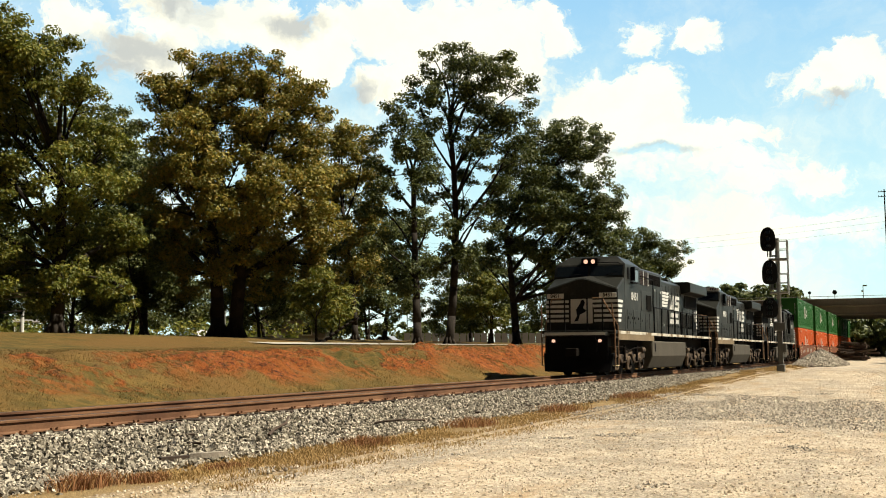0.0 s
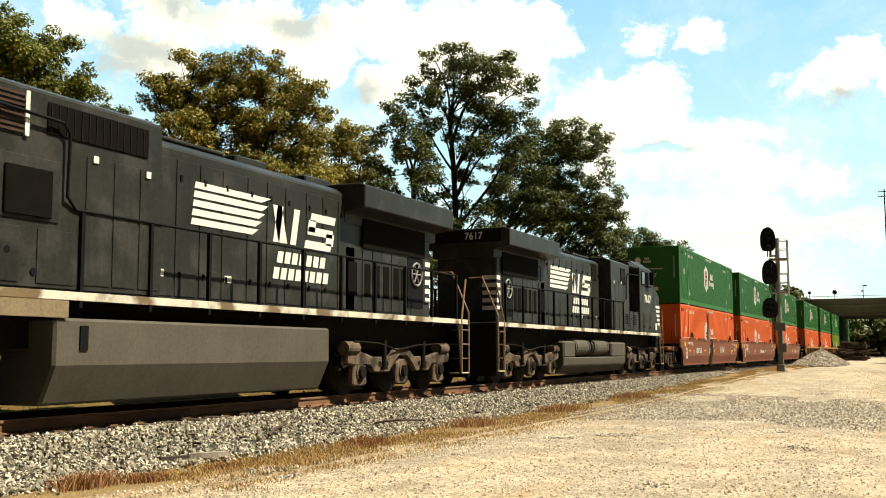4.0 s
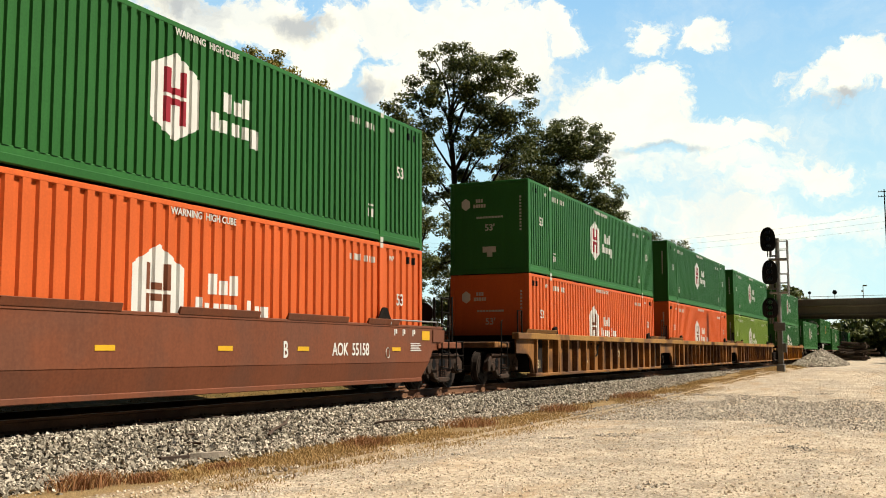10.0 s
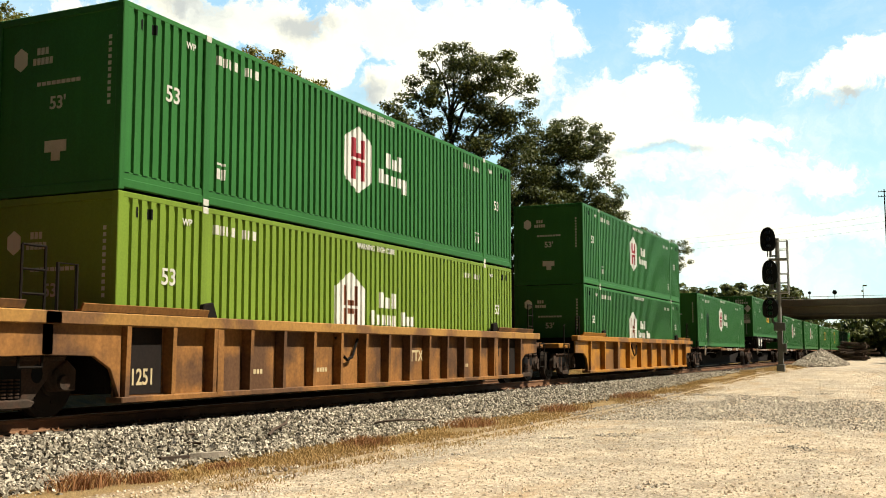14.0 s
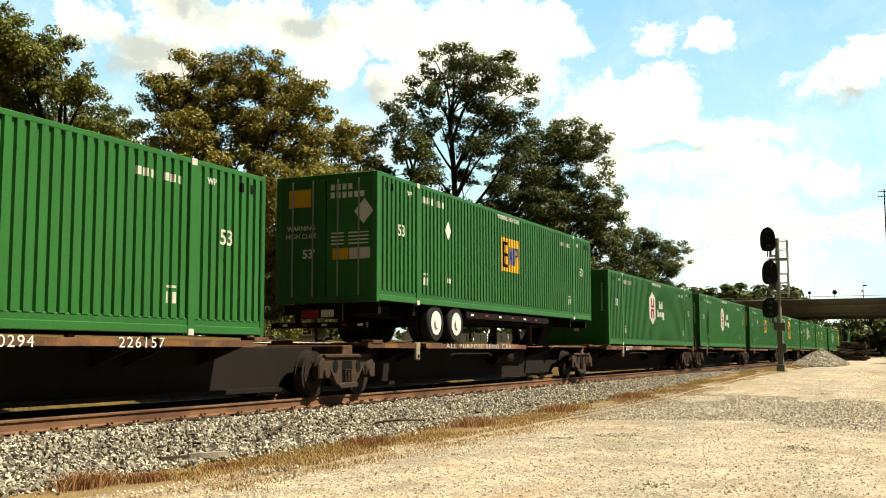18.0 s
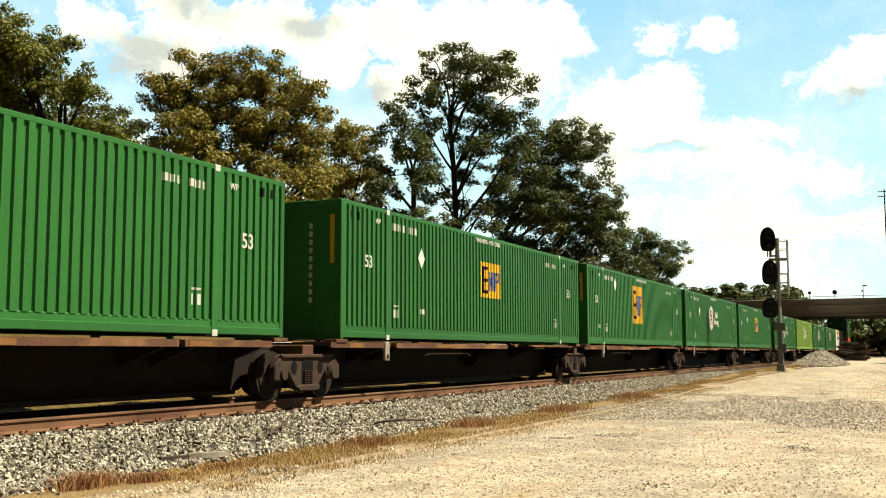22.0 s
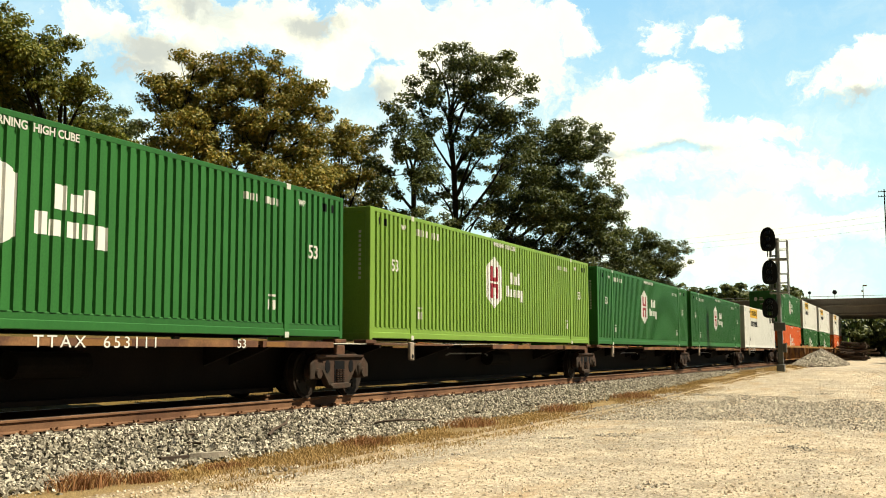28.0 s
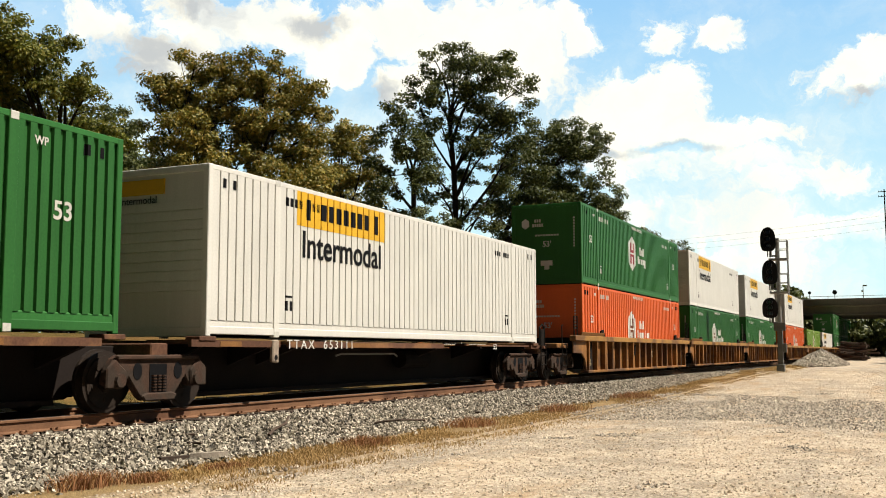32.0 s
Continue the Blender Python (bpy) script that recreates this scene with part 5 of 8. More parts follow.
    if last:
        k = Kit()
        ladder(k, 1.3, tail - 0.45, tail, 0.5, 1.1, 3)
        part("step_ladder", k, TRUCK_DARK, c, "dark step ladder")
        part("brake_stand", Kit().pipe([(1.25, tail - 0.45, 1.1), (1.25, tail - 0.42, 1.65), (1.25, tail - 0.2, 1.75), (1.25, tail, 1.65), (1.25, tail, 1.1)], 0.03).box(1.2, 1.28, tail - 0.35, tail - 0.1, 1.1, 1.6), TRUCK_DARK, c)
        part("end_deck", Kit().box(-1.25, 1.25, tail - 1.2, tail + 0.1, 1.0, 1.1), SPINE, c)
    MOVERS.append((c, s, 0.0))
    return c


starts = [s for s, _ in SPINES]
FIRSTS, LASTS = (251.6, 308.55, 396.75), (290.5, 378.3, 466.83)
for i, s in enumerate(starts):
    nxt = starts[i + 1] if i + 1 < len(starts) else s + 18.3
    last = s in LASTS
    tail = 17.0 if last else (nxt - s) - 0.9
    if s == 272.0:
        tail = 15.6
    spine_unit(s, s in FIRSTS, last, tail, number=s in (396.75, 466.83))

# highway chassis under the raised container
ch = thing("trailer_chassis", "black highway trailer chassis with white-hubbed wheels", "trailer")
part("frame_rail", Kit().box(-0.62, -0.48, 0.2, 15.6, 1.68, 1.96), TRUCK_DARK, ch)
part("frame_rail", Kit().box(0.48, 0.62, 0.2, 15.6, 1.68, 1.96), TRUCK_DARK, ch)
for y in (0.3, 2.0, 5.2, 8.0, 11.0, 14.0, 15.8):
    part("cross_member", Kit().box(-1.2, 1.2, y - 0.07, y + 0.07, 1.74, 1.96), TRUCK_DARK, ch)
part("side_rail", Kit().box(1.16, 1.24, 5.0, 11.6, 1.78, 1.94), TRUCK_DARK, ch)
for i in range(6):
    rect(ch, "reflector", RED if i % 2 else WHITE, 1.242, 5.3 + i * 1.0, 5.5 + i * 1.0, 1.84, 1.89)
part("bumper", Kit().box(-1.2, 1.2, -0.3, -0.2, 1.42, 1.54), TRUCK_DARK, ch)
for x in (-0.9, -0.4, 0.1, 0.6, 1.0):
    part("lamp", Kit().box(x, x + 0.12, -0.31, -0.3, 1.46, 1.51), RED if x in (-0.4, 0.6) else WHITE, ch)
for x in (-0.55, 0.55):
    part("bumper_post", Kit().box(x - 0.05, x + 0.05, -0.28, -0.18, 1.5, 1.96), TRUCK_DARK, ch)
part("tail_plate", Kit().box(-0.5, -0.1, -0.16, -0.12, 1.62, 1.82), RED, ch)
part("plate", Kit().box(0.0, 0.3, -0.17, -0.13, 1.66, 1.82), WHITE, ch, "small white plate as a plain bar")
for y in (3.1, 4.31):
    ax = part("axle", Kit().tube((-1.1, y, 1.60), (1.1, y, 1.60), 0.07, 10), TRUCK_DARK, ch)
    for x in (-1.13, -0.83, 0.83, 1.13):
        ty = Kit().tube((x - 0.13, y, 1.60), (x + 0.13, y, 1.60), 0.46, 28)
        w_ = part("tyre", ty.bevelled(0.04), TYRE, ch, "worn black tyre")
        s_ = 1 if x > 0 else -1
        k = Kit().tube((x + s_ * 0.02, y, 1.60), (x + s_ * 0.135, y, 1.60), 0.27, 24, 0.29)
        k.tube((x + s_ * 0.13, y, 1.60), (x + s_ * 0.17, y, 1.60), 0.12, 14)
        part("rim", k, WHITE, w_, "white wheel disc")
for x in (-0.6, 0.6):
    leg = part("landing_leg", Kit().box(x - 0.06, x + 0.06, 11.5, 11.64, 1.14, 1.8), TRUCK_DUST, ch, "extended landing leg")
    part("foot", Kit().box(x - 0.16, x + 0.16, 11.42, 11.72, 1.12, 1.16), TRUCK_DUST, leg)
part("hitch_stand", Kit().slab([(13.0, 1.1), (13.9, 1.72), (14.5, 1.72), (14.2, 1.1)], "x", -0.3, 0.3), TRUCK_DARK, ch)
MOVERS.append((ch, 272.0, 0.0))
# ---- locomotives ----
LL = 21.7


def loco_truck(parent, y, n):
    """Three-axle truck: side frames with pedestals, journal boxes, dampers and brake cylinders."""
    t = part("truck", Kit().box(-0.9, 0.9, y - 2.4, y + 2.4, 0.62, 0.80), TRUCK_DARK, parent, "three-axle truck with dusty cast side frames")
    for s in (-1, 1):
        x0, x1 = sorted((s * 1.12, s * 1.26))
        k = Kit()
        o = [(y - 2.55, 0.86), (y - 2.5, 0.66), (y - 2.2, 0.62), (y - 1.55, 0.62), (y - 1.35, 0.46), (y - 0.65, 0.46), (y - 0.45, 0.66), (y - 0.2, 0.80), (y + 0.2, 0.80), (y + 0.45, 0.66), (y + 0.65, 0.46), (y + 1.35, 0.46), (y + 1.55, 0.62), (y + 2.2, 0.62), (y + 2.5, 0.66), (y + 2.55, 0.86), (y + 2.0, 0.92), (y + 1.4, 0.80), (y + 0.6, 0.80), (y + 0.3, 0.98), (y - 0.3, 0.98), (y - 0.6, 0.80), (y - 1.4, 0.80), (y - 2.0, 0.92)]
        k.slab(o, "x", x0, x1)
        sf = part("side_frame", k, LOCO_DUST, t, bevel=0.025)
        for a in (-1.12, -0.78, 0.82, 1.16):
            part("frame_opening", Kit().tube((s * 1.255, y + a, 0.64), (s * 1.266, y + a, 0.64), 0.06, 10), INK, sf)
        for a in (-1.95, 0.0, 1.95):
            k = Kit().slab([(y + a - 0.26, 0.66), (y + a - 0.30, 0.22), (y + a - 0.18, 0.18), (y + a + 0.18, 0.18), (y + a + 0.30, 0.22), (y + a + 0.26, 0.66), (y + a + 0.12, 0.74), (y + a - 0.12, 0.74)], "x", min(s * 1.10, s * 1.24), max(s * 1.10, s * 1.24))
            jb = part("journal_box", k, LOCO_DUST, t, bevel=0.03)
            part("cap_ring", Kit().tube((s * 1.2, y + a, 0.48), (s * 1.27, y + a, 0.48), 0.19, 16, 0.18), LOCO_DUST, jb)
            part("journal_cap", Kit().tube((s * 1.2, y + a, 0.48), (s * 1.33, y + a, 0.48), 0.15, 14, 0.12), TRUCK_DARK, jb)
        for a in (-2.35, 2.15):
            part("brake_cylinder", Kit().tube((s * 1.2, y + a - 0.25, 0.98), (s * 1.2, y + a + 0.25, 0.98), 0.14, 14), LOCO_DUST, t, "dusty brake cylinder")
        for a in (-1.0, 0.95):
            part("damper", Kit().tube((s * 1.3, y + a, 0.52), (s * 1.28, y + a + 0.06, 1.15), 0.05, 10).tube((s * 1.29, y + a, 0.52), (s * 1.29, y + a, 0.58), 0.09, 10), TRUCK_DARK, t)
        part("brake_pipe", Kit().pipe([(s * 1.28, y - 2.3, 1.12), (s * 1.3, y - 1.2, 1.08), (s * 1.3, y - 0.4, 0.94), (s * 1.3, y + 0.6, 1.05), (s * 1.28, y + 2.2, 1.1)], 0.022), TRUCK_DARK, t)
    for a in (-1.95, 0.0, 1.95):
        wheelset(t, y + a, 0.53)
        part("traction_motor", Kit().box(-0.62, 0.62, y + a - 0.62, y + a + 0.72, 0.22, 0.92), TRUCK_DARK, t, "greasy traction motor", bevel=0.08)
    return t


def locomotive(s, number, label, flip=False, tanks=False, lit=False, roof_boards=False):
    c = thing("locomotive", label, "locomotive", "locomotives at the head of the train")

    def Y(y):
        return LL - y if flip else y

    def out(pts):
        return [(Y(p), z) for p, z in pts]

    HW = 1.45
    d = -1 if flip else 1
    part("underframe", Kit().box(-0.95, 0.95, Y(1.2), Y(20.6), 0.95, 1.60), TRUCK_DARK, c, "greasy black underframe", bevel=0.02)
    part("deck", Kit().box(-HW, HW, Y(0.75), Y(20.9), 1.60, 1.72), LOCO_BLACK, c, bevel=0.015)
    for sd in (-1, 1):
        if not flip:
            part("sill_skirt", Kit().box(min(sd * 1.40, sd * 1.455), max(sd * 1.40, sd * 1.455), Y(1.25), Y(7.2), 1.36, 1.60), SKIRT, c, "dusty tan skirt under the stripe")
        part("sill_stripe", Kit().box(min(sd * 1.44, sd * 1.462), max(sd * 1.44, sd * 1.462), Y(1.25), Y(20.85), 1.60, 1.715), SILL_WHITE, c, "pale stripe along the sill")
    # nose with a peaked front
    z0, zs, zp = 1.72, 3.34, 3.76
    yn, yw = 1.3, 2.38
    vs = []
    for y, a, b in ((yn, 0.0, 0.0), (yw, 0.50, 0.16)):
        vs += [(-HW, Y(y), z0), (HW, Y(y), z0), (HW, Y(y), zs + a), (0.14, Y(y), zp + b), (-0.14, Y(y), zp + b), (-HW, Y(y), zs + a)]
    nose = Kit().add(vs, [(5, 4, 3, 2, 1, 0), (6, 7, 8, 9, 10, 11), (0, 1, 7, 6), (1, 2, 8, 7), (2, 3, 9, 8), (3, 4, 10, 9), (4, 5, 11, 10), (5, 0, 6, 11)])
    part("nose", nose, LOCO_BLACK, c, "peaked black nose", bevel=0.04)
    # cab: upright sides, sloped shoulders
    vs = []
    for y, lift, top in ((2.36, 3.86, 3.92), (2.56, 4.36, 4.40), (3.02, 4.40, 4.75), (4.82, 4.40, 4.72)):
        wd = 1.44 if y < 3 else 1.0
        vs += [(-HW, Y(y), 1.72), (HW, Y(y), 1.72), (HW, Y(y), lift), (wd, Y(y), top), (-wd, Y(y), top), (-HW, Y(y), lift)]
    fs = [(5, 4, 3, 2, 1, 0), (18, 19, 20, 21, 22, 23)]
    for q in (0, 6, 12):
        fs += [(q + i, q + (i + 1) % 6, q + 6 + (i + 1) % 6, q + 6 + i) for i in range(6)]
    part("cab", Kit().add(vs, fs), LOCO_BLACK, c, "black cab with a raked windshield and sloped roof front", bevel=0.03)
    for a, b in ((-1.36, -0.06), (0.06, 1.36)):
        ws = [(a, Y(2.352), 3.92), (b, Y(2.352), 3.92), (b, Y(2.522), 4.33), (a, Y(2.522), 4.33), (a, Y(2.40), 3.92), (b, Y(2.40), 3.92), (b, Y(2.57), 4.33), (a, Y(2.57), 4.33)]
        part("windshield", Kit().add(ws, [(0, 1, 2, 3), (4, 7, 6, 5), (0, 4, 5, 1), (1, 5, 6, 2), (2, 6, 7, 3), (3, 7, 4, 0)]), GLASS, c, "dark tinted windshield")
        part("wiper", Kit().pipe([((a + b) / 2, Y(2.30), 3.94), ((a + b) / 2 + 0.2, Y(2.30), 3.99), ((a + b) / 2 + 0.5, Y(2.31), 3.97)], 0.018), INK, c)
    part("roof_grab", Kit().pipe([(0.3, Y(2.5), 4.40), (0.34, Y(2.42), 4.46), (1.2, Y(2.42), 4.44), (1.26, Y(2.5), 4.38)], 0.018), INK, c)
    lamp = part("headlight_housing", Kit().box(-0.34, 0.34, Y(2.47), Y(2.95), 4.36, 4.66), GRILLE, c, bevel=0.03)
    LAMP = glow("lit_headlight", (1.0, 0.60, 0.46), 0.55) if lit else WHITE
    for x in (-0.15, 0.15):
        part("headlight", Kit().tube((x, Y(2.445), 4.51), (x, Y(2.49), 4.51), 0.085, 16), LAMP, lamp, "lit white headlight" if lit else "unlit headlight")
    for x in (-0.92, 0.92):
        part("ditch_light", Kit().tube((x, Y(0.52), 1.32), (x, Y(0.62), 1.32), 0.06, 16), LAMP, c, "lit ditch light" if lit else "unlit ditch light")
    # wide body behind the cab, with louvres and a grille
    if flip:
        part("cab_rear_sill", Kit().box(-1.40, 1.40, Y(4.82), Y(6.38), 1.72, 2.45), LOCO_BLACK, c, bevel=0.02)
        part("doorway_roof", Kit().box(-1.40, 1.40, Y(4.82), Y(6.38), 4.34, 4.50), LOCO_BLACK, c, bevel=0.02)
        part("doorway", Kit().box(-0.55, 0.55, Y(4.82), Y(6.38), 2.45, 4.34), INK, c, "dark recessed doorway behind the cab")
    part("equipment_body", Kit().slab([(-1.40, 1.72), (1.40, 1.72), (1.40, 4.36), (1.05, 4.50), (-1.05, 4.50), (-1.40, 4.36)], "y", Y(6.36 if flip else 4.82), Y(9.1)), LOCO_BLACK, c, bevel=0.03)
    # long hood
    part("long_hood", Kit().slab([(-0.94, 1.72), (0.94, 1.72), (0.94, 4.22), (0.74, 4.36), (-0.74, 4.36), (-0.94, 4.20)], "y", Y(9.1), Y(19.68)), LOCO_BLACK, c, bevel=0.03)
    # radiator cab: broad wings over a narrowing underside
    part("radiator", Kit().slab([(-0.96, 3.60), (0.96, 3.60), (0.98, 3.84), (1.46, 3.93), (1.46, 4.40), (1.32, 4.45), (-1.32, 4.45), (-1.46, 4.40), (-1.46, 3.93), (-0.98, 3.84)], "y", Y(15.42), Y(19.95)), LOCO_BLACK, c, "overhanging radiator wings", bevel=0.02)
    for sd in (-1, 1):
        # near-black screen laid where the wing's shadow falls on the hood
        part("radiator_screen", Kit().add([(sd * q, Y(y), z) for q in (0.975, 0.99) for y, z in ((16.2, 3.16), (19.3, 3.16), (19.3, 3.80), (16.2, 3.80))], [(0, 1, 2, 3), (4, 7, 6, 5), (0, 4, 5, 1), (1, 5, 6, 2), (2, 6, 7, 3), (3, 7, 4, 0)]), GRILLE, c, "dark screen standing for the shadow under the wing")
    for y, r in ((12.2, 0.26), (14.6, 0.32)):
        part("exhaust", Kit().box(-0.5, 0.5, Y(y), Y(y + 1.0), 4.38, 4.56), LOCO_BLACK, c, bevel=0.03)
    part("roof_hatch", Kit().box(-0.7, 0.7, Y(9.6), Y(11.6), 4.39, 4.46), LOCO_BLACK, c, bevel=0.02)
    part("horn", Kit().tube((0.3, Y(3.6), 4.66), (0.3, Y(3.2), 4.68), 0.04, 10, 0.09).box(0.25, 0.35, Y(3.5), Y(3.7), 4.56, 4.64), GALV, c)
    part("antenna", Kit().box(-0.5, 0.1, Y(3.2), Y(4.2), 4.57, 4.63), INK, c)
    # side detail on both sides
    for sd in (-1, 1):
        def face(name, mat, x, ya, yb, za, zb, lab="", t=0.02, bevel=0.0):
            a, b = sorted((sd * x, sd * (x + t)))
            return part(name, Kit().box(a, b, Y(ya), Y(yb), za, zb), mat, c, lab, bevel=bevel)

        for ya, yb in ((3.36, 3.90), (3.94, 4.48)):
            fr = face("window_frame", INK, 1.452, ya - 0.05, yb + 0.05, 3.70, 4.29, "black window frame", 0.02)
            a, b = sorted((sd * 1.472, sd * 1.480))
            part("pane", Kit().box(a, b, Y(ya), Y(yb), 3.75, 4.24), GLASS, fr, "tinted cab window")
        face("window_frame", INK, 1.452, 2.82, 3.05, 3.80, 4.26, "small quarter window", 0.015)
        mir = Kit().box(min(sd * 1.5, sd * 1.66), max(sd * 1.5, sd * 1.66), Y(3.20), Y(3.28), 3.74, 4.30)
        part("wind_deflector", mir, INK, c, "black wind deflector", bevel=0.01)
        part("armrest", Kit().box(min(sd * 1.47, sd * 1.58), max(sd * 1.47, sd * 1.58), Y(3.2), Y(3.85), 3.64, 3.69), INK, c)
        # access doors low on the cab side
        if flip:
            # two doors with close louvres under the number
            for ya, yb in ((2.24, 3.26), (3.30, 4.34)):
                dr = face("louvre_door", LOCO_BLACK, 1.452, ya, yb, 1.76, 2.60, "cab side door with close louvres", 0.014, 0.004)
                for i in range(15):
                    a, b = sorted((sd * 1.466, sd * 1.478))
                    part("slat", Kit().box(a, b, Y(ya + 0.14), Y(yb - 0.18), 1.82 + i * 0.046, 1.842 + i * 0.046), SLAT_GREY, dr)
                for y in (ya + 0.05, yb - 0.11):
                    face("latch", INK, 1.466, y, y + 0.06, 1.88, 1.98)
            face("placard", WHITE, 1.452, 1.84, 2.14, 1.86, 2.14, "plain white placard", 0.006)
        else:
            for ya, yb in ((2.66, 3.58), (3.63, 4.62)):
                face("access_panel", LOCO_BLACK, 1.452, ya, yb, 1.80, 2.58, t=0.012, bevel=0.004)
            for y in (2.8, 3.4, 3.75, 4.4):
                face("latch", INK, 1.466, y, y + 0.06, 2.2, 2.3)
        for ya, yb in ((5.05, 5.75), (5.85, 6.35), (6.65, 7.3)):
            face("access_panel", LOCO_BLACK, 1.402, ya, yb, 1.80, 2.52, t=0.012, bevel=0.004)
        if not flip:
            face("access_panel", LOCO_BLACK, 1.402, 5.2, 7.0, 2.62, 3.45, t=0.018, bevel=0.006)
            sc = face("screen", GRILLE, 1.425, 6.05, 6.85, 2.66, 3.30, "dark square screen", 0.03, 0.01)
            for ya, yb in ((4.95, 5.55), (5.75, 6.35)):
                lv = face("louvre_frame", LOCO_BLACK, 1.402, ya - 0.04, yb + 0.04, 3.70, 4.30, "framed louvres", 0.012)
                for i in range(8):
                    a, b = sorted((sd * 1.414, sd * 1.434))
                    part("slat", Kit().box(a, b, Y(ya), Y(yb), 3.73 + i * 0.07, 3.765 + i * 0.07), LOUVRE, lv)
                part("louvre_post", Kit().box(min(sd * 1.41, sd * 1.44), max(sd * 1.41, sd * 1.44), Y(yb + 0.0), Y(yb + 0.07), 3.70, 4.30), WHITE, c)
            gr = face("grille", GRILLE, 1.402, 6.75, 8.75, 3.80, 4.24, "long dark intake grille", 0.02, 0.01)
            for i in range(14):
                a, b = sorted((sd * 1.42, sd * 1.432))
                part("slat", Kit().box(a, b, Y(6.8 + i * 0.14), Y(6.815 + i * 0.14), 3.82, 4.22), TRUCK_DARK, gr)
        else:
            for ya, yb in ((7.0, 7.7), (9.5, 10.2)):
                gr = face("grille", GRILLE, 1.402 if ya < 9 else 0.942, ya, yb, 3.55, 4.16, "dark intake grille", 0.02)
                for i in range(5):
                    x = 1.422 if ya < 9 else 0.962
                    a, b = sorted((sd * x, sd * (x + 0.01)))
                    part("slat", Kit().box(a, b, Y(ya + 0.06 + i * 0.13), Y(ya + 0.10 + i * 0.13), 3.57, 4.14), LOCO_BLACK, gr)
            for ya in (5.4, 6.6):
                for i in range(6):
                    face("louvre", INK, 1.416, ya, ya + 0.5, 2.0 + i * 0.07, 2.03 + i * 0.07)
        for ya in (7.5, 8.05, 8.6):
            face("hood_door", LOCO_BLACK, 1.402, ya, ya + 0.5, 1.82, 3.62, t=0.012, bevel=0.004)
        y = 9.25
        i = 0
        while y < 15.6:
            w_ = 0.62 if i % 3 else 0.74
            face("hood_door", LOCO_BLACK, 0.942, y, y + w_ - 0.05, 1.80, 4.05, t=0.014, bevel=0.005)
            face("latch", INK, 0.956, y + 0.08, y + 0.13, 2.1, 2.2)
            face("latch", INK, 0.956, y + 0.08, y + 0.13, 3.7, 3.8)
            y += w_
            i += 1
        for ya, w_ in ((15.6, 0.38), (16.33, 0.25), (16.80, 0.22), (17.20, 0.27), (17.70, 0.26), (18.10, 0.22)):
            face("vent_door", LOCO_BLACK, 0.942, ya - 0.09, ya + w_ + 0.09, 1.80, 3.12, t=0.014, bevel=0.005)
            face("hood_vent", GRILLE, 0.956, ya, ya + w_, 2.10, 2.82, "tall dark vent", 0.012, 0.004)
        for y, z in ((7.6, 3.55), (8.7, 3.5)):
            face("placard", WHITE, 1.416, y, y + 0.10, z, z + 0.10)
        # handrails and posts along the walkway
        x = sd * 1.42
        posts = [7.4 + i * 1.42 for i in range(10)]
        for y in posts:
            part("rail_post", Kit().box(min(x - 0.03, x + 0.03), max(x - 0.03, x + 0.03), Y(y), Y(y + 0.06), 1.5, 2.82), INK, c, "black handrail post")
        part("handrail", Kit().pipe([(x, Y(4.9), 4.02), (x + sd * 0.08, Y(5.0), 4.05), (x + sd * 0.08, Y(6.95), 3.98), (x + sd * 0.06, Y(7.1), 3.85), (x + sd * 0.04, Y(7.1), 3.0), (x, Y(7.3), 2.84), (x, Y(20.3), 2.80)], 0.024), INK, c, "black handrail")
        # tank
    if tanks:
        part("fuel_tank", Kit().slab([(-1.40, 0.72), (1.40, 0.72), (1.36, 0.45), (1.1, 0.18), (-1.1, 0.18), (-1.36, 0.45)], "y", Y(7.1), Y(14.9)), TANK, c, "dusty fuel tank", bevel=0.03)
        for ya, yb in ((7.1, 9.1), (13.7, 14.9)):
            part("tank_box", Kit().box(-1.40, 1.40, Y(ya), Y(yb), 0.70, 1.26), TANK, c, bevel=0.06)
        for sd in (-1, 1):
            for ya, yb in ((9.35, 11.3), (11.75, 13.6)):
                k = Kit().tube((sd * 1.08, Y(ya), 1.06), (sd * 1.08, Y(yb), 1.06), 0.30, 20)
                air = part("air_reservoir", k.bevelled(0.07, 3), TANK, c, "dusty cylindrical air reservoir")
                for f in (0.12, 0.88):
                    y = ya + (yb - ya) * f
                    part("strap", Kit().tube((sd * 1.08, Y(y - 0.02), 1.06), (sd * 1.08, Y(y + 0.02), 1.06), 0.308, 20), TRUCK_DARK, air)
    else:
        part("fuel_tank", Kit().slab([(-1.42, 1.36), (1.42, 1.36), (1.42, 0.72), (1.18, 0.18), (-1.18, 0.18), (-1.42, 0.66)], "y", Y(7.0), Y(14.1)), TANK, c, "dusty grey fuel tank with tapered sides", bevel=0.04)
        part("sight_glass", Kit().box(1.425, 1.44, Y(7.45), Y(7.6), 0.92, 1.26), INK, c)
    loco_truck(c, Y(3.75), 0)
    loco_truck(c, Y(17.6), 1)
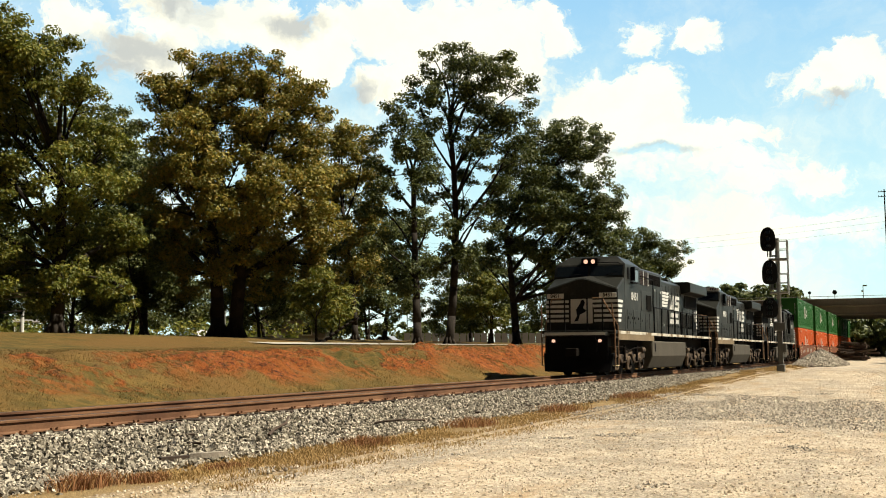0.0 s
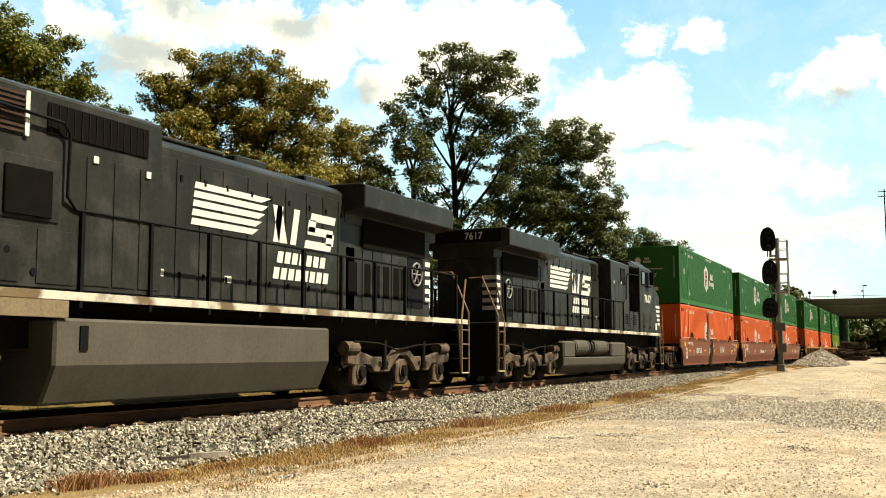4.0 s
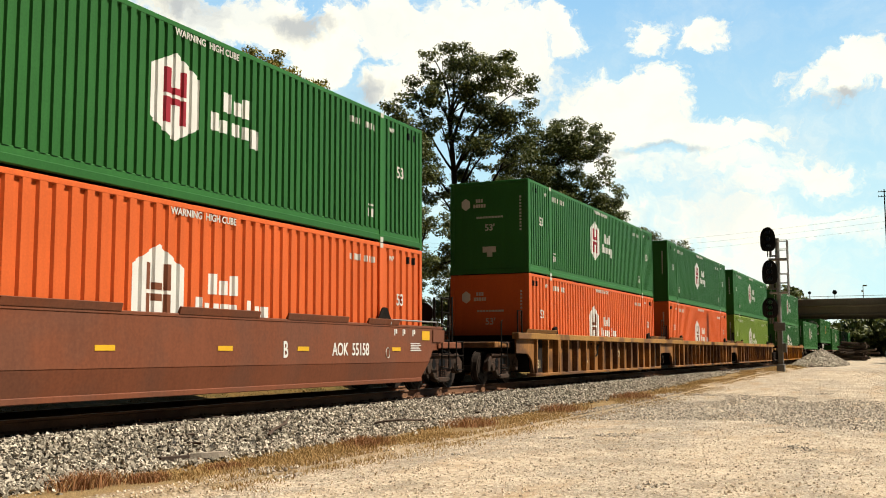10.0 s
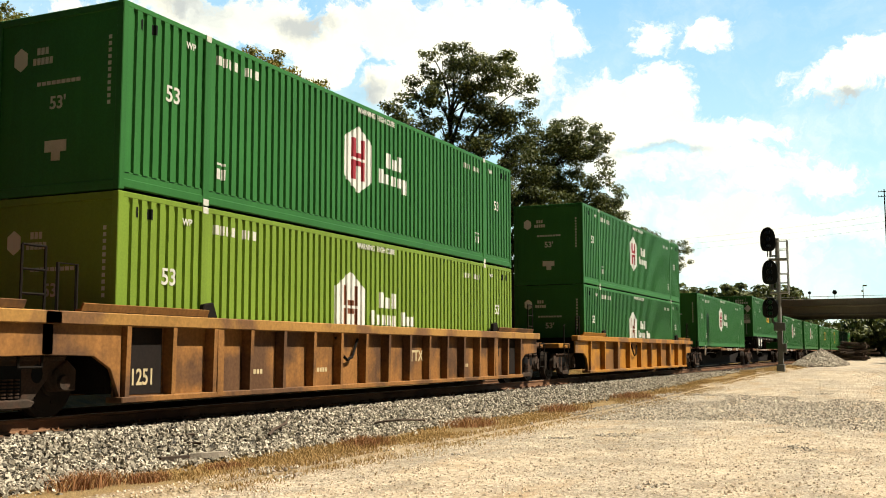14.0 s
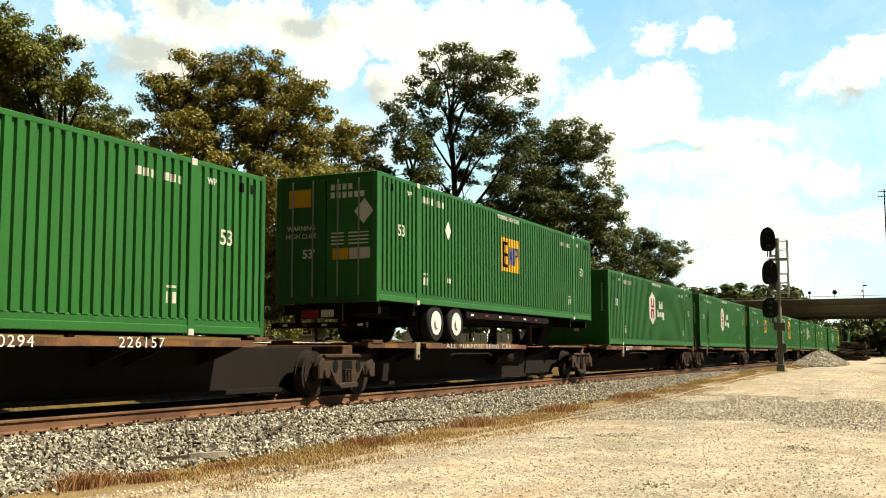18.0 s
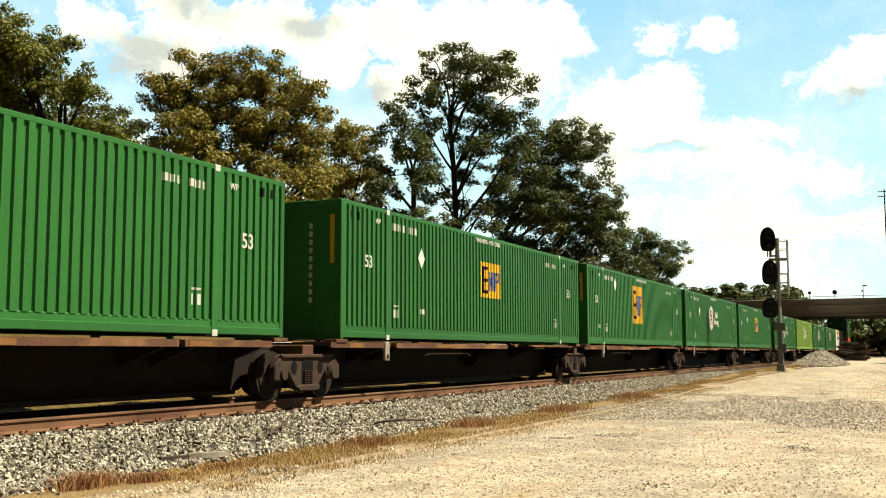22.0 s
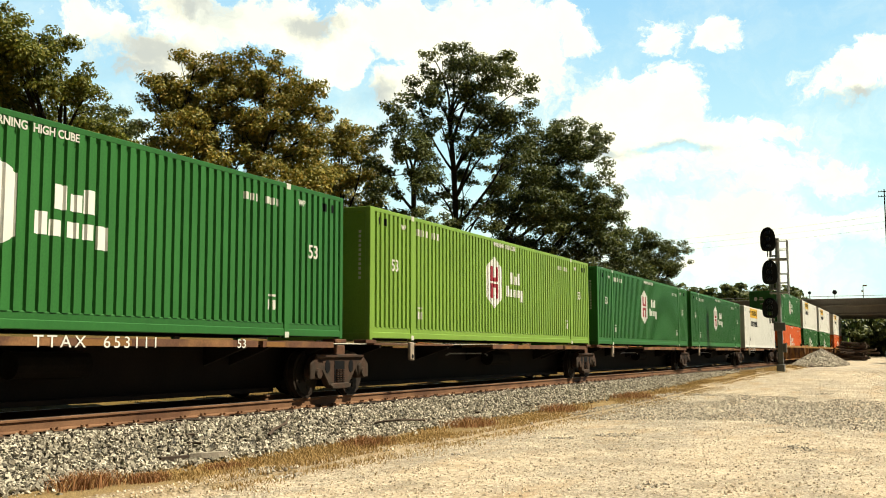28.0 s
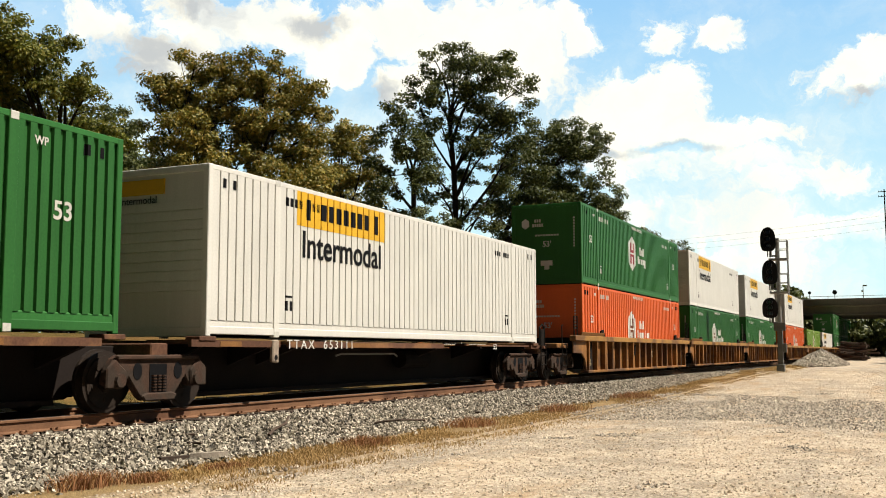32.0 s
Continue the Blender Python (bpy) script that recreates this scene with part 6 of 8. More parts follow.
    # ends: plow or pilot, steps, rails, coupler
    part("pilot", Kit().add([(-1.3, Y(0.62), 0.15), (0, Y(0.35), 0.12), (1.3, Y(0.62), 0.15), (-1.4, Y(0.78), 0.85), (0, Y(0.62), 0.75), (1.4, Y(0.78), 0.85), (-1.4, Y(0.95), 0.15), (1.4, Y(0.95), 0.15), (-1.4, Y(0.98), 0.85), (1.4, Y(0.98), 0.85)],
                           [(0, 1, 4, 3), (1, 2, 5, 4), (3, 4, 5, 9, 8), (0, 3, 8, 6), (2, 7, 9, 5), (0, 6, 7, 2, 1), (6, 8, 9, 7)]), INK, c, "black snow plow pilot", bevel=0.02)
    part("anticlimber", Kit().box(-1.2, 1.2, Y(0.35), Y(1.0), 1.50, 1.66), LOCO_BLACK, c, bevel=0.03)
    part("anticlimber_stripe", Kit().box(-1.2, 1.2, Y(0.335), Y(0.35), 1.53, 1.64), WHITE, c, "white painted edge")
    part("front_plate", Kit().box(-1.2, 1.2, Y(0.65), Y(1.1), 0.6, 1.5), INK, c)
    part("rear_pilot", Kit().box(-1.45, 1.45, Y(20.9), Y(21.0), 0.25, 1.7), INK, c, bevel=0.02)
    k = Kit()
    k.box(-0.12, 0.12, Y(0.15), Y(0.7), 0.78, 1.0).box(-0.22, 0.22, Y(-0.15), Y(0.15), 0.74, 1.04).box(-0.12, 0.12, Y(21.0), Y(21.4), 0.78, 1.0).box(-0.22, 0.22, Y(21.4), Y(21.7), 0.74, 1.04)
    part("coupler", k, TRUCK_DARK, c, bevel=0.02)
    for sd in (-1, 1):
        for ya, yb in ((0.78, 1.24), (20.45, 20.9)):
            for i in range(4):
                part("step", Kit().box(min(sd * 1.12, sd * 1.48), max(sd * 1.12, sd * 1.48), Y(ya), Y(yb), 0.36 + i * 0.36, 0.39 + i * 0.36), GOLD if i == 0 else LOCO_DUST, c, "boarding step")
            part("step_rail", Kit().pipe([(sd * 1.46, Y(ya), 0.4), (sd * 1.46, Y(ya), 1.7), (sd * 1.40, Y(ya - 0.2 if ya < 5 else ya + 0.4), 2.75)], 0.025), GRAB, c, "pale copper grab rail")
            part("step_rail", Kit().pipe([(sd * 1.46, Y(yb), 0.4), (sd * 1.46, Y(yb), 1.9), (sd * 1.0, Y(ya - 0.1 if ya < 5 else ya + 0.45), 2.95), (sd * 0.62, Y(ya - 0.1 if ya < 5 else ya + 0.45), 2.95)], 0.025), GRAB, c, "pale copper grab rail")
        a, b = sorted((sd * 1.40, sd * 1.45))
        part("step_side_plate", Kit().slab(out([(1.24, 1.60), (1.40, 1.60), (1.40, 1.36), (1.26, 0.36), (1.16, 0.36), (1.16, 1.2)]), "x", a, b), LOCO_BLACK, c, "black step side plate")
        part("step_side_plate", Kit().slab(out([(20.45, 1.60), (20.30, 1.60), (20.30, 1.30), (20.42, 0.36), (20.52, 0.36), (20.52, 1.2)]), "x", a, b), LOCO_BLACK, c, "black step side plate")
        part("step_backing", Kit().box(min(sd * 1.0, sd * 1.1), max(sd * 1.0, sd * 1.1), Y(0.7), Y(1.3), 0.3, 1.6), INK, c)
        # hand brake wheel in its recess, holes and vents in the doors
        if sd > 0:
            part("brake_recess", Kit().box(0.94, 0.958, Y(18.44), Y(19.26), 1.95, 3.14), INK, c, "dark hand brake recess")
            wheel = [(0.99, Y(18.85) + 0.27 * math.cos(q * math.pi / 8), 2.75 + 0.27 * math.sin(q * math.pi / 8)) for q in range(17)]
            kw = Kit().pipe(wheel, 0.025)
            for q in range(6):
                kw.tube((0.985, Y(18.85), 2.75), (0.99, Y(18.85) + 0.26 * math.cos(q * math.pi / 3), 2.75 + 0.26 * math.sin(q * math.pi / 3)), 0.02, 6)
            part("hand_brake_wheel", kw, GALV, c, "pale spoked hand brake wheel")
        for y, z in ((2.95, 2.42), (3.25, 2.40), (3.1, 2.06), (3.95, 2.06), (4.2, 2.30), (5.35, 2.2), (6.15, 2.2), (6.6, 1.95)):
            if flip and y < 4.8:
                continue
            q = 1.464 if y < 4.8 else 1.414
            part("vent_hole", Kit().tube((sd * q, Y(y), z), (sd * (q + 0.004), Y(y), z), 0.05, 10), INK, c)
        kv = Kit()
        for i in range(11):
            kv.box(min(sd * 1.402, sd * 1.412), max(sd * 1.402, sd * 1.412), Y(4.84), Y(5.02), 1.86 + i * 0.07, 1.89 + i * 0.07)
        tagged(part("louvre_stack", kv, INK, c, "column of narrow louvres"), kind="stuff")
        for x in (0.45, 1.05):
            part("front_post", Kit().tube((sd * x, Y(0.55), 1.66), (sd * x, Y(0.55), 2.95), 0.03, 8), INK, c)
    part("hose", Kit().pipe([(0.7, Y(0.4), 1.5), (0.9, Y(0.25), 1.3), (0.85, Y(0.3), 0.9)], 0.03), INK, c)
    # front stripes, emblem panel and number boards
    for i in range(5):
        z = 2.06 + i * 0.187
        w_ = 0.40 + 0.075 * i
        part("nose_stripe", Kit().box(-1.46, -0.52, Y(yn - 0.005), Y(yn), z, z + 0.105), WHITE, c, "white nose stripe")
        part("nose_stripe", Kit().box(0.50 - 0.05 * (i - 2 if i > 2 else 0), 1.46, Y(yn - 0.005), Y(yn), z, z + 0.105), WHITE, c, "white nose stripe")
        for sd in (-1, 1):
            a, b = sorted((sd * 1.452, sd * 1.457))
            part("nose_stripe", Kit().slab(out([(yn, z), (yn + w_, z), (yn + w_ + 0.05, z + 0.105), (yn, z + 0.105)]), "x", a, b), WHITE, c, "white nose stripe")
    part("emblem_panel", Kit().box(-0.44, 0.44, Y(yn - 0.007), Y(yn), 2.0, 2.96), WHITE, c, "white panel with a black shape")
    part("emblem", Kit().slab([(-0.30, 2.08), (-0.18, 2.3), (-0.22, 2.55), (-0.05, 2.78), (-0.02, 2.90), (0.10, 2.93), (0.14, 2.8), (0.06, 2.6), (0.2, 2.5), (0.1, 2.42), (-0.06, 2.36), (-0.14, 2.1)], "y", Y(yn - 0.012), Y(yn - 0.008)), INK, c, "plain black shape")
    for x in (-1.06, 1.06):
        zb, yb = (4.46, 2.56) if roof_boards else (2.99, yn - 0.02)
        bd = part("number_board", Kit().box(x - 0.34, x + 0.34, Y(yb - 0.02), Y(yb + 0.03), zb, zb + 0.19), WHITE, c, "number board", bevel=0.01)
        if not flip:
            lettering(number, 0.14, bd, on_front(x, Y(yb - 0.024), zb + 0.095), INK, bold=0.004)
    # side number, striped emblem and name
    for i, dy in enumerate((0.0, -0.014, 0.014)):
        lettering(number, 0.32, c, on_side(1.468 + 0.0015 * i, dy + Y(3.55 if flip else 3.88), 3.12), WHITE, bold=0.012, squeeze=1.05, spacing=1.22)
    x = 0.962
    lo = 10.35
    e0 = Y(15.0) if flip else lo
    for i in range(5):
        z = 3.02 + i * 0.155
        part("flag_stripe", Kit().slab([(e0 + 0.02 * i, z), (e0 + 1.75 + 0.1 * i - (0.12 if i > 3 else 0), z), (e0 + 1.95 + 0.1 * i, z + 0.11), (e0 + 0.03 + 0.02 * i, z + 0.11)], "x", x, x + 0.005), WHITE, c, "white flag stripe")
    # emblem: a leaning zigzag and a stepped block
    for ya, w_, za, zb, sk in ((2.42, 0.20, 2.96, 3.66, -0.14), (2.60, 0.30, 2.96, 3.66, 0.20), (3.00, 0.20, 2.96, 3.66, -0.14)):
        part("emblem_bar", Kit().slab([(e0 + ya, za), (e0 + ya + w_, za), (e0 + ya + w_ - sk, zb), (e0 + ya - sk, zb)], "x", x, x + 0.005), WHITE, c, "white block of the painted emblem")
    for ya, yb, za, zb in ((3.72, 4.66, 3.50, 3.66), (3.62, 3.90, 3.28, 3.52), (3.62, 4.56, 3.22, 3.38), (4.30, 4.60, 3.06, 3.30), (3.50, 4.50, 2.94, 3.10)):
        part("emblem_bar", Kit().slab([(e0 + ya, za), (e0 + yb, za), (e0 + yb + 0.05, zb), (e0 + ya + 0.05, zb)], "x", x, x + 0.005), WHITE, c, "white block of the painted emblem")
    for r, n, y0 in ((2.58, 7, 2.55), (2.27, 8, 2.42)):
        k = Kit()
        for i in range(n):
            a = e0 + y0 + i * 0.255
            k.slab([(a, r), (a + 0.19, r), (a + 0.24, r + 0.22), (a + 0.05, r + 0.22)], "x", x, x + 0.005)
        tagged(part("painted_name", k, WHITE, c, "white painted name as slanted bars"), kind="stuff")
    for y in (9.5, 11.3):
        part("placard", Kit().box(x, x + 0.005, Y(y), Y(y + 0.2), 2.1, 2.22), WHITE, c)
    for i in range(5):
        part("end_stripe", Kit().box(0.5, 0.93, Y(19.68), Y(19.686), 2.1 + i * 0.22, 2.22 + i * 0.22), WHITE, c, "white end stripe")
        part("end_stripe", Kit().box(0.942, 0.947, Y(19.40), Y(19.68), 2.1 + i * 0.22, 2.22 + i * 0.22), WHITE, c, "white end stripe")
    if flip:
        lettering(number, 0.2, c, on_front(0.35, Y(19.97), 4.22), WHITE, bold=0.008)
        part("number_board", Kit().box(-1.2, 1.2, Y(19.95), Y(19.965), 4.04, 4.38), INK, c)
    MOVERS.append((c, s, 0.0))
    return c


locomotive(37.6, "8451", "black diesel locomotive with lit headlights and white nose stripes", lit=True)
locomotive(59.25, "9903", "black diesel locomotive with roof number boards and white stripes", roof_boards=True)
locomotive(81.4, "7617", "black diesel locomotive running cab last with air reservoirs", flip=True, tanks=True)
# ---- road bridge over the line ----
bridge = thing("road_bridge", "weathered concrete road bridge over the railway", "bridge", kind="structure", m=pose(0, 0, 0))
part("deck", Kit().box(-48, 90, 166.6, 187.4, 8.55, 8.95), CONCRETE, bridge)
for y0, y1 in ((166.2, 166.6), (187.4, 187.8)):
    part("parapet", Kit().box(-48, 90, y0, y1, 8.5, 9.5), CONCRETE, bridge, bevel=0.05)
    part("ledge", Kit().box(-48, 90, y0 - 0.12, y1 + 0.12, 8.42, 8.58), CONCRETE, bridge, bevel=0.03)
for i in range(9):
    y = 166.9 + i * 2.5
    part("girder", Kit().slab([(y - 0.3, 8.55), (y + 0.3, 8.55), (y + 0.12, 8.3), (y + 0.12, 7.3), (y + 0.32, 7.15), (y + 0.32, 6.98), (y - 0.32, 6.98), (y - 0.32, 7.15), (y - 0.12, 7.3), (y - 0.12, 8.3)], "x", -48, 90), CONCRETE, bridge)
for x in (-20.5, -1.2, 14.5):
    cap = part("pier_cap", Kit().box(x - 0.6, x + 0.6, 167.0, 187.0, 6.0, 6.98), CONCRETE, bridge, bevel=0.05)
    for y in (169, 174.5, 180, 185):
        part("column", Kit().tube((x, y, -0.5), (x, y, 6.0), 0.5, 18), CONCRETE, bridge)
railing = part("railing", Kit().tube((-48, 166.4, 9.86), (90, 166.4, 9.86), 0.035, 6), GALV, bridge, "thin metal rail")
for i in range(27):
    part("rail_post", Kit().box(-47 + i * 5, -46.94 + i * 5, 166.37, 166.43, 9.45, 9.86), GALV, railing)
for sx, dx, run in ((-1, -21, 27), (1, 10, 70)):
    part("embankment", Kit().add([(dx, 166, 0), (dx + sx * 14, 166, 8.4), (dx + sx * run, 166, 8.4), (dx + sx * run, 166, 0), (dx, 188, 0), (dx + sx * 14, 188, 8.4), (dx + sx * run, 188, 8.4), (dx + sx * run, 188, 0)],
                               [(0, 1, 2, 3), (4, 7, 6, 5), (0, 4, 5, 1), (1, 5, 6, 2), (2, 6, 7, 3), (0, 3, 7, 4)]), material("embankment_earth", (0.10, 0.085, 0.045), 0.95, vary=0.3, scale=0.5, grain=6), bridge, "dry grassy embankment")


def bridge_post(x, kind):
    p = thing("signal_post" if kind else "sign_post", "small post fixed on the bridge parapet", "post", m=pose(x, 166.4, 9.5))
    part("pole", Kit().tube((0, 0, 0), (0, 0, 2.0 if kind == 2 else 1.1), 0.05, 8), GALV, p)
    if kind == 2:
        part("arm", Kit().box(-0.05, 0.55, -0.06, 0.06, 1.75, 1.95), GALV, p)
        part("bracket", Kit().box(-0.25, 0.05, -0.08, 0.08, 0.9, 1.15), GALV, p)
    else:
        part("disc", Kit().tube((0, -0.06, 0.95), (0, 0.02, 0.95), 0.34 if kind else 0.24, 16), SIGNAL_BLACK, p)
    return p


bridge_post(-14.6, 0)
bridge_post(-11.0, 1)
bridge_post(-7.0, 2)

# ---- railway signal ----
SX, SY = -6.89, 60.0
sg = thing("railway_signal", "three-headed railway signal on a grey mast with ladder cage", "signal", m=pose(SX, SY, ground_z(SX, SY) - 0.05))
part("base", Kit().box(-0.22, 0.20, -0.22, 0.22, 0.0, 0.45), MAST, sg, "grey concrete footing", bevel=0.03)
part("lower_mast", Kit().box(-0.14, 0.14, -0.14, 0.14, 0.4, 2.75), MAST, sg, bevel=0.02)
part("mast", Kit().tube((0, 0, 2.7), (0, 0, 7.46), 0.12, 14), GALV, sg, "pale grey tubular mast")
for lean, z, hw, hh in [(-0.45, 7.4, 0.41, 0.68), (-0.4, 5.55, 0.42, 0.68), (-0.44, 3.57, 0.42, 0.56)]:
    # domed top, squarer foot
    outl = []
    for i in range(24):
        a = 2 * math.pi * i / 24
        e = 0.95 if math.sin(a) > 0 else 0.55
        outl.append((lean + hw * math.copysign(abs(math.cos(a)) ** e, math.cos(a)), z + hh * math.copysign(abs(math.sin(a)) ** e, math.sin(a))))
    head = part("signal_head", Kit().slab(outl, "y", -0.36, -0.30), SIGNAL_BLACK, sg, "black domed signal head")
    part("housing", Kit().box(lean - hw * 0.6, lean + hw * 0.6, -0.30, -0.02, z - hh * 0.8, z + hh * 0.7), SIGNAL_BLACK, head, bevel=0.05)
    for dz in (0.56, 0.0, -0.56):
        h = Kit()
        for i in range(12):
            a, b = math.pi * (i / 12 * 1.5 - 0.25), math.pi * ((i + 1) / 12 * 1.5 - 0.25)
            p = [(lean + 0.15 * math.cos(q), z + dz * hh + 0.15 * math.sin(q)) for q in (a, b)]
            h.add([(p[0][0], -0.36, p[0][1]), (p[1][0], -0.36, p[1][1]), (p[1][0], -0.66, p[1][1]), (p[0][0], -0.66, p[0][1])], [(0, 1, 2, 3)])
        part("hood", h, SIGNAL_BLACK, head)
        part("lens", Kit().tube((lean, -0.37, z + dz * hh), (lean, -0.35, z + dz * hh), 0.11, 14), GLASS, head, "unlit dark lens")
    part("head_bracket", Kit().tube((lean + 0.1, -0.15, z - hh - 0.25), (0, 0.0, z - hh - 0.25), 0.05, 8).tube((lean + 0.1, -0.15, z - hh - 0.3), (lean + 0.1, -0.15, z - hh + 0.2), 0.07, 8).tube((lean - 0.05, -0.15, z - hh - 0.3), (lean - 0.05, -0.15, z - hh + 0.1), 0.035, 8), MAST, sg)
for z in (6.32, 4.46):
    pf = part("platform", Kit().box(-0.45, 0.53, -0.3, 0.45, z - 0.10, z), GALV, sg, "pale grating platform")
    rl = Kit()
    for x, y in ((-0.45, 0.45), (0.53, -0.3), (0.53, 0.45)):
        rl.tube((x, y, z), (x, y, z + 1.0), 0.022, 6)
    for h in (0.5, 1.0):
        rl.pipe([(0.0, -0.3, z + h), (0.53, -0.3, z + h), (0.53, 0.45, z + h), (0.0, 0.45, z + h)], 0.022)
    part("guard_rail", rl, GALV, pf)
k = Kit()
ladder(k, 0.53, -0.05, 0.35, 4.3, 7.34, 11, 0.022)
part("ladder", k, GALV, sg, "pale steel ladder")
part("cable_box", Kit().box(0.13, 0.34, -0.16, 0.12, 1.1, 1.6), MAST, sg, bevel=0.02)
part("junction_box", Kit().box(-0.30, 0.32, -0.25, -0.1, 2.30, 2.75), MAST, sg, bevel=0.02)

# ---- heaps beside the line ----
rgp = np.random.default_rng(9)


def heap(rg):
    t = rg.random() ** 0.5
    a = rg.random() * 2 * math.pi
    x, y = -6.6 + 1.9 * t * math.cos(a), 83 + 8.5 * t * math.sin(a)
    return x, y, ground_z(x, y) + 1.15 * (1 - t) + 0.1 * rg.random()


pk = Kit()
for i in range(13):
    for j in range(25):
        t, a = i / 12, 2 * math.pi * j / 24
        x, y = -6.6 + 1.95 * t * math.cos(a), 83 + 8.7 * t * math.sin(a)
        pk.v.append((x, y, ground_z(x, y) - 0.06 + 1.15 * (1 - t) + 0.08 * noise.noise((x * 2, y * 2, 1))))
pk.f = [(i * 25 + j, i * 25 + j + 1, (i + 1) * 25 + j + 1, (i + 1) * 25 + j) for i in range(12) for j in range(24)]
tagged(part("gravel_heap", pk, material("heap_stone", (0.24, 0.225, 0.20), 0.9, vary=0.3, scale=4, grain=14, bump=0.6), label="long heap of grey crushed stone beside the signal"), category="gravel heap")
stone_field("heap_stones", "loose grey stones on the gravel heap", 6500, heap, (0.06, 0.12), GREY_GRAVEL, 8, "stones")
stack = thing("tie_stack", "heap of dark old railway ties", "tie stack", m=pose(-5.9, 112, lot_z(112) + 0.02))
rt = random.Random(12)
for lay in range(8):
    for i in range(10 - lay):
        o = part("old_tie", tie_mesh, None, stack, m=pose(rt.uniform(-0.3, 0.3), -1.6 + i * 0.36 + lay * 0.18, 0.36 + lay * 0.23, 0, rt.uniform(-7, 7), rt.uniform(-48, 48)))
for i in range(7):
    part("old_tie", tie_mesh, None, stack, m=pose(rt.uniform(-1.2, 1.4), rt.uniform(-2.0, 2.0), 0.5 + 0.12 * i, rt.uniform(-8, 8), rt.uniform(-14, 14), rt.uniform(-70, 70)))

# ---- parked pickup at the far edge of the lot ----
car = thing("pickup_truck", "white pickup truck parked on the gravel", "pickup", m=pose(-1.35, 92, lot_z(92), 0, 0, 0))
CARPAINT = material("white_car_paint", (0.72, 0.72, 0.70), 0.25, vary=0.04)
part("body", Kit().slab([(-2.7, 0.45), (-2.7, 0.95), (-2.5, 1.08), (-1.2, 1.12), (2.75, 1.12), (2.75, 0.5)], "x", -0.95, 0.95), CARPAINT, car, bevel=0.06)
part("cabin", Kit().slab([(-1.25, 1.1), (-0.55, 1.72), (1.0, 1.74), (1.15, 1.1)], "x", -0.82, 0.82), CARPAINT, car, bevel=0.06)
part("windshield", Kit().add([(-0.72, -1.17, 1.18), (0.72, -1.17, 1.18), (0.66, -0.60, 1.68), (-0.66, -0.60, 1.68)], [(0, 1, 2, 3)]), GLASS, car, "dark windshield")
for s in (-1, 1):
    part("side_window", Kit().slab([(-0.95, 1.16), (-0.5, 1.64), (0.9, 1.66), (1.0, 1.16)], "x", s * 0.825 - 0.004, s * 0.825 + 0.004), GLASS, car, "dark side window")
    part("headlight", Kit().box(s * 0.75 - 0.16, s * 0.75 + 0.16, -2.72, -2.69, 0.78, 0.94), GALV, car)
    for y in (-1.75, 1.75):
        w_ = part("wheel", Kit().tube((s * 0.72, y, 0.36), (s * 0.97, y, 0.36), 0.36, 20).bevelled(0.03), TYRE, car, "black tyre")
        part("rim", Kit().tube((s * 0.965, y, 0.36), (s * 0.98, y, 0.36), 0.2, 14), GALV, w_)
part("grille", Kit().box(-0.55, 0.55, -2.72, -2.69, 0.6, 0.9), INK, car)
part("bumper", Kit().box(-0.95, 0.95, -2.82, -2.66, 0.4, 0.58), INK, car, bevel=0.03)
# ---- trees ----
def leaf_cloud(centres, radii, counts, size, seed):
    """Many small leaf quads scattered in flattened clumps."""
    rg = np.random.default_rng(seed)
    idx = np.repeat(np.arange(len(centres)), counts)
    n = len(idx)
    p = rg.normal(size=(n, 3))
    p *= (rg.random((n, 1)) ** 0.45) / np.linalg.norm(p, axis=1, keepdims=True)
    outward = p.copy()
    p *= radii[idx][:, None] * np.array([1.0, 1.0, 0.62])
    p += centres[idx]
    nrm = 0.62 * rg.normal(size=(n, 3)) + 1.15 * outward + np.array([0, 0, 0.55])
    nrm /= np.linalg.norm(nrm, axis=1, keepdims=True)
    t = np.cross(nrm, rg.normal(size=(n, 3)))
    t /= np.linalg.norm(t, axis=1, keepdims=True)
    b = np.cross(nrm, t)
    s = size * rg.uniform(0.6, 1.3, (n, 1))
    v = np.stack([p - t * s, p - b * s * 0.55 + nrm * s * 0.15, p + t * s, p + b * s * 0.55 + nrm * s * 0.15], 1)
    f = np.arange(4 * n).reshape(-1, 4)
    me = bpy.data.meshes.new("leaves")
    me.from_pydata(v.reshape(-1, 3).tolist(), [], f.tolist())
    return me


def limb(k, p, q, r0, r1, rg, n=6, sag=0.08, sides=7):
    """A bent, tapering limb from p to q."""
    p, q = Vector(p), Vector(q)
    d = (q - p).length
    pts = []
    off = Vector((rg.uniform(-1, 1), rg.uniform(-1, 1), rg.uniform(0.0, 1))) * d * sag
    for i in range(n + 1):
        t = i / n
        pts.append(p.lerp(q, t) + off * math.sin(math.pi * t))
    for i in range(n):
        k.tube(pts[i], pts[i + 1], r0 + (r1 - r0) * i / n, sides, r0 + (r1 - r0) * (i + 1) / n)
    return pts


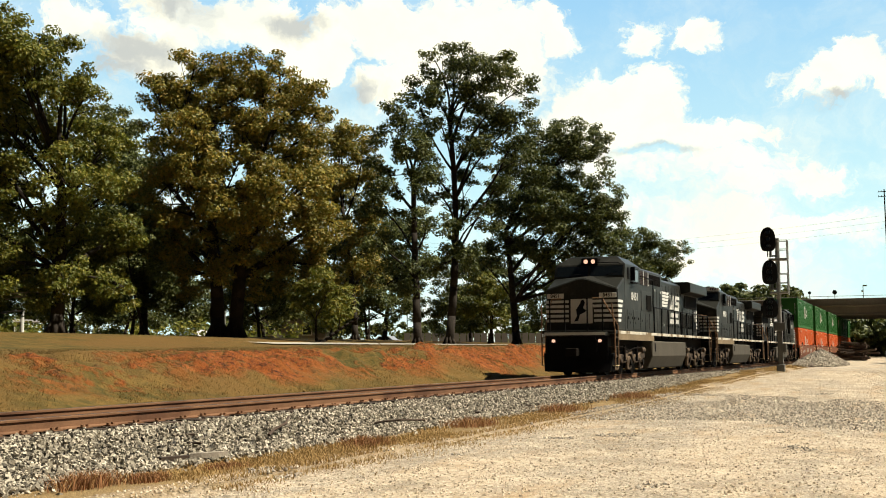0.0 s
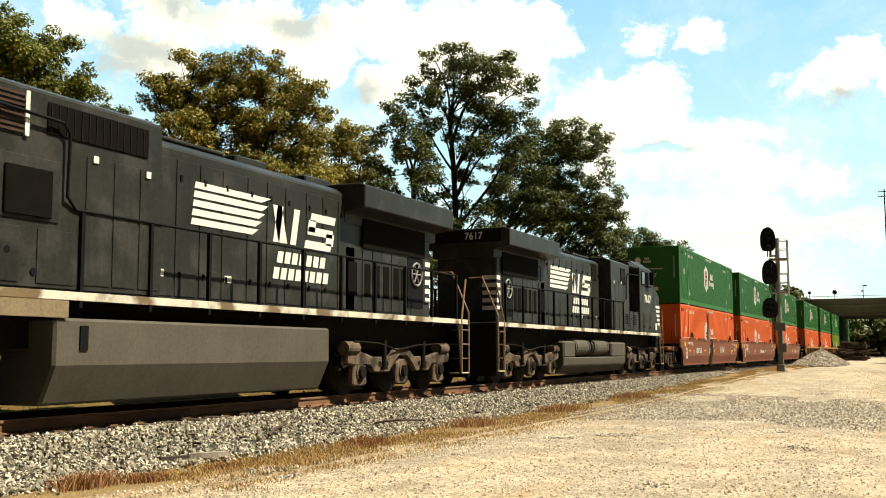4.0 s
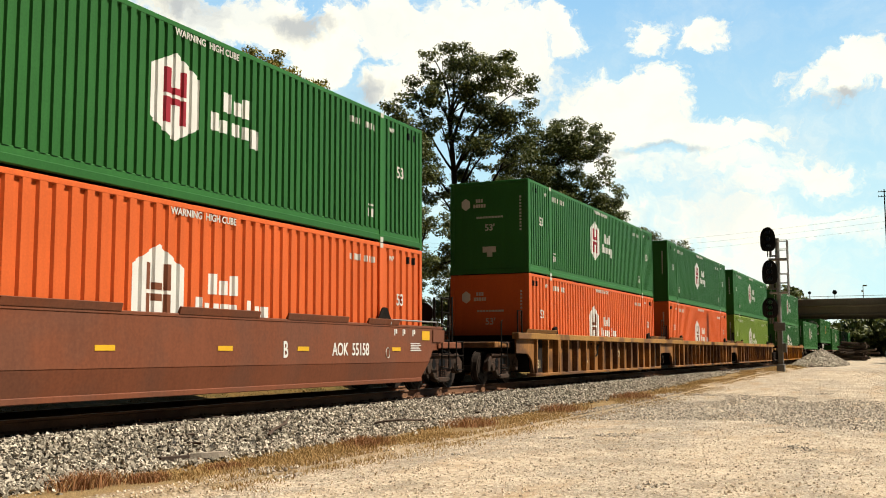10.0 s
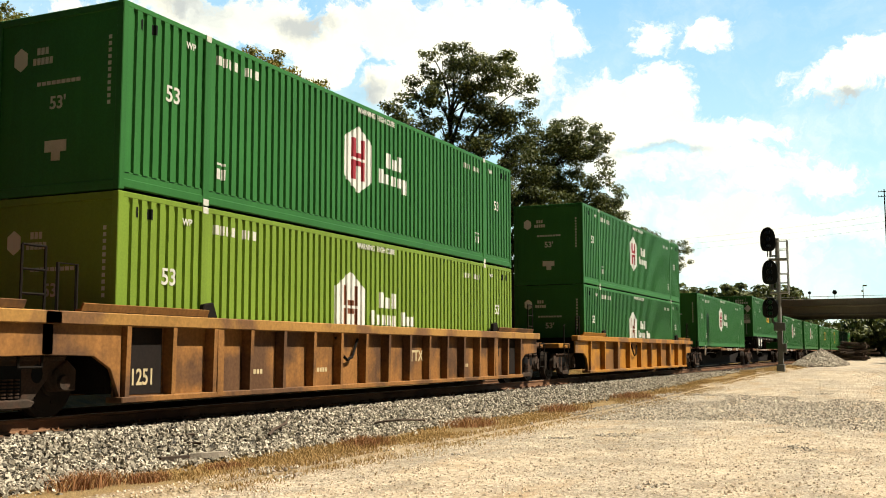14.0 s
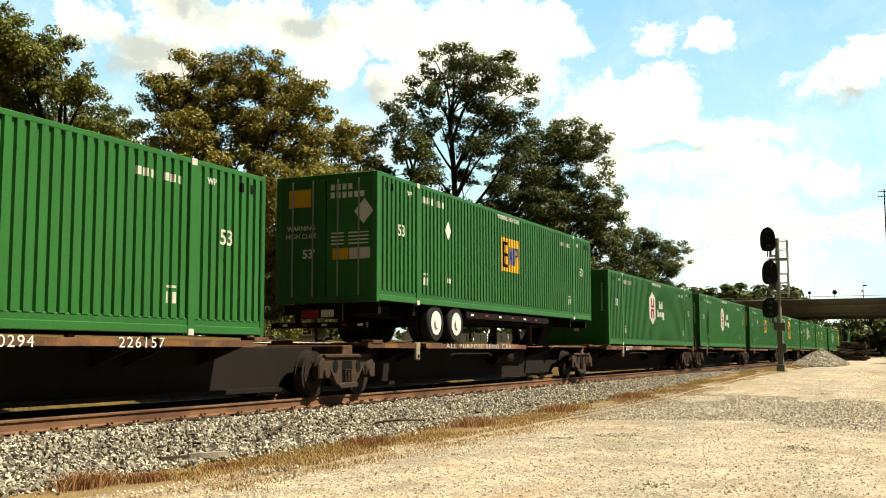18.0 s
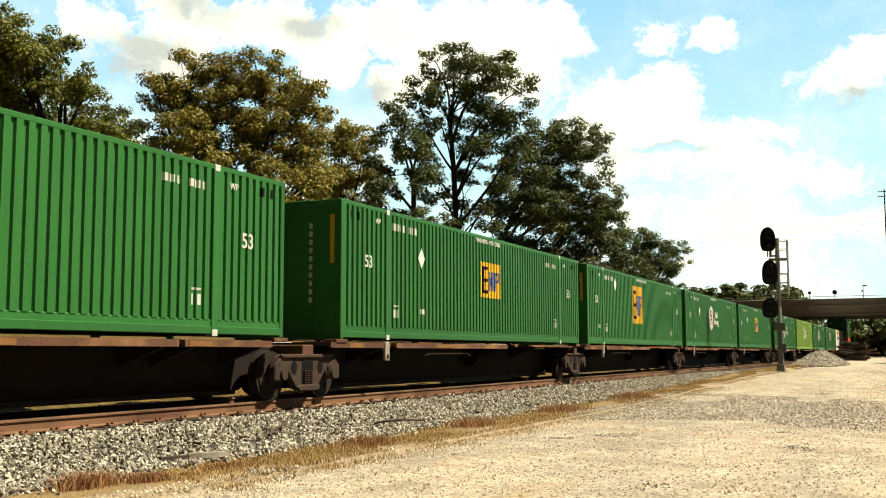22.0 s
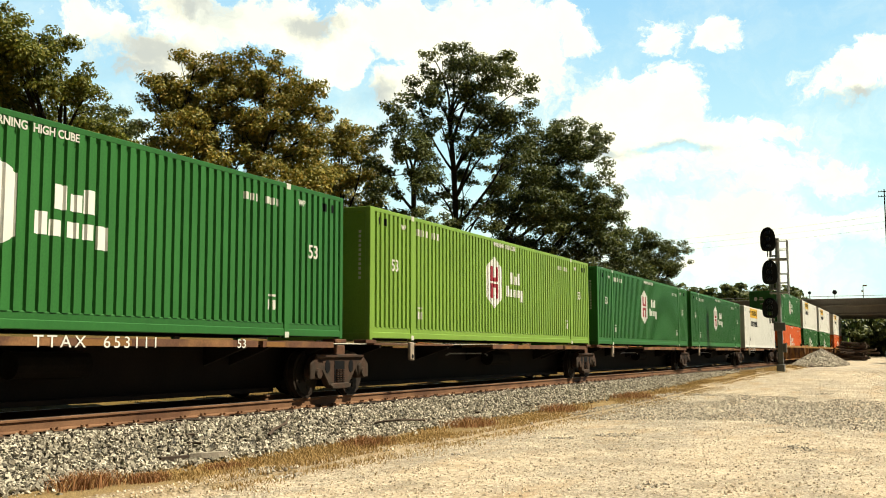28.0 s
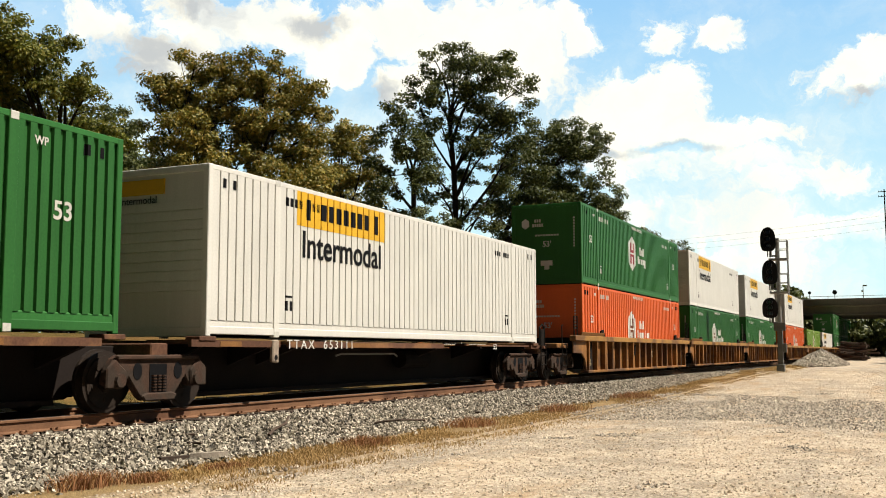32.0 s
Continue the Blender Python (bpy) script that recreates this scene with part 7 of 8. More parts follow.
def tree(label, x, y, blobs, trunk_r, mat, seed, leaf=0.095, per=92, fill=1.0, trunks=1, top=0.55, low=None):
    """blobs: (across the line of sight, height above the lot, radius) of the masses of the crown."""
    rg = random.Random(seed)
    trunk_r *= 0.74
    base = Vector((x, y, ground_z(x, y) - 0.1))
    t = thing("tree", label, "tree", "trees on the lawn")
    t.matrix_basis = Matrix.Translation(base)
    d = Vector((x, y, 0)).normalized()
    right = Vector((d.y, -d.x, 0))
    wood = Kit()
    hmax = max(b[1] for b in blobs) - base.z
    heads = []
    for i in range(trunks):
        lean = right * (rg.uniform(-0.6, 0.6) + (i - (trunks - 1) / 2) * 1.3)
        foot = right * ((i - (trunks - 1) / 2) * trunk_r * 2.2)
        head = lean * 1.6 + Vector((0, 0, hmax * top))
        pts = limb(wood, foot, head, trunk_r, trunk_r * 0.5, rg, 8, 0.03, 10)
        for a in range(7):
            q = 2 * math.pi * a / 7
            wood.tube(foot + Vector((math.cos(q), math.sin(q), 0)) * trunk_r * 1.5, foot + Vector((math.cos(q), math.sin(q), 0)) * trunk_r * 0.6 + Vector((0, 0, trunk_r * 2.0)), trunk_r * 0.35, 6, trunk_r * 0.3)
        heads.append(pts)
    cen, rad = [], []
    for u, h, r in blobs:
        depth = rg.uniform(-1.0, 1.0) * max(1.2, r)
        c = right * u + d * depth + Vector((0, 0, h - base.z))
        pts = min(heads, key=lambda pp: (pp[-1] - c).length)
        want = max(1, min(len(pts) - 1, int(len(pts) * min(0.98, max(0.35, (c.z - 1.6 * abs(u) * 0.5) / max(0.1, pts[-1].z) * 0.8)))))
        start = pts[want]
        br = trunk_r * (0.42 if r > 1.2 else 0.3)
        tip = limb(wood, start, c, br, br * 0.35, rg, 6, 0.12, 6)
        n = max(6, int(10.5 * r * r * fill))
        for j in range(n):
            v = Vector((rg.gauss(0, 1), rg.gauss(0, 1), rg.gauss(0, 0.85)))
            v = v.normalized() * r * (rg.random() ** 0.42) * 1.08
            cen.append(c + v)
            rad.append(rg.uniform(0.28, 0.74) * min(1.2, 0.6 + r * 0.35))
            if j % 3 == 0:
                limb(wood, tip[rg.choice((3, 4, 5, 6))], c + v, br * 0.3, 0.012, rg, 3, 0.1, 4)
    part("trunk", wood.mesh(smooth=True), BARK, t, "grey-brown trunk and limbs")
    cen = np.array([tuple(c) for c in cen])
    rad = np.array(rad)
    counts = np.maximum(12, (per * (rad / 0.45) ** 2).astype(int))
    part("crown", leaf_cloud(cen, rad, counts, leaf, seed), mat, t)
    return t


tree("tall spreading oak with olive and yellowing leaves", -32.0, 43.4, [(-0.5, 15.7, 1.7), (-1.9, 14.5, 1.7), (-3.1, 15.3, 1.2), (1.8, 15.5, 1.7), (3.6, 15.0, 1.4), (4.5, 14.2, 1.0), (-3.6, 14.7, 1.0), (0.4, 13.1, 2.3), (-2.2, 12.1, 2.0), (2.7, 12.6, 2.0), (4.5, 11.1, 1.7), (-3.9, 12.6, 0.9), (-3.0, 10.0, 2.0), (-0.1, 9.8, 2.3), (2.8, 9.6, 2.0), (4.8, 8.4, 1.6), (-2.1, 7.4, 2.0), (0.8, 7.2, 2.3), (3.7, 6.6, 1.7), (-3.5, 7.9, 1.4), (-1.5, 5.6, 1.3), (1.9, 5.3, 1.2), (4.6, 6.1, 1.3), (2.4, 16.7, 0.8), (-1.8, 16.6, 0.9)], 0.52, LEAF_A, 11, trunks=2)
tree("large oak with yellow-green leaves at the edge of the lawn", -36.0, 35.9, [(-2.4, 15.5, 1.6), (-1.4, 14.0, 1.8), (0.1, 13.9, 1.3), (-2.0, 12.1, 1.8), (-0.1, 11.9, 1.8), (1.7, 11.0, 1.3), (2.5, 11.9, 1.0), (-1.7, 9.4, 1.8), (0.5, 9.3, 1.8), (2.4, 9.4, 1.0), (-1.1, 6.8, 1.6), (1.1, 6.9, 1.6), (-4.2, 13.7, 2.3), (-4.1, 9.8, 2.3), (-0.4, 15.2, 1.0), (-1.2, 16.5, 0.8), (-2.5, 5.2, 1.0), (0.2, 5.0, 1.2), (0.9, 13.4, 1.0), (-6.5, 12.0, 2.4), (-6.5, 8.0, 2.2), (-3.0, 5.6, 1.8), (-5.2, 5.8, 2.0), (1.9, 5.2, 1.4), (3.0, 7.2, 1.3), (-0.8, 4.2, 1.2), (-4.4, 4.2, 1.5), (2.9, 4.6, 1.1)], 0.45, LEAF_C, 12)
tree("dense dark green tree in shade", -40.0, 46.5, [(-1.6, 9.4, 1.9), (0.0, 8.1, 1.9), (-0.9, 6.2, 2.3), (1.0, 5.6, 1.9), (-2.4, 7.4, 1.6), (-0.7, 11.1, 1.6), (-2.0, 14.3, 1.6), (-1.5, 12.4, 1.6), (1.6, 7.5, 1.6), (-2.4, 5.2, 1.4), (2.0, 4.6, 1.3)], 0.34, LEAF_B, 13, fill=1.3)
tree("slender tree with yellowing brown-green leaves", -31.0, 55.0, [(-1.1, 14.2, 1.7), (-0.1, 12.1, 1.7), (-1.4, 11.0, 1.4), (0.6, 10.0, 1.4), (-0.4, 8.2, 1.7), (0.7, 6.5, 1.4), (-1.1, 15.3, 1.0), (0.3, 14.6, 1.0), (-0.7, 5.8, 1.2), (1.0, 8.2, 1.0)], 0.28, LEAF_A, 14)
tree("small yellow-green ornamental tree", -27.0, 44.2, [(0.1, 4.2, 1.0), (1.0, 4.7, 0.8), (-0.4, 4.4, 0.8), (0.4, 3.6, 0.8), (1.2, 3.7, 0.7), (-0.7, 3.7, 0.6), (0.3, 5.2, 0.6)], 0.12, LEAF_C, 15, leaf=0.1, top=0.4, trunks=2)
tree("slim tall tree with a thin open crown", -24.5, 50.3, [(-1.2, 13.4, 1.2), (0.2, 13.4, 1.1), (-1.6, 11.5, 1.5), (0.0, 11.2, 1.4), (-1.9, 9.3, 1.2), (-0.6, 7.8, 1.2), (-1.2, 6.2, 1.0), (-1.2, 14.7, 0.9), (0.5, 12.5, 0.9), (-0.5, 4.6, 0.9), (-1.7, 5.2, 0.9), (0.4, 8.6, 1.0), (0.3, 6.3, 0.8), (-2.4, 7.4, 0.9)], 0.32, LEAF_B, 16, fill=0.75, top=0.75)
tree("tallest tree with an open dark green crown", -24.0, 53.3, [(0.2, 18.3, 1.4), (1.5, 18.3, 1.1), (-0.8, 18.3, 1.0), (2.8, 17.3, 1.3), (4.1, 16.7, 1.0), (1.2, 16.3, 1.5), (-1.1, 16.3, 1.1), (-0.5, 14.8, 1.1), (2.5, 14.9, 1.5), (3.9, 14.6, 1.0), (1.5, 13.3, 1.3), (3.3, 12.8, 1.3), (0.8, 11.0, 1.1), (-0.1, 8.7, 0.9), (1.8, 9.3, 1.1), (-1.7, 15.8, 0.8), (0.5, 7.4, 0.9), (1.5, 7.0, 0.9), (-0.8, 10.6, 0.9), (2.7, 11.0, 1.0), (-1.2, 12.6, 1.0), (-0.9, 6.4, 0.8)], 0.34, LEAF_B, 17, fill=0.85, top=0.8)
tree("broad tree with dark green leaves beside the line", -23.0, 61.5, [(1.8, 15.0, 1.7), (3.6, 15.0, 1.6), (5.4, 15.3, 1.0), (4.6, 14.3, 1.3), (0.6, 12.8, 1.9), (3.2, 12.4, 2.0), (5.3, 11.3, 1.5), (1.3, 10.3, 2.1), (3.8, 9.5, 2.0), (6.0, 9.5, 1.3), (-0.5, 8.5, 1.6), (2.0, 7.7, 1.7), (4.9, 7.7, 1.7), (6.5, 8.0, 1.0), (-1.2, 11.4, 1.3), (-1.9, 7.0, 1.2), (0.9, 5.8, 1.2), (6.3, 10.6, 0.9), (7.2, 6.5, 1.4)], 0.36, LEAF_B, 18, fill=1.0, top=0.55)
tree("small bright green young tree", -27.0, 66.6, [(-0.6, 5.6, 1.4), (0.6, 5.2, 1.2), (-1.4, 4.6, 1.0), (-0.2, 6.8, 1.0), (1.0, 4.0, 0.9)], 0.13, LEAF_C, 19, top=0.5)
tree("distant dark green tree behind the train", -22.0, 91.0, [(-0.3, 11.3, 1.5), (1.2, 10.2, 1.5), (2.6, 10.7, 1.3), (3.1, 9.2, 1.0), (-0.8, 9.2, 1.8), (1.6, 8.7, 1.5), (-1.9, 7.7, 2.0), (0.6, 6.7, 2.0), (-1.0, 5.0, 1.8)], 0.3, LEAF_B, 20)
tree("dark green tree filling the gap behind the oaks", -45.0, 62.0, [(0, 8, 2.4), (-2, 9.5, 2.2), (2, 9, 2.2), (-1, 12, 2.0), (1.5, 12.5, 1.8), (-2.5, 6, 1.8), (2.5, 6, 1.8)], 0.32, LEAF_B, 21)
tree("dark green tree filling the gap behind the slim trees", -38.0, 72.0, [(0, 7, 2.0), (-2, 8.5, 1.8), (2, 8, 2.0), (0, 11, 1.8), (2.5, 11.5, 1.5), (-2.5, 5.5, 1.5), (2.8, 5.5, 1.4)], 0.3, LEAF_B, 22)
tree("pine-dark tree at the far side of the lawn", -52.0, 45.0, [(0, 7, 2.2), (-2, 8, 2.0), (2, 8, 2.0), (0, 10.5, 2.0), (-2.5, 5.5, 1.6), (2.5, 5.5, 1.6)], 0.3, LEAF_B, 23)
for x, y, s in ((-47, 41, 51), (-50, 56, 52), (-44, 50, 53), (-46, 78, 54), (-41, 60, 55), (-36, 80, 56), (-58, 60, 57), (-43, 44, 58), (-38, 55, 59), (-34, 62, 60), (-28.5, 71, 63), (-26.5, 79, 64), (-31.5, 74, 65)):
    tree("low dark green tree at the back of the lawn", x, y, [(0, 5.6, 1.5), (-1.6, 4.9, 1.3), (1.7, 5.0, 1.3), (0.3, 7.4, 1.4), (-0.8, 8.6, 1.1), (1.2, 4.0, 0.9), (-1.0, 3.7, 0.9)], 0.16, LEAF_B, s, fill=0.9, top=0.5)
for x, y, s in ((-34.5, 40.2, 31), (-33.5, 47.0, 32), (-29.5, 49.5, 33)):
    tree("thin young tree under the oaks", x, y, [(0.1, 7.5, 0.9), (-0.4, 6.4, 0.8), (0.4, 5.6, 0.7)], 0.10, LEAF_B, s, top=0.8)

# bare pale limbs hanging at the lawn's edge
dead = thing("dead_branch", "bare bleached branch hanging low by the oak", "branch", m=pose(-36.6, 34.8, ground_z(-36.6, 34.8)))
rgd = random.Random(5)
dk = Kit()
p0 = Vector((-3.4, -1.0, 0.6))
for i in range(11):
    q = p0 + Vector((rgd.uniform(1.2, 4.2), rgd.uniform(0.2, 2.6), rgd.uniform(0.4, 3.4)))
    pts = limb(dk, p0, q, 0.06, 0.012, rgd, 5, 0.14, 5)
    for j in range(4):
        a = pts[rgd.choice((2, 3, 4))]
        limb(dk, a, a + Vector((rgd.uniform(-0.3, 1.0), rgd.uniform(-0.3, 0.7), rgd.uniform(-0.2, 0.8))), 0.022, 0.006, rgd, 3, 0.15, 4)
part("limbs", dk, DEADWOOD, dead)


# ---- far woods, as stuff ----
def woods(name, label, spans, leaf, mat, seed):
    rg = np.random.default_rng(seed)
    cen, rad = [], []
    for x0, y0, x1, y1, h, n, zb in spans:
        for i in range(n):
            t = rg.random()
            hh = h * (0.80 + 0.20 * abs(math.sin(t * 17 + seed) * math.cos(t * 41)))
            cen.append((x0 + (x1 - x0) * t + rg.normal() * 2, y0 + (y1 - y0) * t + rg.normal() * 2, zb + rg.random() ** 0.7 * hh))
            rad.append(rg.uniform(0.8, 2.0))
    cen, rad = np.array(cen), np.array(rad)
    ob = new(name, leaf_cloud(cen, rad, np.full(len(cen), 60), leaf, seed))
    ob.data.materials.append(mat)
    return tagged(ob, label, "woods", kind="stuff")


woods("far_woods", "far line of mixed green trees and bushes", [(-160, 40, -95, 125, 6.5, 260, 1.8), (-95, 125, -60, 175, 5.5, 140, 1.8)], 0.42, LEAF_B, 41)
woods("far_woods", "wooded rise beyond the road bridge", [(-66, 205, -22, 215, 14.0, 900, 1.0), (-18, 260, 70, 265, 8.0, 220, 0.5), (-30, 225, -20, 225, 9, 60, 1), (-26, 197, 10, 199, 7.5, 190, 0.0), (-10, 202, 12, 204, 8.0, 260, 0.0)], 0.5, LEAF_B, 42)
woods("far_bushes", "low green bushes along the far side of the lawn", [(-70, 55, -52, 85, 2.2, 60, 2.2), (-85, 62, -72, 60, 3.0, 40, 2.2)], 0.2, LEAF_C, 43)

# ---- far buildings, cars and poles across the lawn ----
SIDING = material("grey_board_siding", (0.20, 0.185, 0.165), 0.8, vary=0.12, scale=0.6, grain=8, streak=0.1)
ROOFING = material("brown_shingle_roof", (0.12, 0.10, 0.085), 0.9, vary=0.2, scale=1.5, grain=12)
house = thing("house", "small grey house with a brown gable roof", "house", m=pose(-60, 93, 2.4, 0, 0, 30))
part("wall", Kit().box(-4, 4, -3, 3, 0, 2.6), SIDING, house)
part("gable", Kit().slab([(-4.0, 2.6), (4.0, 2.6), (0, 4.9)], "y", -3.0, 3.0), SIDING, house)
for s in (-1, 1):
    part("roof", Kit().slab([(s * 4.5, 2.35), (0, 5.0), (0, 5.2), (s * 4.6, 2.5)], "y", -3.4, 3.4), ROOFING, house)
for x in (-2.2, 1.6):
    w_ = part("window", Kit().box(x - 0.5, x + 0.5, -3.04, -3.0, 0.9, 2.0), WHITE, house, "white framed window")
    part("pane", Kit().box(x - 0.42, x + 0.42, -3.06, -3.03, 0.98, 1.92), GLASS, w_)
fence = thing("board_fence", "long pale grey board fence beyond the trees", "fence", m=pose(0, 0, 0), kind="structure")
for i in range(46):
    a = (-46 + i * 0.6, 92 + i * 0.36)
    part("board", Kit().box(-0.30, 0.30, -0.03, 0.03, 0, 1.05 + 0.04 * (i % 2)) if i == 0 else bpy.data.objects["board"].data, SIDING if i == 0 else None, fence, m=pose(a[0], a[1], 2.40, 0, 0, 31))


def parked_car(x, y, rz, paint, label):
    c = thing("parked_car", label, "car", "cars across the lawn", m=pose(x, y, ground_z(x, y), 0, 0, rz))
    part("body", Kit().slab([(-2.2, 0.35), (-2.2, 0.8), (-1.3, 0.92), (2.1, 0.95), (2.2, 0.4)], "x", -0.85, 0.85), paint, c, bevel=0.06)
    part("cabin", Kit().slab([(-1.3, 0.9), (-0.5, 1.42), (1.2, 1.42), (1.9, 0.92)], "x", -0.72, 0.72), paint, c, bevel=0.05)
    for s in (-1, 1):
        part("side_window", Kit().slab([(-1.0, 0.95), (-0.45, 1.35), (1.1, 1.35), (1.5, 0.95)], "x", s * 0.725 - 0.004, s * 0.725 + 0.004), GLASS, c, "dark window")
        for y_ in (-1.4, 1.4):
            part("wheel", Kit().tube((s * 0.65, y_, 0.32), (s * 0.87, y_, 0.32), 0.32, 16), TYRE, c)
    return c


parked_car(-72, 72, 60, CARPAINT, "white sedan parked beyond the lawn")
parked_car(-64, 82, 65, CARPAINT, "white sedan parked beyond the trees")
parked_car(-68, 130, 80, material("silver_car_paint", (0.45, 0.46, 0.47), 0.3, 0.4, vary=0.05), "silver sedan parked far behind")
canopy = thing("carport", "low carport with a white metal roof", "carport", m=pose(-76, 76, 2.4, 0, 0, 45))
part("roof", Kit().box(-4, 4, -2.5, 2.5, 2.1, 2.3), WHITE, canopy, "white metal roof")
for x in (-3.8, 3.8):
    for y in (-2.3, 2.3):
        part("post", Kit().box(x - 0.06, x + 0.06, y - 0.06, y + 0.06, 0, 2.1), WHITE, canopy)
walkway = part("driveway", Kit().add([(-24.4, 36.5, ground_z(-24.4, 36.5) + 0.05), (-20.6, 60, ground_z(-20.6, 60) + 0.06), (-22.6, 60, ground_z(-22.6, 60) + 0.06), (-26.0, 36.5, ground_z(-26.0, 36.5) + 0.05)], [(0, 1, 2, 3)]), material("pale_concrete_path", (0.46, 0.42, 0.35), 0.9, vary=0.1, scale=1), label="pale strip of bare drive along the bank")
tagged(walkway, category="driveway", kind="structure")


def pole(x, y, h, arms, label, base=None, mat=None):
    z = ground_z(x, y) - 0.1 if base is None else base
    p = thing("utility_pole", label, "pole", m=pose(x, y, z))
    part("shaft", Kit().tube((0, 0, 0), (0, 0, h), 0.14, 10, 0.10), mat or BARK, p)
    for i in range(arms):
        ar = part("crossarm", Kit().box(-1.1, 1.1, -0.06, 0.06, h - 0.5 - i * 0.9, h - 0.38 - i * 0.9), mat or BARK, p)
        for dx in (-1.0, -0.5, 0.5, 1.0):
            part("insulator", Kit().tube((dx, 0, h - 0.38 - i * 0.9), (dx, 0, h - 0.2 - i * 0.9), 0.05, 6), GALV, ar)
    return p


pole(-53, 47.5, 3.6, 0, "thin white pole at the edge of the lawn", mat=WHITE)
pole(-51.5, 48.5, 1.9, 0, "short white post at the edge of the lawn", mat=WHITE)
pole(-70, 128, 6.0, 0, "wooden utility pole far behind the trees")
pole(-74, 100, 6.5, 0, "pale steel pole behind the trees", mat=GALV)
pole(-75.5, 103, 5.0, 0, "pale steel pole behind the trees", mat=GALV)
pole(-4.35, 207, 31, 2, "tall utility pole beyond the bridge", base=0.6)
pole(-120, 240, 24, 2, "tall utility pole beyond the woods", base=0.6)
for i, (z0, z1, dx) in enumerate(((26.6, 30.4, -1.0), (25.6, 29.2, 0.5), (24.4, 28.2, 1.0))):
    pts = []
    for j in range(13):
        t = j / 12
        pts.append((-4.35 + dx + (-115.6) * t, 207 + 33 * t, z0 + (z1 - z0) * t - 3.0 * math.sin(math.pi * t)))
    wire = tagged(part("power_line", Kit().pipe(pts, 0.013, 4), MAST, label="thin black power line across the sky"), category="power line")


# ---- sky with drifting clouds: a far curved backdrop that goes on round the view ----
def sky_material():
    mat = bpy.data.materials.new("cloudy_sky")
    mat.use_nodes = True
    N, Lk = mat.node_tree.nodes, mat.node_tree.links
    N.remove(N["Principled BSDF"])
    uv = N.new("ShaderNodeUVMap").outputs[0]

    def noise_node(scale, detail, vec, rough=0.55):
        n = N.new("ShaderNodeTexNoise")
        n.inputs["Scale"].default_value = scale
        n.inputs["Detail"].default_value = detail
        n.inputs["Roughness"].default_value = rough
        Lk.new(vec, n.inputs["Vector"])
        return n

    def m(op, a, b=None, c=None):
        q = N.new("ShaderNodeMath")
        q.operation = op
        for i, z in enumerate((a, b, c)):
            if z is None:
                continue
            if isinstance(z, (int, float)):
                q.inputs[i].default_value = z
            else:
                Lk.new(z, q.inputs[i])
        return q.outputs[0]

    def ramp(v, a, b, lo=0.0, hi=1.0):
        r = N.new("ShaderNodeMapRange")
        r.interpolation_type = "SMOOTHSTEP"
        r.inputs["From Min"].default_value, r.inputs["From Max"].default_value = a, b
        r.inputs["To Min"].default_value, r.inputs["To Max"].default_value = lo, hi
        Lk.new(v, r.inputs["Value"])
        return r.outputs[0]

    def mix(f, a, b):
        q = N.new("ShaderNodeMix")
        q.data_type = "RGBA"
        for i, z in ((0, f), (6, a), (7, b)):
            if isinstance(z, tuple):
                q.inputs[i].default_value = (*z, 1)
            else:
                Lk.new(z, q.inputs[i])
        return q.outputs[2]

    warp = noise_node(9.0, 6, uv, 0.6)
    wv = N.new("ShaderNodeVectorMath")
    wv.operation = "MULTIPLY_ADD"
    Lk.new(warp.outputs["Color"], wv.inputs[0])
    wv.inputs[1].default_value = (0.11, 0.11, 0)
    wv.inputs[2].default_value = (-0.055, -0.055, 0)
    ad = N.new("ShaderNodeVectorMath")
    ad.operation = "ADD"
    Lk.new(uv, ad.inputs[0])
    Lk.new(wv.outputs[0], ad.inputs[1])
    p = ad.outputs[0]

    def blobs(rows):
        best = None
        for u, v, a, b in rows:
            mp = N.new("ShaderNodeMapping")
            mp.vector_type = "TEXTURE"
            mp.inputs["Location"].default_value = (u, v, 0)
            mp.inputs["Scale"].default_value = (a, b, 1)
            Lk.new(p, mp.inputs[0])
            ln = N.new("ShaderNodeVectorMath")
            ln.operation = "LENGTH"
            Lk.new(mp.outputs[0], ln.inputs[0])
            d = m("SUBTRACT", 1.0, ln.outputs["Value"])
            best = d if best is None else m("MAXIMUM", best, d)
        return best

    fb = noise_node(7.0, 9, p, 0.62).outputs["Fac"]
    body = blobs(CLOUDS)
    fine = noise_node(30.0, 6, p, 0.65).outputs["Fac"]
    dens = m("ADD", body, m("MULTIPLY", m("SUBTRACT", fb, 0.5), 2.0))
    dens = m("ADD", dens, m("MULTIPLY", m("SUBTRACT", fine, 0.5), 1.7))
    dens = m("ADD", dens, m("MULTIPLY", m("SUBTRACT", noise_node(85.0, 5, p, 0.65).outputs["Fac"], 0.5), 0.8))
    cover = ramp(dens, -0.12, 0.42)
    # thin haze, thicker towards the horizon
    low = N.new("ShaderNodeSeparateXYZ")
    Lk.new(uv, low.inputs[0])
    haze = ramp(low.outputs[1], 0.30, 0.12, 0.25, 1.0)
    wisp = m("MULTIPLY", ramp(noise_node(6.0, 9, p, 0.68).outputs["Fac"], 0.40, 0.66, 0.0, 0.8), haze)
    cover = m("MAXIMUM", cover, wisp)
    broken = ramp(noise_node(16.0, 8, p, 0.66).outputs["Fac"], 0.36, 0.60, 0.30, 1.0)
    thin = ramp(low.outputs[1], 0.10, 0.24, 0.0, 1.0)
    cover = m("MULTIPLY", cover, m("MAXIMUM", broken, thin))
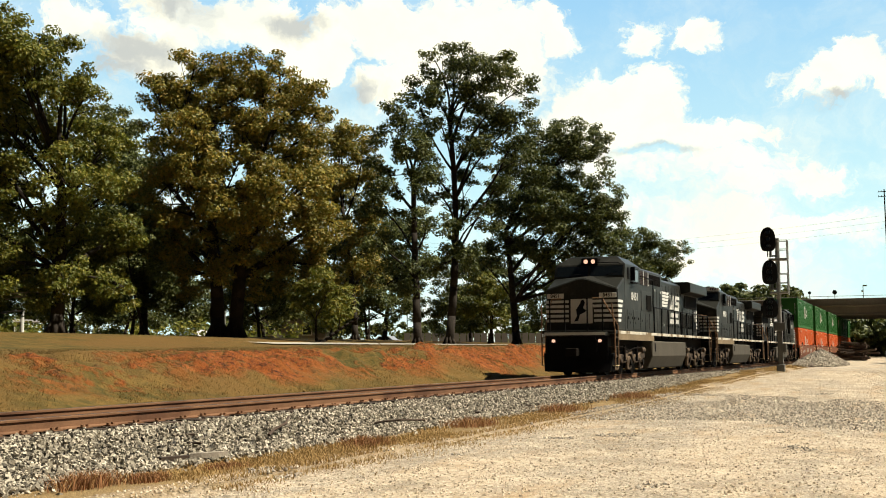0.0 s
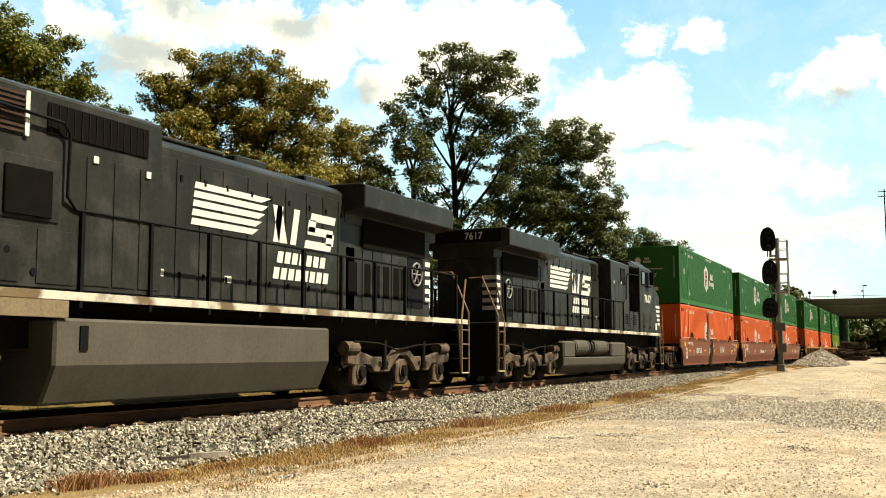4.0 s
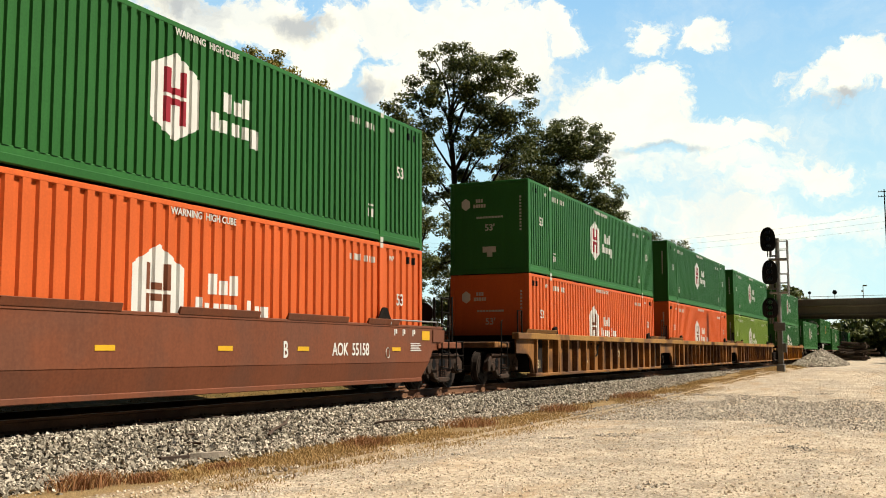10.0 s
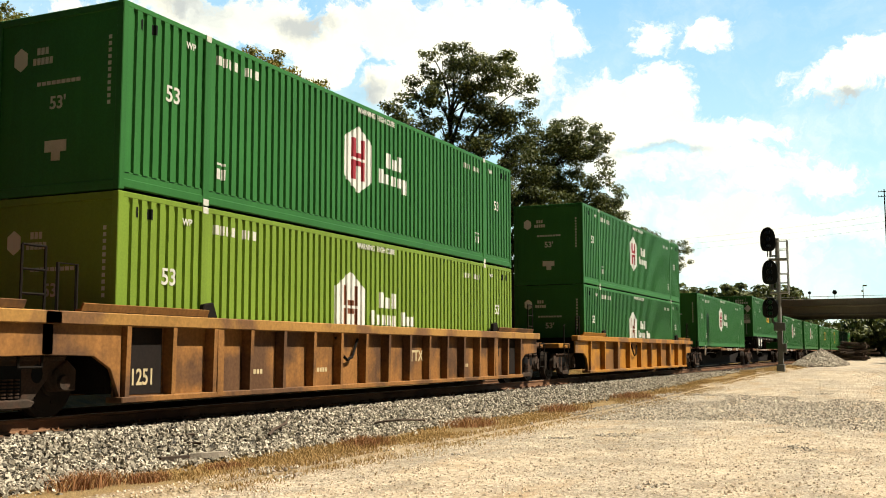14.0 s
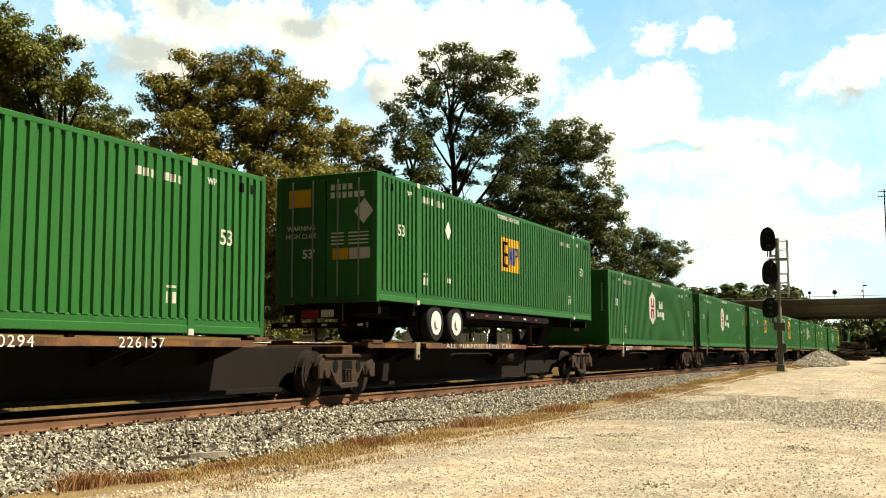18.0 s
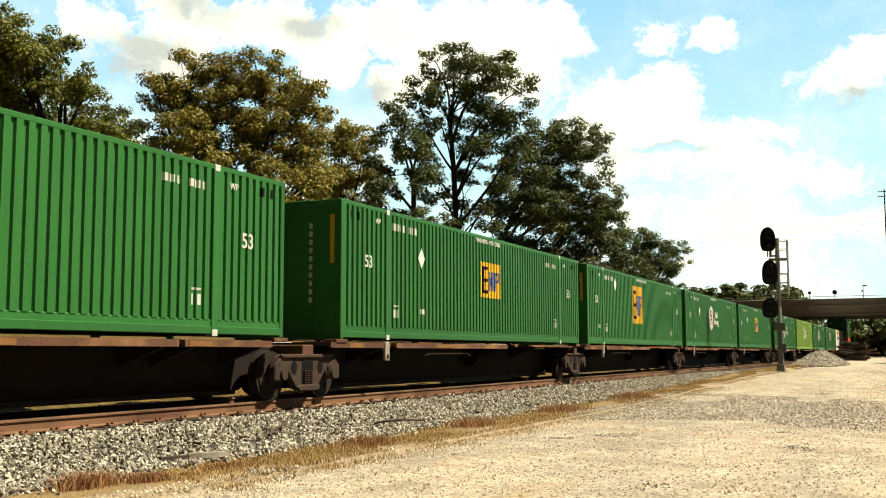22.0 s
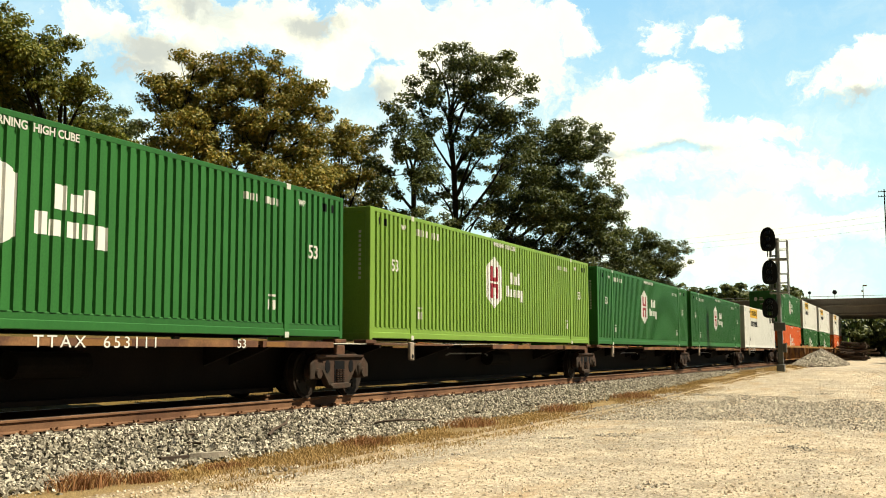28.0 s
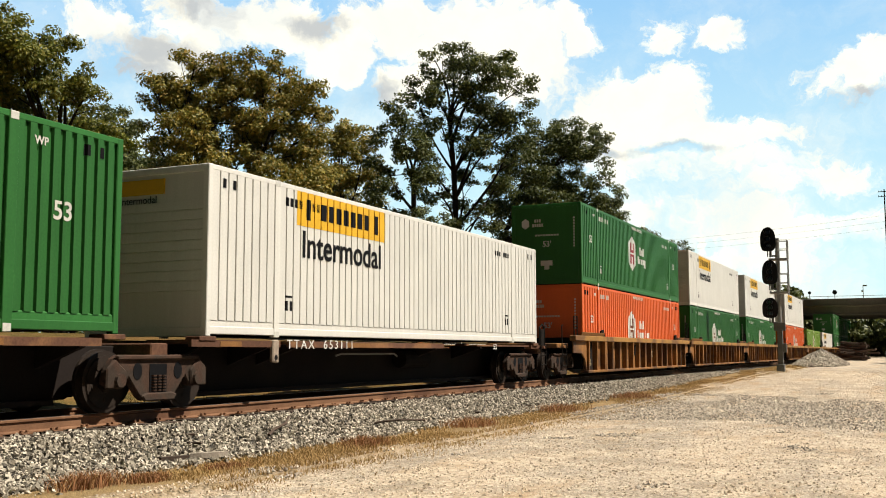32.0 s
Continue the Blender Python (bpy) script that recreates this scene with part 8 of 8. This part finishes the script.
    grey = m("MULTIPLY", ramp(m("ADD", m("ADD", blobs(SHADES), m("MULTIPLY", m("SUBTRACT", fb, 0.5), 2.6)), m("MULTIPLY", m("SUBTRACT", fine, 0.5), 1.6)), -0.30, 0.85), 0.85)
    sep = N.new("ShaderNodeSeparateXYZ")
    Lk.new(uv, sep.inputs[0])
    blue = mix(ramp(sep.outputs[1], 0.0, 0.42), (0.62, 0.92, 0.98), (0.27, 0.56, 0.90))
    soft = ramp(noise_node(13.0, 8, p, 0.64).outputs["Fac"], 0.42, 0.64, 0.0, 0.62)
    bright = mix(soft, (1.10, 1.09, 0.94), (0.72, 0.80, 0.84))
    white = mix(grey, bright, (0.44, 0.49, 0.54))
    col = mix(cover, blue, white)
    em = N.new("ShaderNodeEmission")
    em.inputs["Strength"].default_value = SKY_GLOW
    Lk.new(col, em.inputs["Color"])
    Lk.new(em.outputs[0], N["Material Output"].inputs["Surface"])
    return mat


SKY_GLOW = 0.65
CLOUDS = [(-0.777, 0.307, 0.052, 0.029), (-0.694, 0.318, 0.059, 0.039), (-0.709, 0.28, 0.058, 0.028), (-0.614, 0.332, 0.061, 0.031), (-0.547, 0.3, 0.05, 0.034), (-0.503, 0.327, 0.084, 0.043), (-0.435, 0.316, 0.084, 0.052), (-0.379, 0.295, 0.061, 0.046), (-0.48, 0.27, 0.067, 0.026), (-0.318, 0.314, 0.03, 0.016), (-0.241, 0.314, 0.026, 0.025), (-0.18, 0.307, 0.032, 0.021), (-0.253, 0.25, 0.056, 0.042), (-0.281, 0.215, 0.059, 0.039), (-0.212, 0.209, 0.057, 0.025), (-0.155, 0.203, 0.06, 0.027), (-0.166, 0.177, 0.075, 0.024), (-0.055, 0.251, 0.052, 0.032), (-0.26, 0.176, 0.058, 0.028), (-0.116, 0.153, 0.091, 0.019), (-0.203, 0.122, 0.086, 0.022), (-0.078, 0.104, 0.07, 0.018), (-0.272, 0.121, 0.048, 0.019), (-0.168, 0.081, 0.099, 0.016)]
SHADES = [(-0.725, 0.285, 0.055, 0.024), (-0.753, 0.269, 0.036, 0.017), (-0.694, 0.329, 0.043, 0.019), (-0.525, 0.261, 0.05, 0.018), (-0.57, 0.331, 0.039, 0.016), (-0.292, 0.185, 0.048, 0.009), (-0.212, 0.193, 0.042, 0.008), (-0.064, 0.226, 0.033, 0.009)]

sky_k = Kit()
SKY_R = 2600.0
cols, rows_ = 72, 16
A0, A1, E0, E1 = radians(-100), radians(35), -0.05, 0.85
uvs = []
for j in range(rows_ + 1):
    for i in range(cols + 1):
        a, e = A0 + (A1 - A0) * i / cols, E0 + (E1 - E0) * j / rows_
        sky_k.v.append((SKY_R * math.sin(a), SKY_R * math.cos(a), SKY_R * e))
        uvs.append((a, e))
sky_k.f = [(j * (cols + 1) + i, j * (cols + 1) + i + 1, (j + 1) * (cols + 1) + i + 1, (j + 1) * (cols + 1) + i) for j in range(rows_) for i in range(cols)]
sky_me = sky_k.mesh(smooth=True)
lay = sky_me.uv_layers.new(name="angle")
for lp in sky_me.loops:
    lay.data[lp.index].uv = uvs[lp.vertex_index]
backdrop = part("backdrop", sky_me, sky_material(), label="blue summer sky with white drifting clouds")
tagged(backdrop, category="sky", kind="structure")
backdrop.matrix_basis = pose(0, 0, 1.5)


def motions():
    """The train rolls past at a steady pace, its wheels turning."""
    for ob, s, z in MOVERS:
        walk(ob, [(t, pose(TX, s - d, RAIL + z)) for t, d in TRAVEL])
    walk(backdrop, [(t, pose(0, 0, 1.5, 0, 0, -1.2 * t / 32)) for t in (0, 8, 16, 24, 32)])
    ts, ds = [t for t, _ in TRAVEL], [d for _, d in TRAVEL]
    steps = [i / 30 for i in range(961)]
    way = np.interp(steps, ts, ds)
    turned = {}
    for ob, y, r in WHEELS:
        if (y, r) not in turned:
            walk(ob, [(t, pose(0, y, r, math.degrees(float(d) / r) % 360)) for t, d in zip(steps, way)])
            turned[y, r] = ob.animation_data
        else:
            # wheels at the same seat of alike trucks turn alike
            ob.rotation_mode = "QUATERNION"
            ob.animation_data_create()
            ob.animation_data.action = turned[y, r].action
            ob.animation_data.action_slot = turned[y, r].action_slot


motions()
